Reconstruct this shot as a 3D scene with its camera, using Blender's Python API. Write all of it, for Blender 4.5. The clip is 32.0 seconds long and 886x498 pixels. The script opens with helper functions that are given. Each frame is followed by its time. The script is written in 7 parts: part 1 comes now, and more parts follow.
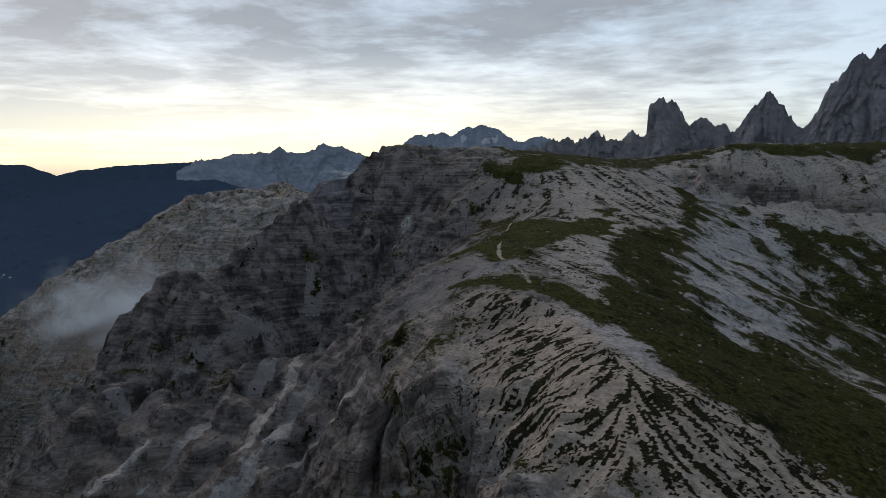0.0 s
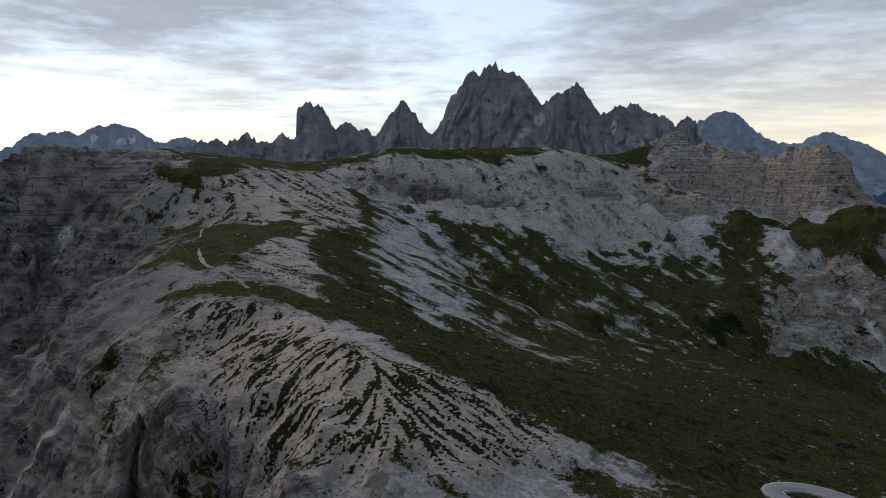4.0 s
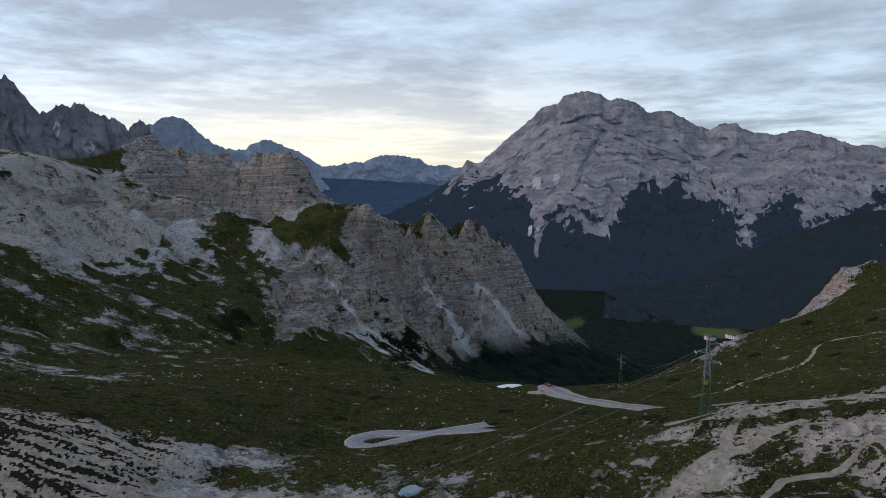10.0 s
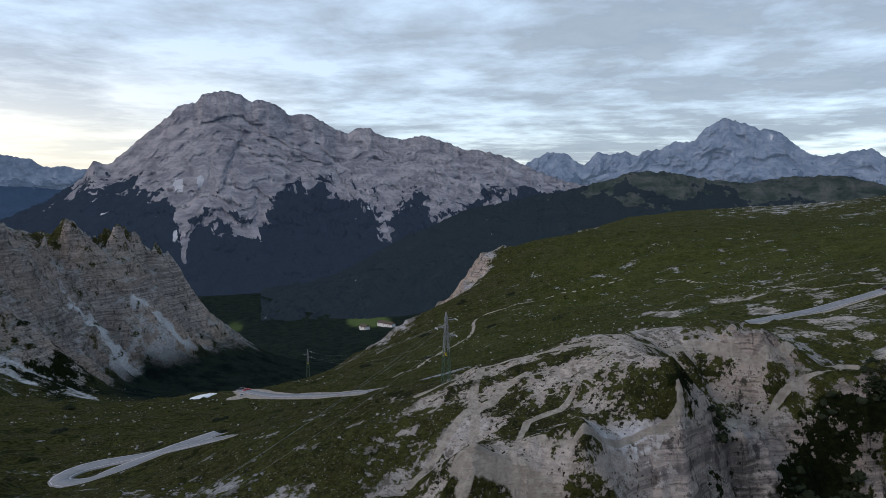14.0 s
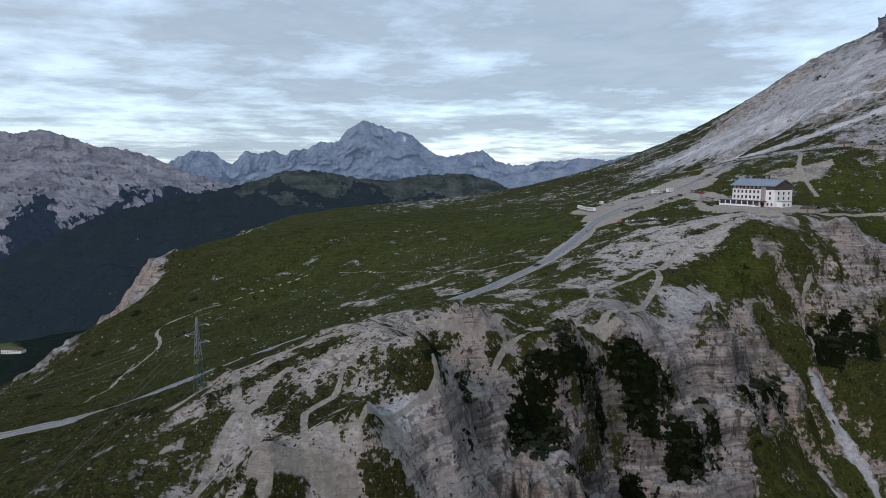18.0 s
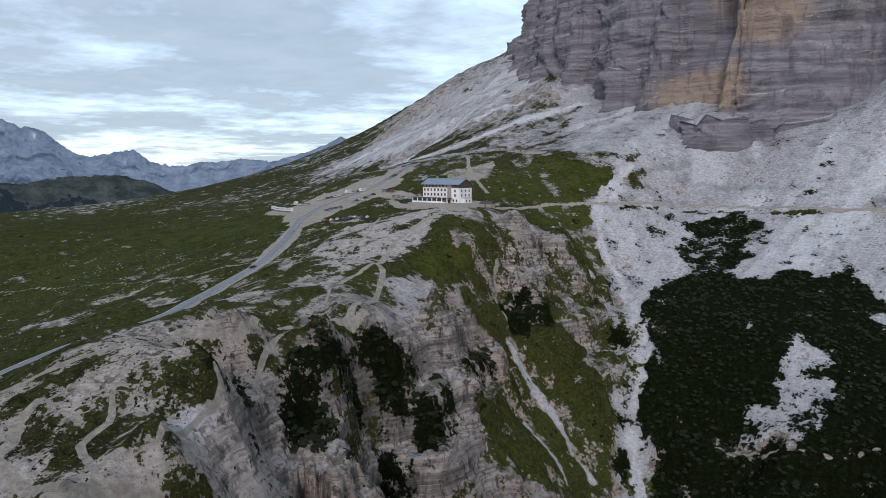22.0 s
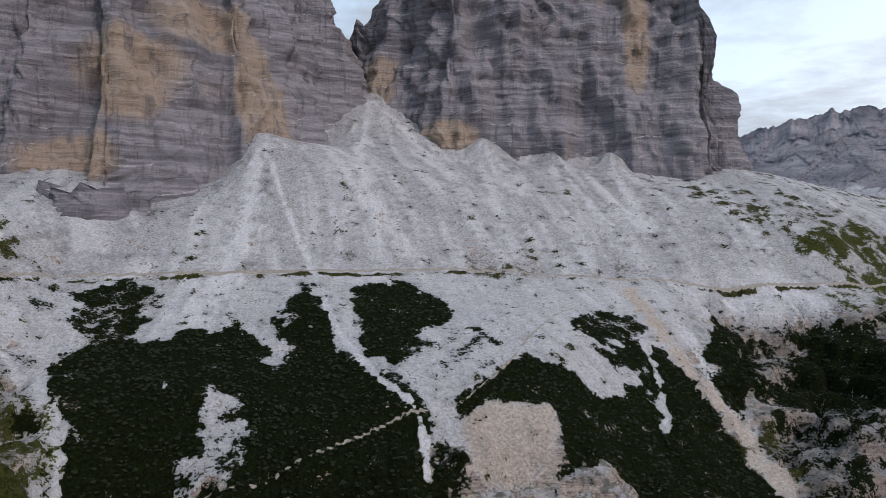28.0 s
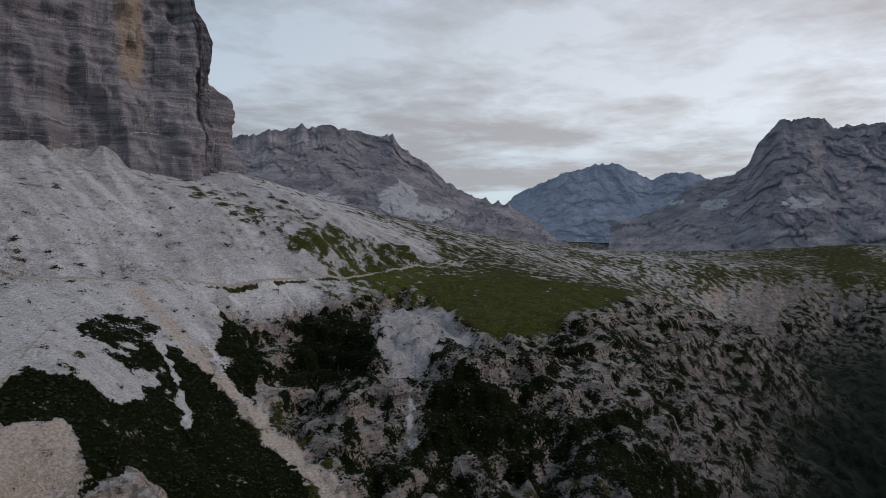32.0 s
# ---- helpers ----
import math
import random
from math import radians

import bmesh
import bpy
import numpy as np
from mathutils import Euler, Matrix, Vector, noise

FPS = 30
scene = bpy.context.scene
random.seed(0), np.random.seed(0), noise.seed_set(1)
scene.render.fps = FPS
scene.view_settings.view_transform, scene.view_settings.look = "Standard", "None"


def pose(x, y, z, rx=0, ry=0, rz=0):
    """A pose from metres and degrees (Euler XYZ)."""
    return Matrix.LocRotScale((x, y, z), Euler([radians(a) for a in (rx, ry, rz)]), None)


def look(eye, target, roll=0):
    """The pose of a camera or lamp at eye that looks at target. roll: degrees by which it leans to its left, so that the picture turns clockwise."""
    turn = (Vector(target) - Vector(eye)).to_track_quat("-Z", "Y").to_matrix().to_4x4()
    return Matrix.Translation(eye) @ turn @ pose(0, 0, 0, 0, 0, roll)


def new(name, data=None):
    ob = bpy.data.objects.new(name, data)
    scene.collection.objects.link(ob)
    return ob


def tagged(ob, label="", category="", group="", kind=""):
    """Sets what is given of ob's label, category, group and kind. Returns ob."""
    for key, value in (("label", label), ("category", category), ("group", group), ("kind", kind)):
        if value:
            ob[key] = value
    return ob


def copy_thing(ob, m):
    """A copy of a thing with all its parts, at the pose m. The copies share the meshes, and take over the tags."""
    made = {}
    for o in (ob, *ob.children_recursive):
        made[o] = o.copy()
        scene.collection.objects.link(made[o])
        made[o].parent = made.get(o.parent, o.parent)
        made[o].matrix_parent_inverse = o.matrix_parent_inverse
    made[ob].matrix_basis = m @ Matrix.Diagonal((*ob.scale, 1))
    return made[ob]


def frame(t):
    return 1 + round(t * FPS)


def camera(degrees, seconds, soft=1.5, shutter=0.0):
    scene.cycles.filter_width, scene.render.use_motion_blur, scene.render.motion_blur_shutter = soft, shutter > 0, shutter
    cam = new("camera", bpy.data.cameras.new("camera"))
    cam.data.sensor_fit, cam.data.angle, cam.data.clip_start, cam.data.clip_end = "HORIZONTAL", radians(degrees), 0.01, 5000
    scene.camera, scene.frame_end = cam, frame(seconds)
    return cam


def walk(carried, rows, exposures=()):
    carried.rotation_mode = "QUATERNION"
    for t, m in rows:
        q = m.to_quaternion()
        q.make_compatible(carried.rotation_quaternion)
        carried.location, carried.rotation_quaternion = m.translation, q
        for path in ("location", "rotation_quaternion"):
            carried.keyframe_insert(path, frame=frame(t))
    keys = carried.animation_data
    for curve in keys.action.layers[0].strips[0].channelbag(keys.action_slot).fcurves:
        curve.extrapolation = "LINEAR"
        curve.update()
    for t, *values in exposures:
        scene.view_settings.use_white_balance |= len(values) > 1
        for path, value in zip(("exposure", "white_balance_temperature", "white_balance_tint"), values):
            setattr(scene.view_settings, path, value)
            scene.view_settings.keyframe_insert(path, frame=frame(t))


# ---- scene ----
cam = camera(65.23, 32.0, soft=0.62)
PATH = [
    (0, pose(-70.20, 16.43, 0.41, 82.69, 0, -161.93)),
    (0.5, pose(-67.83, 18.14, 0.62, 82.72, 0, -165.44)),
    (1, pose(-65.15, 19.54, 0.90, 82.70, 0, -169.08)),
    (2, pose(-59.97, 22.09, 1.04, 82.73, 0, -176.13)),
    (3, pose(-54.21, 23.84, 1.10, 82.82, 0, -183.23)),
    (3.5, pose(-51.24, 24.61, 1.22, 82.83, 0, -186.82)),
    (5.5, pose(-39.14, 24.75, 0.80, 82.99, 0, -201.38)),
    (6, pose(-36.11, 24.46, 0.97, 83.01, 0, -205.01)),
    (7, pose(-29.89, 23.29, 1.04, 83.07, 0, -212.34)),
    (8, pose(-23.73, 21.29, 0.63, 83.16, 0, -219.59)),
    (9, pose(-18.01, 18.37, 0.83, 83.18, 0, -226.83)),
    (10, pose(-12.44, 14.67, 0.75, 83.25, 0, -233.76)),
    (11, pose(-7.69, 10.24, 0.39, 83.32, 0, -240.99)),
    (12, pose(-3.71, 5.23, -0.04, 83.38, 0, -248.24)),
    (13, pose(0.00, 0.00, 0.00, 83.39, 0, -255.50)),
    (14, pose(3.04, -5.69, -0.07, 83.39, 0, -262.71)),
    (14.5, pose(4.68, -8.65, -0.09, 83.39, 0, -266.27)),
    (16.5, pose(7.98, -21.22, 0.05, 83.35, 0, -280.51)),
    (17, pose(7.69, -24.37, -0.06, 83.33, 0, -284.08)),
    (18, pose(7.27, -31.11, -0.08, 83.31, 0, -291.27)),
    (19, pose(6.03, -37.70, -0.22, 83.34, 0, -298.31)),
    (20, pose(3.69, -44.07, -0.28, 83.36, 0, -304.92)),
    (21, pose(0.99, -50.56, -0.27, 83.37, 0, -311.87)),
    (22, pose(-2.03, -57.18, -0.18, 83.39, 0, -318.75)),
    (23, pose(-6.19, -62.82, -0.35, 83.41, 0, -325.65)),
    (23.5, pose(-8.56, -65.68, -0.45, 83.42, 0, -329.14)),
    (24, pose(-11.19, -68.43, 0.14, 85.12, 0, -332.64)),
    (24.5, pose(-13.78, -70.99, 0.01, 87.50, 0, -336.03)),
    (26.5, pose(-24.19, -75.91, -2.83, 89.39, 0, -351.36)),
    (27, pose(-26.92, -77.49, -2.94, 89.39, 0, -356.35)),
    (27.5, pose(-29.88, -79.24, -2.86, 89.34, 0, -362.79)),
    (28, pose(-33.34, -80.85, -2.86, 89.32, 0, -370.41)),
    (28.5, pose(-37.07, -81.99, -3.13, 89.33, 0, -377.55)),
    (29, pose(-40.66, -82.44, -3.46, 89.36, 0, -382.89)),
    (30, pose(-47.47, -83.05, -4.17, 89.39, 0, -391.80)),
    (31, pose(-54.15, -82.24, -4.37, 89.39, 0, -401.74)),
    (32, pose(-60.83, -80.86, -3.83, 89.34, 0, -411.76)),
]
walk(cam, PATH, exposures=((0, -0.75, 6900, 10), (3, -0.58, 6850, 10), (6, -0.35, 6500, 10), (9, -0.31, 6350, 10), (13, -0.20, 6250, 10), (17, -0.03, 6200, 9), (20, 0.0, 6200, 9), (22, 0.12, 6250, 9), (24, 0.27, 6350, 10),
                           (26, 0.22, 6450, 10), (28, 0.16, 6550, 10), (30, -0.25, 6700, 10), (32, -0.58, 6750, 10)))

# ---- light and sky ----
SUN_AZ, SUN_EL = 148.0, 29.0


def build_world():
    world = bpy.data.worlds.new("dawn_sky")
    scene.world = world
    world.use_nodes = True
    nt = world.node_tree
    nt.nodes.clear()
    N, L = nt.nodes.new, nt.links.new
    out, bg = N("ShaderNodeOutputWorld"), N("ShaderNodeBackground")
    L(bg.outputs[0], out.inputs[0])
    co = N("ShaderNodeTexCoord")
    sep = N("ShaderNodeSeparateXYZ")
    L(co.outputs["Generated"], sep.inputs[0])

    def math_node(op, a, b=None, c=None, clamp=False):
        n = N("ShaderNodeMath")
        n.operation, n.use_clamp = op, clamp
        for i, v in enumerate((a, b, c)):
            if v is None:
                continue
            if isinstance(v, (int, float)):
                n.inputs[i].default_value = v
            else:
                L(v, n.inputs[i])
        return n.outputs[0]

    def ramp(fac, stops):
        n = N("ShaderNodeValToRGB")
        while len(n.color_ramp.elements) < len(stops):
            n.color_ramp.elements.new(0.5)
        for e, (p, col) in zip(n.color_ramp.elements, stops):
            e.position, e.color = p, (*col, 1)
        L(fac, n.inputs[0])
        return n.outputs[0]

    def mix(fac, a, b):
        n = N("ShaderNodeMix")
        n.data_type = "RGBA"
        for sock, v in ((n.inputs[0], fac), (n.inputs[6], a), (n.inputs[7], b)):
            if isinstance(v, (int, float)):
                sock.default_value = v
            elif isinstance(v, tuple):
                sock.default_value = (*v, 1)
            else:
                L(v, sock)
        return n.outputs[2]

    def noise_tex(vec, scale, detail, rough, distort=0.0):
        n = N("ShaderNodeTexNoise")
        n.inputs["Scale"].default_value, n.inputs["Detail"].default_value = scale, detail
        n.inputs["Roughness"].default_value, n.inputs["Distortion"].default_value = rough, distort
        L(vec, n.inputs["Vector"])
        return n.outputs[0]

    up = math_node("MAXIMUM", sep.outputs[2], 0.0)
    den = math_node("ADD", up, 0.07)
    flat = N("ShaderNodeCombineXYZ")
    L(math_node("DIVIDE", sep.outputs[0], den), flat.inputs[0])
    L(math_node("DIVIDE", sep.outputs[1], den), flat.inputs[1])
    big = noise_tex(flat.outputs[0], 0.62, 8, 0.56, 0.15)
    small = noise_tex(flat.outputs[0], 2.3, 8, 0.62, 0.2)
    wide = noise_tex(flat.outputs[0], 0.22, 2, 0.5)
    dens = math_node("ADD", math_node("MULTIPLY", big, 0.62), math_node("MULTIPLY", small, 0.38))
    sky = N("ShaderNodeTexSky")
    sky.sky_type, sky.sun_disc = "NISHITA", False
    sky.sun_elevation, sky.sun_rotation, sky.altitude = radians(SUN_EL), radians(SUN_AZ), 2300
    sky.air_density, sky.dust_density = 1.0, 0.6
    # how far towards the horizon glow, in the south-east, the south-west and the east
    def towards(az, width):
        c = math_node("ADD", math_node("MULTIPLY", sep.outputs[0], math.sin(radians(az))),
                      math_node("MULTIPLY", sep.outputs[1], math.cos(radians(az))))
        return math_node("MULTIPLY", math_node("SUBTRACT", c, 1 - width), 1 / width, clamp=True)
    glow = math_node("MAXIMUM", towards(150, 0.30), math_node("MULTIPLY", towards(222, 0.16), 0.9))
    open_low = math_node("MULTIPLY", math_node("SUBTRACT", 0.17, up), 1 / 0.12, clamp=True)
    horizon = mix(glow, (0.56, 0.63, 0.72), (1.0, 0.80, 0.58))
    high = mix(math_node("MULTIPLY", up, 2.2, clamp=True), (0.74, 0.78, 0.80), (0.52, 0.68, 0.84))
    high = mix(math_node("MULTIPLY", towards(90, 0.6), 0.7), high, (1.0, 0.95, 0.92))
    gap = mix(open_low, high, horizon)
    hsv = N("ShaderNodeMix")
    hsv.data_type, hsv.blend_type = "RGBA", "ADD"
    hsv.inputs[0].default_value = 0.08
    L(gap, hsv.inputs[6])
    L(sky.outputs[0], hsv.inputs[7])
    dark = mix(small, (0.24, 0.29, 0.38), (0.53, 0.575, 0.65))
    dark = mix(math_node("MULTIPLY", towards(290, 0.7), 0.9), dark, mix(small, (0.26, 0.35, 0.46), (0.58, 0.665, 0.74)))
    dark = mix(math_node("MULTIPLY", towards(90, 0.6), 0.62), dark, (0.72, 0.68, 0.69))
    cover = ramp(math_node("ADD", dens, math_node("MULTIPLY", math_node("SUBTRACT", wide, 0.5), 0.5)),
                 ((0.40, (0, 0, 0)), (0.56, (1, 1, 1))))
    thin = math_node("MULTIPLY", cover, math_node("SUBTRACT", 1.0, math_node("MULTIPLY", math_node("MULTIPLY", open_low, glow), 0.75)))
    col = mix(math_node("MULTIPLY", thin, 0.83), hsv.outputs[2], dark)
    below = math_node("MULTIPLY", math_node("MULTIPLY", sep.outputs[2], -1.0), 14.0, clamp=True)
    col = mix(below, col, (0.13, 0.17, 0.23))
    L(col, bg.inputs[0])
    # the dawn side of the sky is the brighter one
    dawn = math_node("ADD", math_node("MULTIPLY", sep.outputs[0], math.sin(radians(150))), math_node("MULTIPLY", sep.outputs[1], math.cos(radians(150))))
    dawn = math_node("MULTIPLY", math_node("ADD", dawn, 0.45), 0.69, clamp=True)
    L(math_node("ADD", math_node("MULTIPLY", dawn, 0.30), 0.90), bg.inputs[1])


build_world()
sun = new("sun", bpy.data.lights.new("sun", "SUN"))
sun.data.energy, sun.data.angle, sun.data.color = 1.75, radians(16), (1.0, 0.86, 0.82)
_a, _e = radians(SUN_AZ), radians(SUN_EL)
sun.matrix_world = look((math.sin(_a) * 300, math.cos(_a) * 300, math.tan(_e) * 300), (0, 0, 0))

# ---- small tools ----


TABLES = {}


def vnoise(x, y, seed=0):
    """Smooth value noise, 0 to 1."""
    if seed not in TABLES:
        TABLES[seed] = np.random.RandomState(seed + 1).rand(257 * 257).astype(np.float32)
    tab = TABLES[seed]
    fx, fy = np.floor(x), np.floor(y)
    u, v = (x - fx).astype(np.float32), (y - fy).astype(np.float32)
    u, v = u * u * (3 - 2 * u), v * v * (3 - 2 * v)
    i, j = fx.astype(np.int32) & 255, fy.astype(np.int32) & 255
    k = i + j * 257
    i1, j1 = ((i + 1) & 255) - i, (((j + 1) & 255) - j) * 257
    a, b = tab[k], tab[k + i1]
    c, d = tab[k + j1], tab[k + i1 + j1]
    a = a + (b - a) * u
    return a + (c + (d - c) * u - a) * v


def fbm(x, y, octaves=5, seed=0, gain=0.5, ridged=False):
    total, amp, norm = 0.0, 1.0, 0.0
    for k in range(octaves):
        n = vnoise(x * 2.03**k + 17.3 * k, y * 2.03**k - 9.1 * k, seed + k)
        total = total + amp * (1 - np.abs(2 * n - 1) if ridged else n)
        norm, amp = norm + amp, amp * gain
    return total / norm


def sstep(a, b, x):
    t = np.clip((x - a) / (b - a), 0, 1)
    return t * t * (3 - 2 * t)


def near_line(px, py, pts, reach=0):
    """Distance from points to a polyline in plan, and how far along it lies (0 to 1)."""
    pts = np.array([p[:2] for p in pts], float)
    seg = np.hypot(*(pts[1:] - pts[:-1]).T)
    run, total = 0.0, seg.sum()
    best = np.full(np.shape(px), 1e9)
    along = np.zeros(np.shape(px))
    if reach and np.size(px) > 5000:
        lo, hi = pts.min(0) - reach, pts.max(0) + reach
        m = (px > lo[0]) & (px < hi[0]) & (py > lo[1]) & (py < hi[1])
        best[m], along[m] = near_line(px[m], py[m], pts)
        return best, along
    for (ax, ay), (bx, by), ln in zip(pts[:-1], pts[1:], seg):
        t = np.clip(((px - ax) * (bx - ax) + (py - ay) * (by - ay)) / (ln * ln), 0, 1)
        d = np.hypot(px - ax - t * (bx - ax), py - ay - t * (by - ay))
        closer = d < best
        best = np.where(closer, d, best)
        along = np.where(closer, (run + t * ln) / total, along)
        run += ln
    return best, along


def smooth_line(pts, step):
    """A rounded polyline (Catmull-Rom) with points about every step metres."""
    p = np.array(pts, float)
    p = np.vstack([2 * p[0] - p[1], p, 2 * p[-1] - p[-2]])
    out = []
    for a, b, c, d in zip(p[:-3], p[1:-2], p[2:-1], p[3:]):
        n = max(2, int(np.linalg.norm(c - b) / step))
        for k in range(n):
            t = k / n
            out.append(0.5 * (2 * b + (c - a) * t + (2 * a - 5 * b + 4 * c - d) * t * t + (3 * b - a - 3 * c + d) * t**3))
    out.append(p[-2])
    return np.array(out)


def blob(px, py, x, y, rx, ry, turn=0.0, soft=0.35):
    """1 inside an ellipse in plan, falling to 0 outside it."""
    c, s = math.cos(radians(turn)), math.sin(radians(turn))
    u, v = (px - x) * c + (py - y) * s, -(px - x) * s + (py - y) * c
    return sstep(1 + soft, 1 - soft, np.hypot(u / rx, v / ry))


def grid_mesh(name, P, closed=False, attrs=None):
    """A mesh from a grid of points (rows, columns, 3)."""
    h, w = P.shape[:2]
    idx = np.arange(h * w).reshape(h, w)
    if closed:
        idx = np.hstack([idx, idx[:, :1]])
    quads = np.stack([idx[:-1, :-1], idx[:-1, 1:], idx[1:, 1:], idx[1:, :-1]], -1).reshape(-1, 4)
    return quick_mesh(name, P.reshape(-1, 3), quads, attrs)


def quick_mesh(name, verts, faces, attrs=None, smooth=True):
    me = bpy.data.meshes.new(name)
    verts, faces = np.asarray(verts, np.float32), np.asarray(faces, np.int32)
    n, k = faces.shape
    me.vertices.add(len(verts))
    me.vertices.foreach_set("co", verts.ravel())
    me.loops.add(n * k)
    me.loops.foreach_set("vertex_index", faces.ravel())
    me.polygons.add(n)
    me.polygons.foreach_set("loop_start", np.arange(0, n * k, k, dtype=np.int32))
    me.polygons.foreach_set("use_smooth", np.full(n, smooth))
    for key, val in (attrs or {}).items():
        a = me.attributes.new(key, "FLOAT", "POINT")
        a.data.foreach_set("value", np.asarray(val, np.float32).ravel())
    me.update()
    return me


def thing(name, label, category, m=None, group="", kind=""):
    ob = new(name)
    ob.empty_display_size = 0.5
    if m is not None:
        ob.matrix_world = m
    return tagged(ob, label, category, group, kind)


def part(name, bm, material, parent=None, label=""):
    me = bpy.data.meshes.new(name)
    bm.to_mesh(me)
    bm.free()
    me.materials.append(material)
    ob = new(name, me)
    if parent is not None:
        ob.parent = parent
    if label:
        ob["label"] = label
    return ob


def box(bm, x0, y0, z0, x1, y1, z1, bevel=0.0):
    made = bmesh.ops.create_cube(bm, size=1.0, matrix=Matrix.Translation(((x0 + x1) / 2, (y0 + y1) / 2, (z0 + z1) / 2))
                                 @ Matrix.Diagonal((x1 - x0, y1 - y0, z1 - z0, 1)))
    if bevel:
        edges = list({e for v in made["verts"] for e in v.link_edges})
        bmesh.ops.bevel(bm, geom=edges, offset=bevel, segments=1, affect="EDGES")
    return bm


def boxed(*dims, bevel=0.0):
    return box(bmesh.new(), *dims, bevel=bevel)


def bar(bm, a, b, width):
    """A square bar from a to b."""
    a, b = Vector(a), Vector(b)
    d = b - a
    m = Matrix.Translation((a + b) / 2) @ d.to_track_quat("Z", "Y").to_matrix().to_4x4() @ Matrix.Diagonal((width, width, d.length, 1))
    bmesh.ops.create_cube(bm, size=1.0, matrix=m)
    return bm


# ---- materials ----


class Mat:
    """A small helper to wire one node material."""

    def __init__(self, name):
        self.m = bpy.data.materials.new(name)
        self.m.use_nodes = True
        self.t = self.m.node_tree
        self.b = self.t.nodes["Principled BSDF"]
        self.b.inputs["Specular IOR Level"].default_value = 0.25
        self.geo = self.t.nodes.new("ShaderNodeNewGeometry")

    def put(self, sock, v):
        if isinstance(v, (int, float)):
            sock.default_value = v
        elif isinstance(v, tuple):
            sock.default_value = (*v, 1) if len(v) == 3 and sock.type == "RGBA" else v
        else:
            self.t.links.new(v, sock)

    def math(self, op, a, b=0.0, clamp=False):
        n = self.t.nodes.new("ShaderNodeMath")
        n.operation, n.use_clamp = op, clamp
        self.put(n.inputs[0], a)
        self.put(n.inputs[1], b)
        return n.outputs[0]

    def pos(self, sx=1.0, sy=1.0, sz=1.0):
        n = self.t.nodes.new("ShaderNodeVectorMath")
        n.operation = "MULTIPLY"
        self.t.links.new(self.geo.outputs["Position"], n.inputs[0])
        n.inputs[1].default_value = (sx, sy, sz)
        return n.outputs[0]

    def noise(self, vec, scale, detail=4, rough=0.55, distort=0.0):
        n = self.t.nodes.new("ShaderNodeTexNoise")
        self.put(n.inputs["Vector"], vec)
        for key, v in (("Scale", scale), ("Detail", detail), ("Roughness", rough), ("Distortion", distort)):
            n.inputs[key].default_value = v
        return n.outputs[0]

    def attr(self, name):
        n = self.t.nodes.new("ShaderNodeAttribute")
        n.attribute_name = name
        return n.outputs["Fac"]

    def band(self, v, a, b):
        """0 below a, 1 above b, smooth between."""
        n = self.t.nodes.new("ShaderNodeMapRange")
        n.interpolation_type = "SMOOTHSTEP"
        self.put(n.inputs[0], v)
        n.inputs[1].default_value, n.inputs[2].default_value = a, b
        return n.outputs[0]

    def mix(self, fac, a, b):
        n = self.t.nodes.new("ShaderNodeMix")
        n.data_type = "RGBA"
        self.put(n.inputs[0], fac)
        self.put(n.inputs[6], a)
        self.put(n.inputs[7], b)
        return n.outputs[2]

    def bump(self, height, strength, dist):
        n = self.t.nodes.new("ShaderNodeBump")
        n.inputs["Strength"].default_value, n.inputs["Distance"].default_value = strength, dist
        self.put(n.inputs["Height"], height)
        self.t.links.new(n.outputs[0], self.b.inputs["Normal"])

    def done(self, col, rough=0.9, metal=0.0):
        self.put(self.b.inputs["Base Color"], col)
        self.put(self.b.inputs["Roughness"], rough)
        self.put(self.b.inputs["Metallic"], metal)
        return self.m


def plain(name, a, b, scale=1.0, rough=0.8, metal=0.0, bump=0.0):
    """A surface whose colour wanders between a and b at two scales."""
    k = Mat(name)
    n = k.noise(k.pos(), scale, 5, 0.6)
    n2 = k.noise(k.pos(), scale * 9, 3, 0.6)
    f = k.math("ADD", k.math("MULTIPLY", n, 0.6), k.math("MULTIPLY", n2, 0.4))
    if bump:
        k.bump(f, 0.6, bump)
    return k.done(k.mix(k.band(f, 0.3, 0.7), a, b), rough, metal)


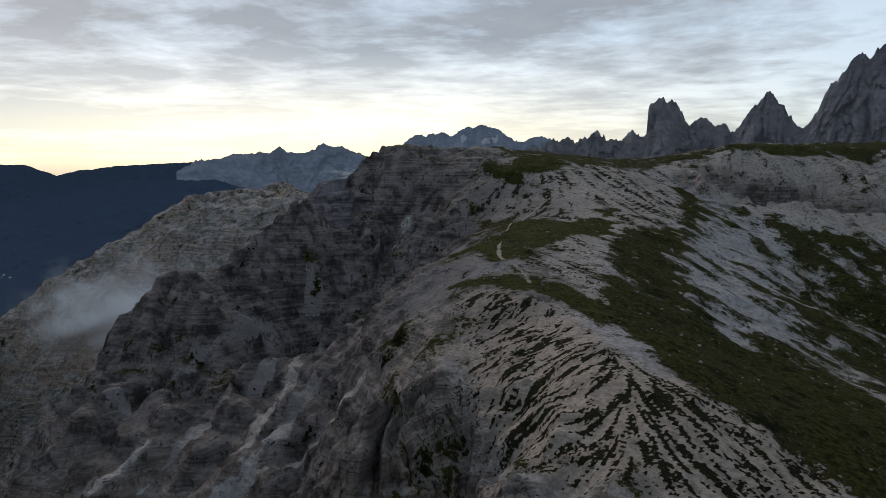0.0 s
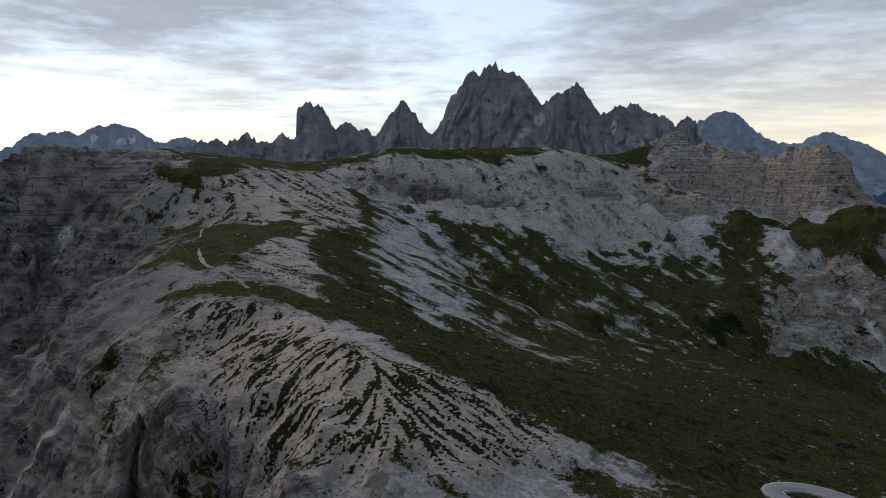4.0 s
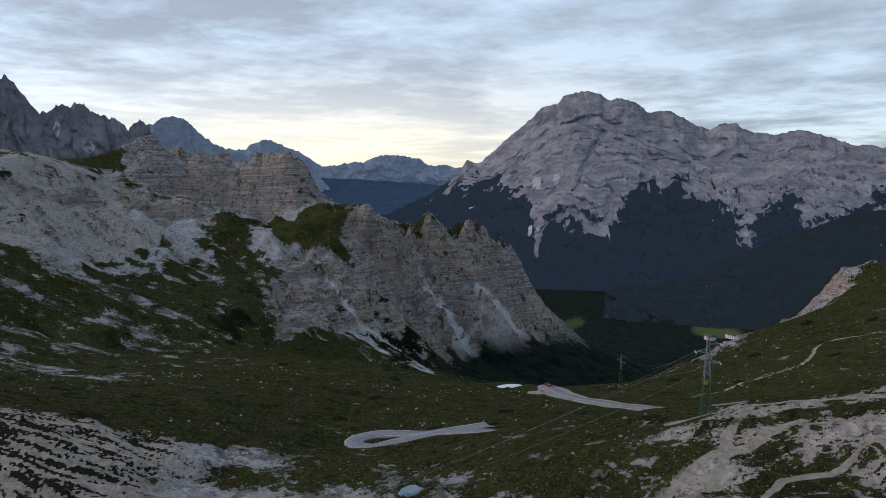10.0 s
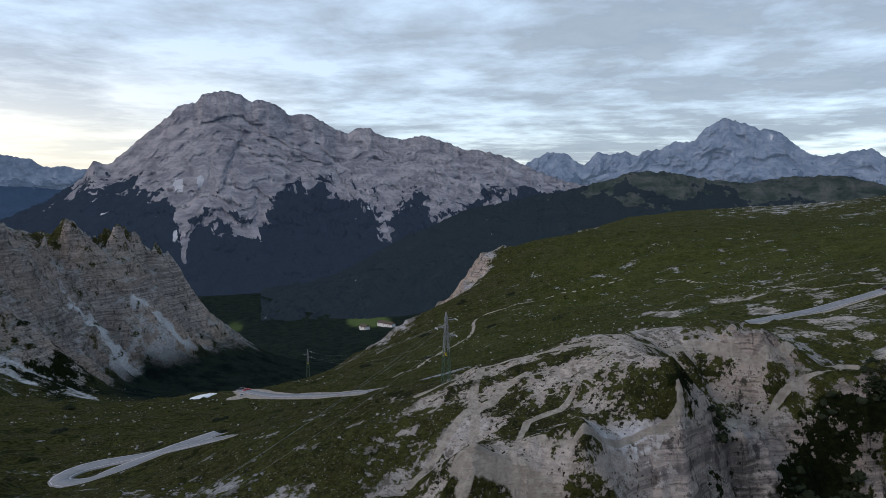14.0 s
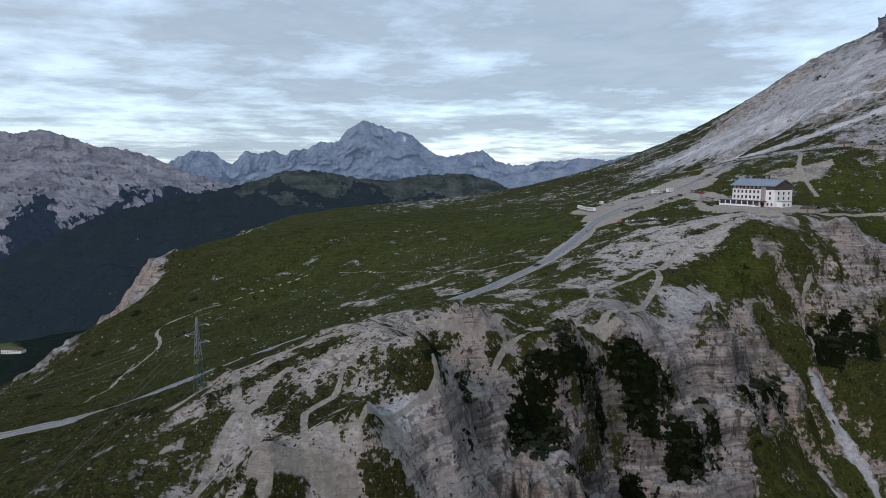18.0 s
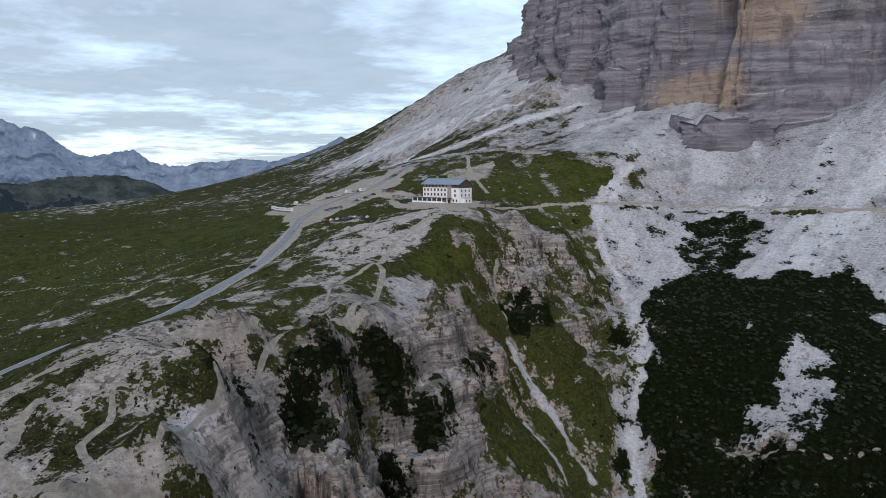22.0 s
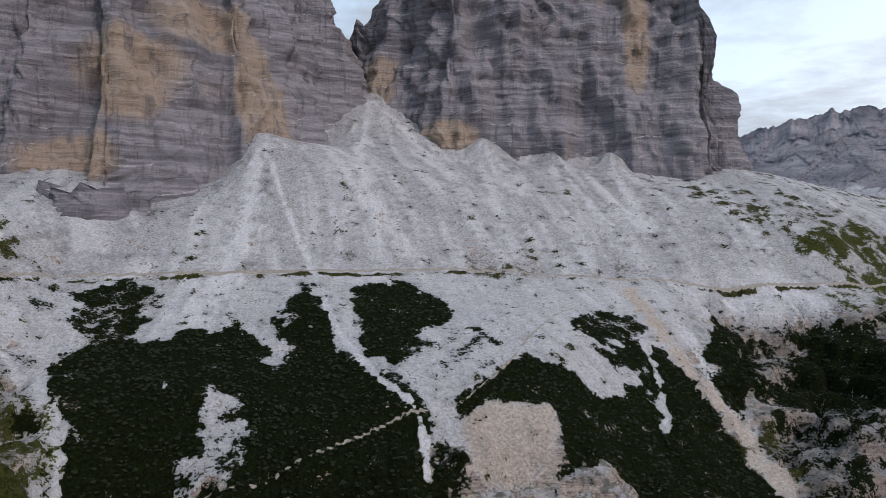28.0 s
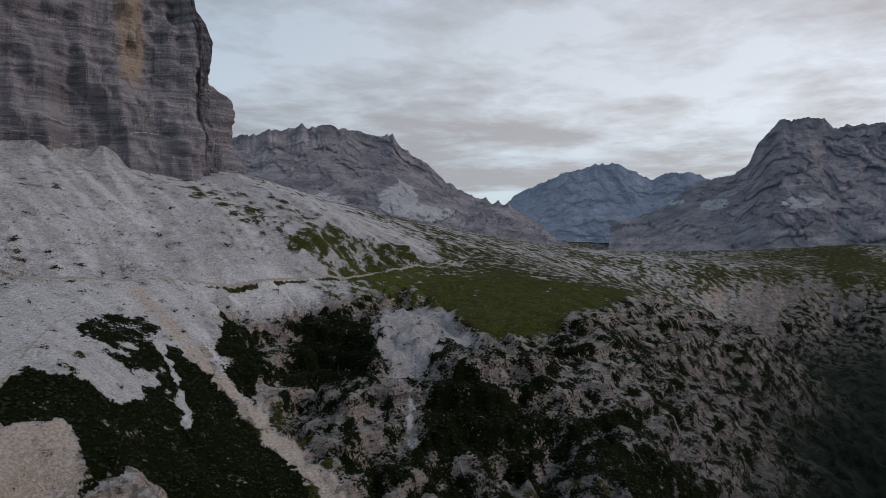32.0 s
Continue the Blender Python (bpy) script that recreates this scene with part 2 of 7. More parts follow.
def ground_material():
    k = Mat("alpine_ground")
    k.b.inputs["Specular IOR Level"].default_value = 0.03
    p = k.pos()
    fine, mid = k.noise(p, 0.55, 7, 0.68), k.noise(p, 0.075, 6, 0.6)
    coarse = k.noise(p, 0.012, 4, 0.55)
    speck = k.noise(p, 1.6, 3, 0.7)
    strata = k.noise(k.pos(0.018, 0.018, 0.55), 1.0, 6, 0.65, 0.4)
    upright = k.noise(k.pos(0.22, 0.22, 0.02), 1.0, 5, 0.6, 0.3)
    # bare rock
    rock = k.mix(k.band(strata, 0.38, 0.62), (0.22, 0.195, 0.183), (0.50, 0.43, 0.385))
    rock = k.mix(k.math("MULTIPLY", k.band(coarse, 0.42, 0.60), 0.65), rock, (0.43, 0.335, 0.26))
    rock = k.mix(k.math("MULTIPLY", k.band(upright, 0.52, 0.68), 0.6), rock, (0.085, 0.08, 0.08))
    rock = k.mix(k.math("MULTIPLY", k.band(fine, 0.50, 0.66), 0.7), rock, (0.06, 0.054, 0.052))
    rock = k.mix(k.math("MULTIPLY", k.band(k.noise(p, 0.16, 6, 0.68), 0.57, 0.64), 0.8), rock, (0.026, 0.030, 0.014))
    # cliffs in shade: the shade is painted in as a darker rock colour
    rock = k.mix(k.attr("shade"), rock, k.mix(k.band(k.math("ADD", k.math("MULTIPLY", strata, 0.3), k.math("MULTIPLY", k.noise(p, 0.09, 7, 0.65), 0.7)), 0.38, 0.62), (0.055, 0.050, 0.052), (0.30, 0.268, 0.268)))
    # dark joints and bedding lines
    lines = k.noise(k.pos(0.04, 0.04, 1.1), 1.0, 5, 0.7, 0.3)
    rock = k.mix(k.math("MULTIPLY", k.band(lines, 0.54, 0.62), 0.55), rock, (0.05, 0.046, 0.046))
    rock = k.mix(k.math("MULTIPLY", k.band(k.noise(k.pos(0.3, 0.3, 0.06), 1.0, 6, 0.7, 0.4), 0.56, 0.62), 0.7), rock, (0.03, 0.028, 0.03))
    # loose stone
    scree = k.mix(k.band(fine, 0.34, 0.66), (0.26, 0.257, 0.265), (0.50, 0.495, 0.505))
    scree = k.mix(k.math("MULTIPLY", k.band(mid, 0.48, 0.64), 0.5), scree, (0.18, 0.175, 0.17))
    scree = k.mix(k.attr("fresh"), scree, k.mix(k.band(fine, 0.32, 0.68), (0.48, 0.48, 0.50), (0.72, 0.715, 0.73)))
    scree = k.mix(k.math("MULTIPLY", k.attr("tan"), 0.85), scree, k.mix(k.band(fine, 0.35, 0.65), (0.36, 0.298, 0.245), (0.57, 0.485, 0.412)))
    scree = k.mix(k.math("MULTIPLY", k.band(speck, 0.56, 0.66), 0.3), scree, (0.17, 0.165, 0.16))
    # turf
    grass = k.mix(k.band(fine, 0.38, 0.62), (0.015, 0.017, 0.005), (0.056, 0.060, 0.017))
    grass = k.mix(k.math("MULTIPLY", k.band(mid, 0.45, 0.7), 0.6), grass, (0.048, 0.040, 0.014))
    grass = k.mix(k.math("MULTIPLY", k.band(speck, 0.60, 0.68), k.band(mid, 0.45, 0.6)), grass, (0.30, 0.29, 0.27))
    grass = k.mix(k.math("MULTIPLY", k.band(k.noise(p, 0.11, 5, 0.7), 0.56, 0.63), 0.8), grass, (0.010, 0.014, 0.005))
    grass = k.mix(k.attr("lush"), grass, k.mix(k.band(k.math("ADD", k.math("MULTIPLY", fine, 0.5), k.math("MULTIPLY", mid, 0.5)), 0.36, 0.62), (0.022, 0.032, 0.006), (0.085, 0.096, 0.022)))
    pine = k.mix(k.band(fine, 0.35, 0.7), (0.004, 0.006, 0.002), (0.013, 0.018, 0.006))
    wob = k.math("SUBTRACT", k.math("ADD", k.math("MULTIPLY", fine, 0.42), k.math("MULTIPLY", mid, 0.58)), 0.5)

    def cut(name, sharp=0.09, amount=4.4):
        v = k.math("ADD", k.attr(name), k.math("MULTIPLY", wob, amount))
        return k.band(v, 0.5 - sharp, 0.5 + sharp)

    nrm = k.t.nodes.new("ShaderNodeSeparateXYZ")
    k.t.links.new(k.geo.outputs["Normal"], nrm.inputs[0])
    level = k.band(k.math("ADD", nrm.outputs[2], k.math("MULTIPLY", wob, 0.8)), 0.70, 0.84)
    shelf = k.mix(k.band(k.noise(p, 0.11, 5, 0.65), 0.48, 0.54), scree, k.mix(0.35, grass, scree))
    shelf = k.mix(k.attr("shade"), shelf, k.mix(0.6, shelf, (0.05, 0.05, 0.035)))
    rock = k.mix(k.math("MULTIPLY", level, k.math("SUBTRACT", 0.85, k.math("MULTIPLY", k.attr("shade"), 0.5))), rock, shelf)
    # sheer faces are painted darker by slope, shading put into the rock colour
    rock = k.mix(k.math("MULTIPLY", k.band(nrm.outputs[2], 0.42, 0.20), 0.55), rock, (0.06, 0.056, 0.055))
    # loose stones there take the same painted shade
    scree = k.mix(k.math("MULTIPLY", k.attr("shade"), 0.65), scree, (0.15, 0.138, 0.135))
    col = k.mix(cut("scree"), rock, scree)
    # turf strips down the stony slope
    step = k.band(k.math("ADD", k.attr("stripe"), k.math("MULTIPLY", k.math("SUBTRACT", k.noise(p, 1.3, 4, 0.65), 0.5), 3.0)), 0.46, 0.62)
    col = k.mix(cut("grass"), col, grass)
    col = k.mix(step, col, (0.026, 0.026, 0.014))
    col = k.mix(cut("pine", 0.08), col, pine)
    gravel = k.mix(k.band(fine, 0.35, 0.7), (0.30, 0.265, 0.225), (0.44, 0.40, 0.35))
    col = k.mix(k.band(k.math("ADD", k.attr("track"), k.math("MULTIPLY", wob, 1.6)), 0.36, 0.62), col, gravel)
    col = k.mix(k.attr("forest"), col, k.mix(k.band(k.noise(p, 0.05, 5, 0.7), 0.35, 0.65), (0.004, 0.008, 0.007), (0.016, 0.024, 0.017)))
    col = k.mix(k.attr("field"), col, (0.075, 0.105, 0.035))
    h = k.math("ADD", k.math("MULTIPLY", mid, 3.0), k.math("ADD", k.math("MULTIPLY", fine, 1.5), k.math("ADD", k.math("MULTIPLY", lines, 0.8), k.math("MULTIPLY", strata, 1.2))))
    h = k.math("ADD", h, k.math("MULTIPLY", step, 0.3))
    k.bump(h, 1.0, 1.5)
    return k.done(col, 0.95)


def cliff_material():
    k = Mat("dolomite_wall")
    p = k.pos()
    strata = k.noise(k.pos(0.010, 0.010, 0.17), 1.0, 7, 0.66, 0.25)
    thin = k.noise(k.pos(0.05, 0.05, 0.6), 1.0, 5, 0.65, 0.2)
    upright = k.noise(k.pos(0.10, 0.10, 0.008), 1.0, 6, 0.62, 0.6)
    fine, coarse = k.noise(p, 0.3, 7, 0.7), k.noise(k.pos(0.008, 0.008, 0.004), 1.0, 4, 0.6, 0.4)
    col = k.mix(k.band(strata, 0.36, 0.64), (0.140, 0.132, 0.150), (0.275, 0.260, 0.285))
    col = k.mix(k.math("MULTIPLY", k.band(k.math("ADD", coarse, k.math("MULTIPLY", k.attr("warm"), 0.35)), 0.60, 0.78), 0.7), col, (0.36, 0.27, 0.19))
    col = k.mix(k.math("MULTIPLY", k.band(upright, 0.52, 0.64), 0.6), col, (0.10, 0.095, 0.11))
    col = k.mix(k.math("MULTIPLY", k.band(thin, 0.55, 0.68), 0.5), col, (0.13, 0.12, 0.12))
    col = k.mix(k.math("MULTIPLY", k.band(fine, 0.52, 0.75), 0.4), col, (0.12, 0.115, 0.11))
    col = k.mix(k.band(k.math("ADD", k.attr("ledge"), k.math("MULTIPLY", k.math("SUBTRACT", fine, 0.5), 1.2)), 0.45, 0.7), col, (0.36, 0.35, 0.35))
    h = k.math("ADD", k.math("MULTIPLY", strata, 3.0), k.math("ADD", k.math("MULTIPLY", thin, 1.0), k.math("ADD", k.math("MULTIPLY", upright, 3.0), fine)))
    k.bump(h, 1.0, 1.6)
    return k.done(col, 0.95)


def mountain_material(name, rock_a, rock_b, wood, haze_glow=(0.30, 0.38, 0.50), veil=0.0):
    """Far peaks: pale rock above, dark woods below, snow in the gullies, and haze painted on as a bluish emission."""
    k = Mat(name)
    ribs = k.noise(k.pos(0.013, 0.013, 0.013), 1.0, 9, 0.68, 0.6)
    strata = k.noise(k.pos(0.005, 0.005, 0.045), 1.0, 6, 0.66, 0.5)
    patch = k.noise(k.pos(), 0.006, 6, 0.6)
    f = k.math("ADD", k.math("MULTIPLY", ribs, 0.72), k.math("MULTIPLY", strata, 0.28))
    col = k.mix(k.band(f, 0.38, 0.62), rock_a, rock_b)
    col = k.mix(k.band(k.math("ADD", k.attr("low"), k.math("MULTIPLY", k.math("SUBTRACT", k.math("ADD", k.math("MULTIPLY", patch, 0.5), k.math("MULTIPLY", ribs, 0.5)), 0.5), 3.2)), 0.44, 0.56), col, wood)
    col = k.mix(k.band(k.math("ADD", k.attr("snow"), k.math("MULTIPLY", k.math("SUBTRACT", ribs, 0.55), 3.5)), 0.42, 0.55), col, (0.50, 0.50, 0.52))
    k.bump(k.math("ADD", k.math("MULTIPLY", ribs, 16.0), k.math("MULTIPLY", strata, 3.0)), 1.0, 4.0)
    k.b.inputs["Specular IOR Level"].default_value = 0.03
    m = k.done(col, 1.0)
    k.b.inputs["Emission Color"].default_value = (*haze_glow, 1)
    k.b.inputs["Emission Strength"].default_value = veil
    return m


GROUND, CLIFF = ground_material(), cliff_material()

# ---- the plan of the ground: crests, feet, terraces and hollows (x east, y north, z) ----
BREAKS = []


def crest(*pts):
    BREAKS.append(pts)


# the southern ridge with its nose, and the rock summit at its east end
crest((-50, -100, -72), (-61, -132, -58), (-54, -160, -51), (-26, -214, -44), (-4, -263, -39), (8, -336, -33), (8, -375, -34), (10, -440, -14), (9, -484, 2))
crest((9, -484, 2), (60, -442, -14), (111, -478, 4), (147, -453, -9), (200, -470, -60))
crest((9, -484, 2), (-50, -570, -3), (-123, -602, 11), (-200, -650, 13), (-307, -666, 11), (-407, -794, 6), (-460, -801, 6), (-483, -812, 28), (-514, -806, 38), (-547, -785, 33), (-577, -753, 16), (-591, -737, 1), (-605, -720, 15), (-628, -689, 12), (-642, -663, -5), (-646, -653, -27), (-800, -790, -110))
crest((-443, -754, -29), (-486, -729, -51), (-534, -698, -56), (-574, -656, -61), (-613, -616, -54), (-634, -589, -55))
crest((-101, -531, -27), (-144, -547, -26), (-166, -558, -24), (-250, -590, -26), (-326, -626, -21), (-420, -660, -30), (-480, -700, -35))
crest((-660, -690, -60), (-620, -610, -55), (-579, -547, -51), (-606, -517, -74), (-694, -539, -99), (-741, -544, -89), (-772, -529, -110), (-807, -514, -100), (-830, -489, -121), (-838, -467, -140), (-832, -448, -182))
crest((-249, -520, -59), (-278, -525, -76), (-402, -527, -90), (-547, -500, -85))
crest((-800, -421, -212), (-660, -419, -222), (-489, -352, -180), (-340, -375, -135), (-173, -392, -94))
crest((-95, -235, -65), (-150, -300, -86), (-198, -330, -99))
crest((-171, -384, -88), (-276, -404, -115), (-363, -442, -109))
crest((-686, -457, -198), (-620, -440, -196))
crest((-70, -330, -48), (-90, -420, -45), (-101, -490, -38))
# the meadow hollow with the road
crest((-108, -134, -68), (-164, -198, -83), (-230, -260, -103), (-340, -300, -128))
crest((-99, -124, -70), (-131, -81, -73), (-131, -40, -66))
crest((-170, -138, -90), (-183, -115, -85), (-169, -86, -74), (-230, -75, -84))
crest((-250, -150, -104), (-320, -170, -120), (-379, -205, -135), (-367, -141, -122), (-290, -94, -101), (-235, -45, -76))
crest((-430, -250, -165), (-520, -260, -190), (-470, -150, -150))
# the pale rock dome and its east face
crest((-131, -26, -62), (-163, -17, -52), (-180, -5, -49), (-172, 21, -43), (-178, 50, -46), (-185, 79, -54))
crest((-123, -17, -58), (-126, -6, -57), (-128, 6, -56), (-129, 15, -60))
crest((-137, -3, -54), (-141, 13, -52), (-146, 30, -56))
crest((-125, -1, -62), (-125, 12, -66), (-133, 28, -69), (-140, 35, -68), (-149, 49, -72))
crest((-172, 42, -54), (-166, 60, -60))
crest((-112, -5, -84), (-114, 18, -92), (-119, 40, -97))
crest((-134, 53, -80), (-152, 104, -100), (-147, 130, -110), (-139, 160, -122))
crest((-171, 85, -62), (-171, 103, -65), (-180, 130, -62), (-185, 152, -60), (-201, 145, -53))
crest((-166, 93, -82), (-162, 132, -88), (-158, 150, -100), (-153, 170, -113), (-172, 181, -102), (-184, 191, -89))
crest((-100, 20, -130), (-120, 110, -150), (-128, 226, -137), (-100, 252, -119))
# the green shelf with the road up to the hut
crest((-234, 56, -54), (-293, 71, -64), (-296, 120, -58), (-296, 159, -46), (-338, 165, -50), (-370, 225, -36), (-440, 300, -24), (-520, 380, -12), (-562, 486, -4))
crest((-224, 152, -46), (-226, 217, -42), (-250, 262, -25), (-284, 290, -21), (-330, 300, -21), (-320, 240, -32))
crest((-217, 257, -48), (-210, 289, -60), (-208, 278, -66), (-203, 218, -71), (-190, 200, -84))
crest((-210, 350, -60), (-186, 306, -88), (-174, 226, -97))
crest((-380, 360, 2), (-357, 413, 14), (-391, 458, 15), (-302, 434, 14))
crest((-567, 378, -36), (-742, 347, -43), (-900, 330, -62))
crest((-462, 37, -89), (-494, 81, -77), (-480, 200, -56))
crest((-240, -8, -68), (-368, 36, -80), (-455, -13, -96), (-473, -47, -109), (-554, -97, -121), (-600, -140, -170))
crest((-662, -56, -92), (-869, 60, -104), (-1245, 60, -122), (-1267, 109, -110), (-1300, 300, -90))
crest((-660, -110, -170), (-900, -60, -240), (-1280, -60, -260))
crest((-1527, 499, -112), (-1300, 700, -60), (-1166, 890, 19), (-934, 977, 127), (-762, 974, 196), (-650, 860, 190))
crest((-700, 519, -2), (-800, 700, 55))
# the level path below the towers, the stones above it and the slope under it
crest((-247, 386, -24), (-209, 440, -24), (-109, 442, -27), (94, 461, -28), (257, 450, -34), (436, 460, -25), (666, 463, -30))
crest((-251, 415, -12), (-217, 501, 23), (-206, 560, 40))
crest((-604, 781, 165), (-500, 690, 125), (-424, 612, 94), (-340, 575, 60), (-294, 556, 50), (-217, 552, 44), (-160, 585, 46), (-126, 615, 58), (-90, 628, 102), (-50, 680, 104), (-20, 730, 112), (36, 810, 190))
crest((36, 810, 190), (70, 760, 146), (109, 705, 98), (135, 702, 92), (161, 706, 113), (188, 698, 95), (215, 694, 90), (240, 692, 104), (264, 686, 90), (285, 681, 86), (305, 678, 99), (325, 670, 82), (350, 662, 74), (380, 650, 70), (459, 640, 76))
crest((459, 640, 76), (470, 560, 45), (436, 470, -8), (560, 470, -15), (640, 450, -30))
crest((-60, 530, 28), (30, 560, 45), (130, 560, 35), (260, 560, 30))
crest((-162, 369, -62), (-95, 299, -80), (-53, 347, -72), (-38, 381, -50))
crest((-181, 275, -80), (-170, 300, -74))
crest((14, 280, -91), (26, 286, -89), (72, 287, -92), (110, 330, -72), (182, 386, -62), (307, 433, -50))
crest((-124, 228, -125), (-32, 258, -108), (71, 262, -108), (150, 290, -115), (235, 301, -128), (298, 223, -128))
crest((326, 333, -100), (347, 315, -82), (435, 301, -75), (568, 254, -78), (640, 220, -92))
crest((300, 250, -118), (408, 228, -94), (420, 262, -92))
crest((343, 165, -161), (358, 97, -165), (432, 108, -150), (413, 166, -120), (520, 190, -98))
crest((658, 216, -98), (730, 222, -88), (811, 227, -82), (890, 180, -94), (950, 140, -110))
crest((700, 150, -160), (820, 110, -200), (950, 60, -225), (1040, 100, -215), (1000, 230, -190), (1150, 300, -150))
crest((1250, 440, -62), (1450, 330, -72), (1640, 210, -84), (1670, 60, -98), (1900, -60, -130))
crest((1250, 170, -235), (1320, 40, -250), (1480, 120, -215))
crest((1900, 300, -48), (2300, 150, -6), (2250, 500, -30), (2600, 800, -10))
crest((900, 520, -20), (1300, 700, -10), (1528, 1377, 40), (2031, 1449, 20), (2301, 1102, -30), (1700, 600, -55))
# the deep valleys
crest((-60, 100, -190), (60, 130, -205), (200, 100, -225), (420, 20, -240), (800, 0, -280), (1250, -80, -320))
crest((-10, -60, -140), (60, -120, -150), (200, -100, -230), (500, -200, -380), (1200, -400, -520))
crest((-44, -132, -66), (-28, -154, -61), (-16, -185, -55))
crest((-26, -122, -82), (-23, -137, -74))
crest((-12, -118, -74), (-12, -137, -65), (2, -165, -62), (13, -200, -58), (17, -265, -43))
crest((14, -146, -85), (30, -190, -84))
crest((112, -313, -122), (96, -350, -90), (90, -377, -67), (67, -396, -42))
crest((40, -170, -105), (82, -223, -98), (94, -327, -98), (106, -415, -56), (149, -411, -54))
crest((156, -383, -26), (140, -356, -46), (162, -328, -66), (190, -298, -73), (200, -283, -78), (174, -244, -100), (182, -218, -108), (166, -183, -118), (160, -150, -150))
crest((260, -430, -190), (300, -300, -250), (280, -180, -290))
crest((300, -700, -45), (382, -761, -36), (478, -696, -46), (513, -637, -82), (550, -550, -129), (640, -520, -190), (800, -480, -300))
crest((900, -900, -520), (600, -1600, -560), (1800, -1800, -700), (1000, -3000, -750), (3000, -3000, -800))
crest((100, -900, -180), (-100, -1200, -220), (-500, -1500, -200), (300, -1500, -420))
crest((-950, -700, -280), (-1100, -400, -330), (-1745, -426, -400), (-1500, -150, -350), (-2300, -200, -420), (-2600, -900, -430), (-1500, -1300, -420))
crest((-2600, 300, -420), (-3500, 600, -450), (-4500, -500, -450), (-4000, -2500, -450), (-2500, -3500, -450))
crest((-1500, 1300, 60), (-2300, 1900, -150), (-3500, 3000, -250), (-1000, 4000, -200))
crest((0, 1100, 200), (500, 1100, 130), (1200, 2300, 40), (500, 4000, 0), (3000, 3500, 0), (4500, 1000, -60))
crest((4500, -500, -400), (4500, -2500, -700))


def plan_surface():
    """The smooth ground through the crests, as weights for cone-shaped kernels."""
    pts = []
    for line in BREAKS:
        p = np.array(line, float)
        for a, b in zip(p[:-1], p[1:]):
            n = max(1, min(6, int(np.linalg.norm(b - a) / 45)))
            pts += [a + (b - a) * k / n for k in range(n)]
        pts.append(p[-1])
    pts = np.array(pts)
    keep = [0]
    for i in range(1, len(pts)):
        if np.hypot(*(pts[keep, :2] - pts[i, :2]).T).min() > 6:
            keep.append(i)
    pts = pts[keep]
    d = np.hypot(pts[:, None, 0] - pts[None, :, 0], pts[:, None, 1] - pts[None, :, 1])
    A = -np.sqrt(d * d + 36) - np.eye(len(pts)) * 1.5
    n = len(pts)
    M = np.zeros((n + 1, n + 1))
    M[:n, :n], M[:n, n], M[n, :n] = A, 1, 1
    w = np.linalg.solve(M, np.r_[pts[:, 2], 0])
    return pts, w


CTRL, WEIGHT = plan_surface()


def sample_plan(xs, ys):
    X, Y = np.meshgrid(xs, ys)
    out = np.empty(X.size)
    flat = np.stack([X.ravel(), Y.ravel()], 1)
    for k in range(0, len(flat), 8000):
        q = flat[k:k + 8000]
        d2 = (q[:, None, 0] - CTRL[None, :, 0])**2 + (q[:, None, 1] - CTRL[None, :, 1])**2
        out[k:k + 8000] = -np.sqrt(d2 + 36) @ WEIGHT[:-1] + WEIGHT[-1]
    return out.reshape(X.shape)


NEAR_X, NEAR_Y = np.arange(-1000, 801, 7.0), np.arange(-800, 901, 7.0)
FAR_X, FAR_Y = np.arange(-5100, 5101, 75.0), np.arange(-5100, 5101, 75.0)
NEAR_Z, FAR_Z = sample_plan(NEAR_X, NEAR_Y), sample_plan(FAR_X, FAR_Y)


def bilinear(xs, ys, Z, x, y):
    fx = np.clip((x - xs[0]) / (xs[1] - xs[0]), 0, len(xs) - 1.001)
    fy = np.clip((y - ys[0]) / (ys[1] - ys[0]), 0, len(ys) - 1.001)
    i, j = fx.astype(int), fy.astype(int)
    u, v = fx - i, fy - j
    return (Z[j, i] * (1 - u) + Z[j, i + 1] * u) * (1 - v) + (Z[j + 1, i] * (1 - u) + Z[j + 1, i + 1] * u) * v


def plan_height(x, y):
    x, y = np.asarray(x, float), np.asarray(y, float)
    inside = sstep(-1000, -940, x) * sstep(800, 740, x) * sstep(-800, -740, y) * sstep(900, 840, y)
    return bilinear(NEAR_X, NEAR_Y, NEAR_Z, x, y) * inside + bilinear(FAR_X, FAR_Y, FAR_Z, x, y) * (1 - inside)


NEAR_S, FAR_S = np.hypot(*np.gradient(NEAR_Z, 7.0)), np.hypot(*np.gradient(FAR_Z, 75.0))


def plan_slope(x, y):
    inside = sstep(-1000, -940, x) * sstep(800, 740, x) * sstep(-800, -740, y) * sstep(900, 840, y)
    return bilinear(NEAR_X, NEAR_Y, NEAR_S, x, y) * inside + bilinear(FAR_X, FAR_Y, FAR_S, x, y) * (1 - inside)


NEAR_GY, NEAR_GX = np.gradient(NEAR_Z, 7.0)


def fall_noise(x, y, width, seed, reach=5, stride=0.8):
    """Noise drawn out along the line of fall, 0 to 1: runnels, tongues of stones and turf."""
    gx, gy = bilinear(NEAR_X, NEAR_Y, NEAR_GX, x, y), bilinear(NEAR_X, NEAR_Y, NEAR_GY, x, y)
    n = np.hypot(gx, gy) + 0.02
    gx, gy = gx / n, gy / n
    total = 0.0
    for k in range(-reach, reach + 1):
        px, py = x + gx * k * width * stride, y + gy * k * width * stride
        total = total + vnoise(px / width, py / width, seed) + 0.5 * vnoise(px / width * 2.1, py / width * 2.1, seed + 1)
    return np.clip((total / (1.5 * (2 * reach + 1)) - 0.5) * (3.0 if stride < 1 else 4.6) + 0.5, 0, 1)


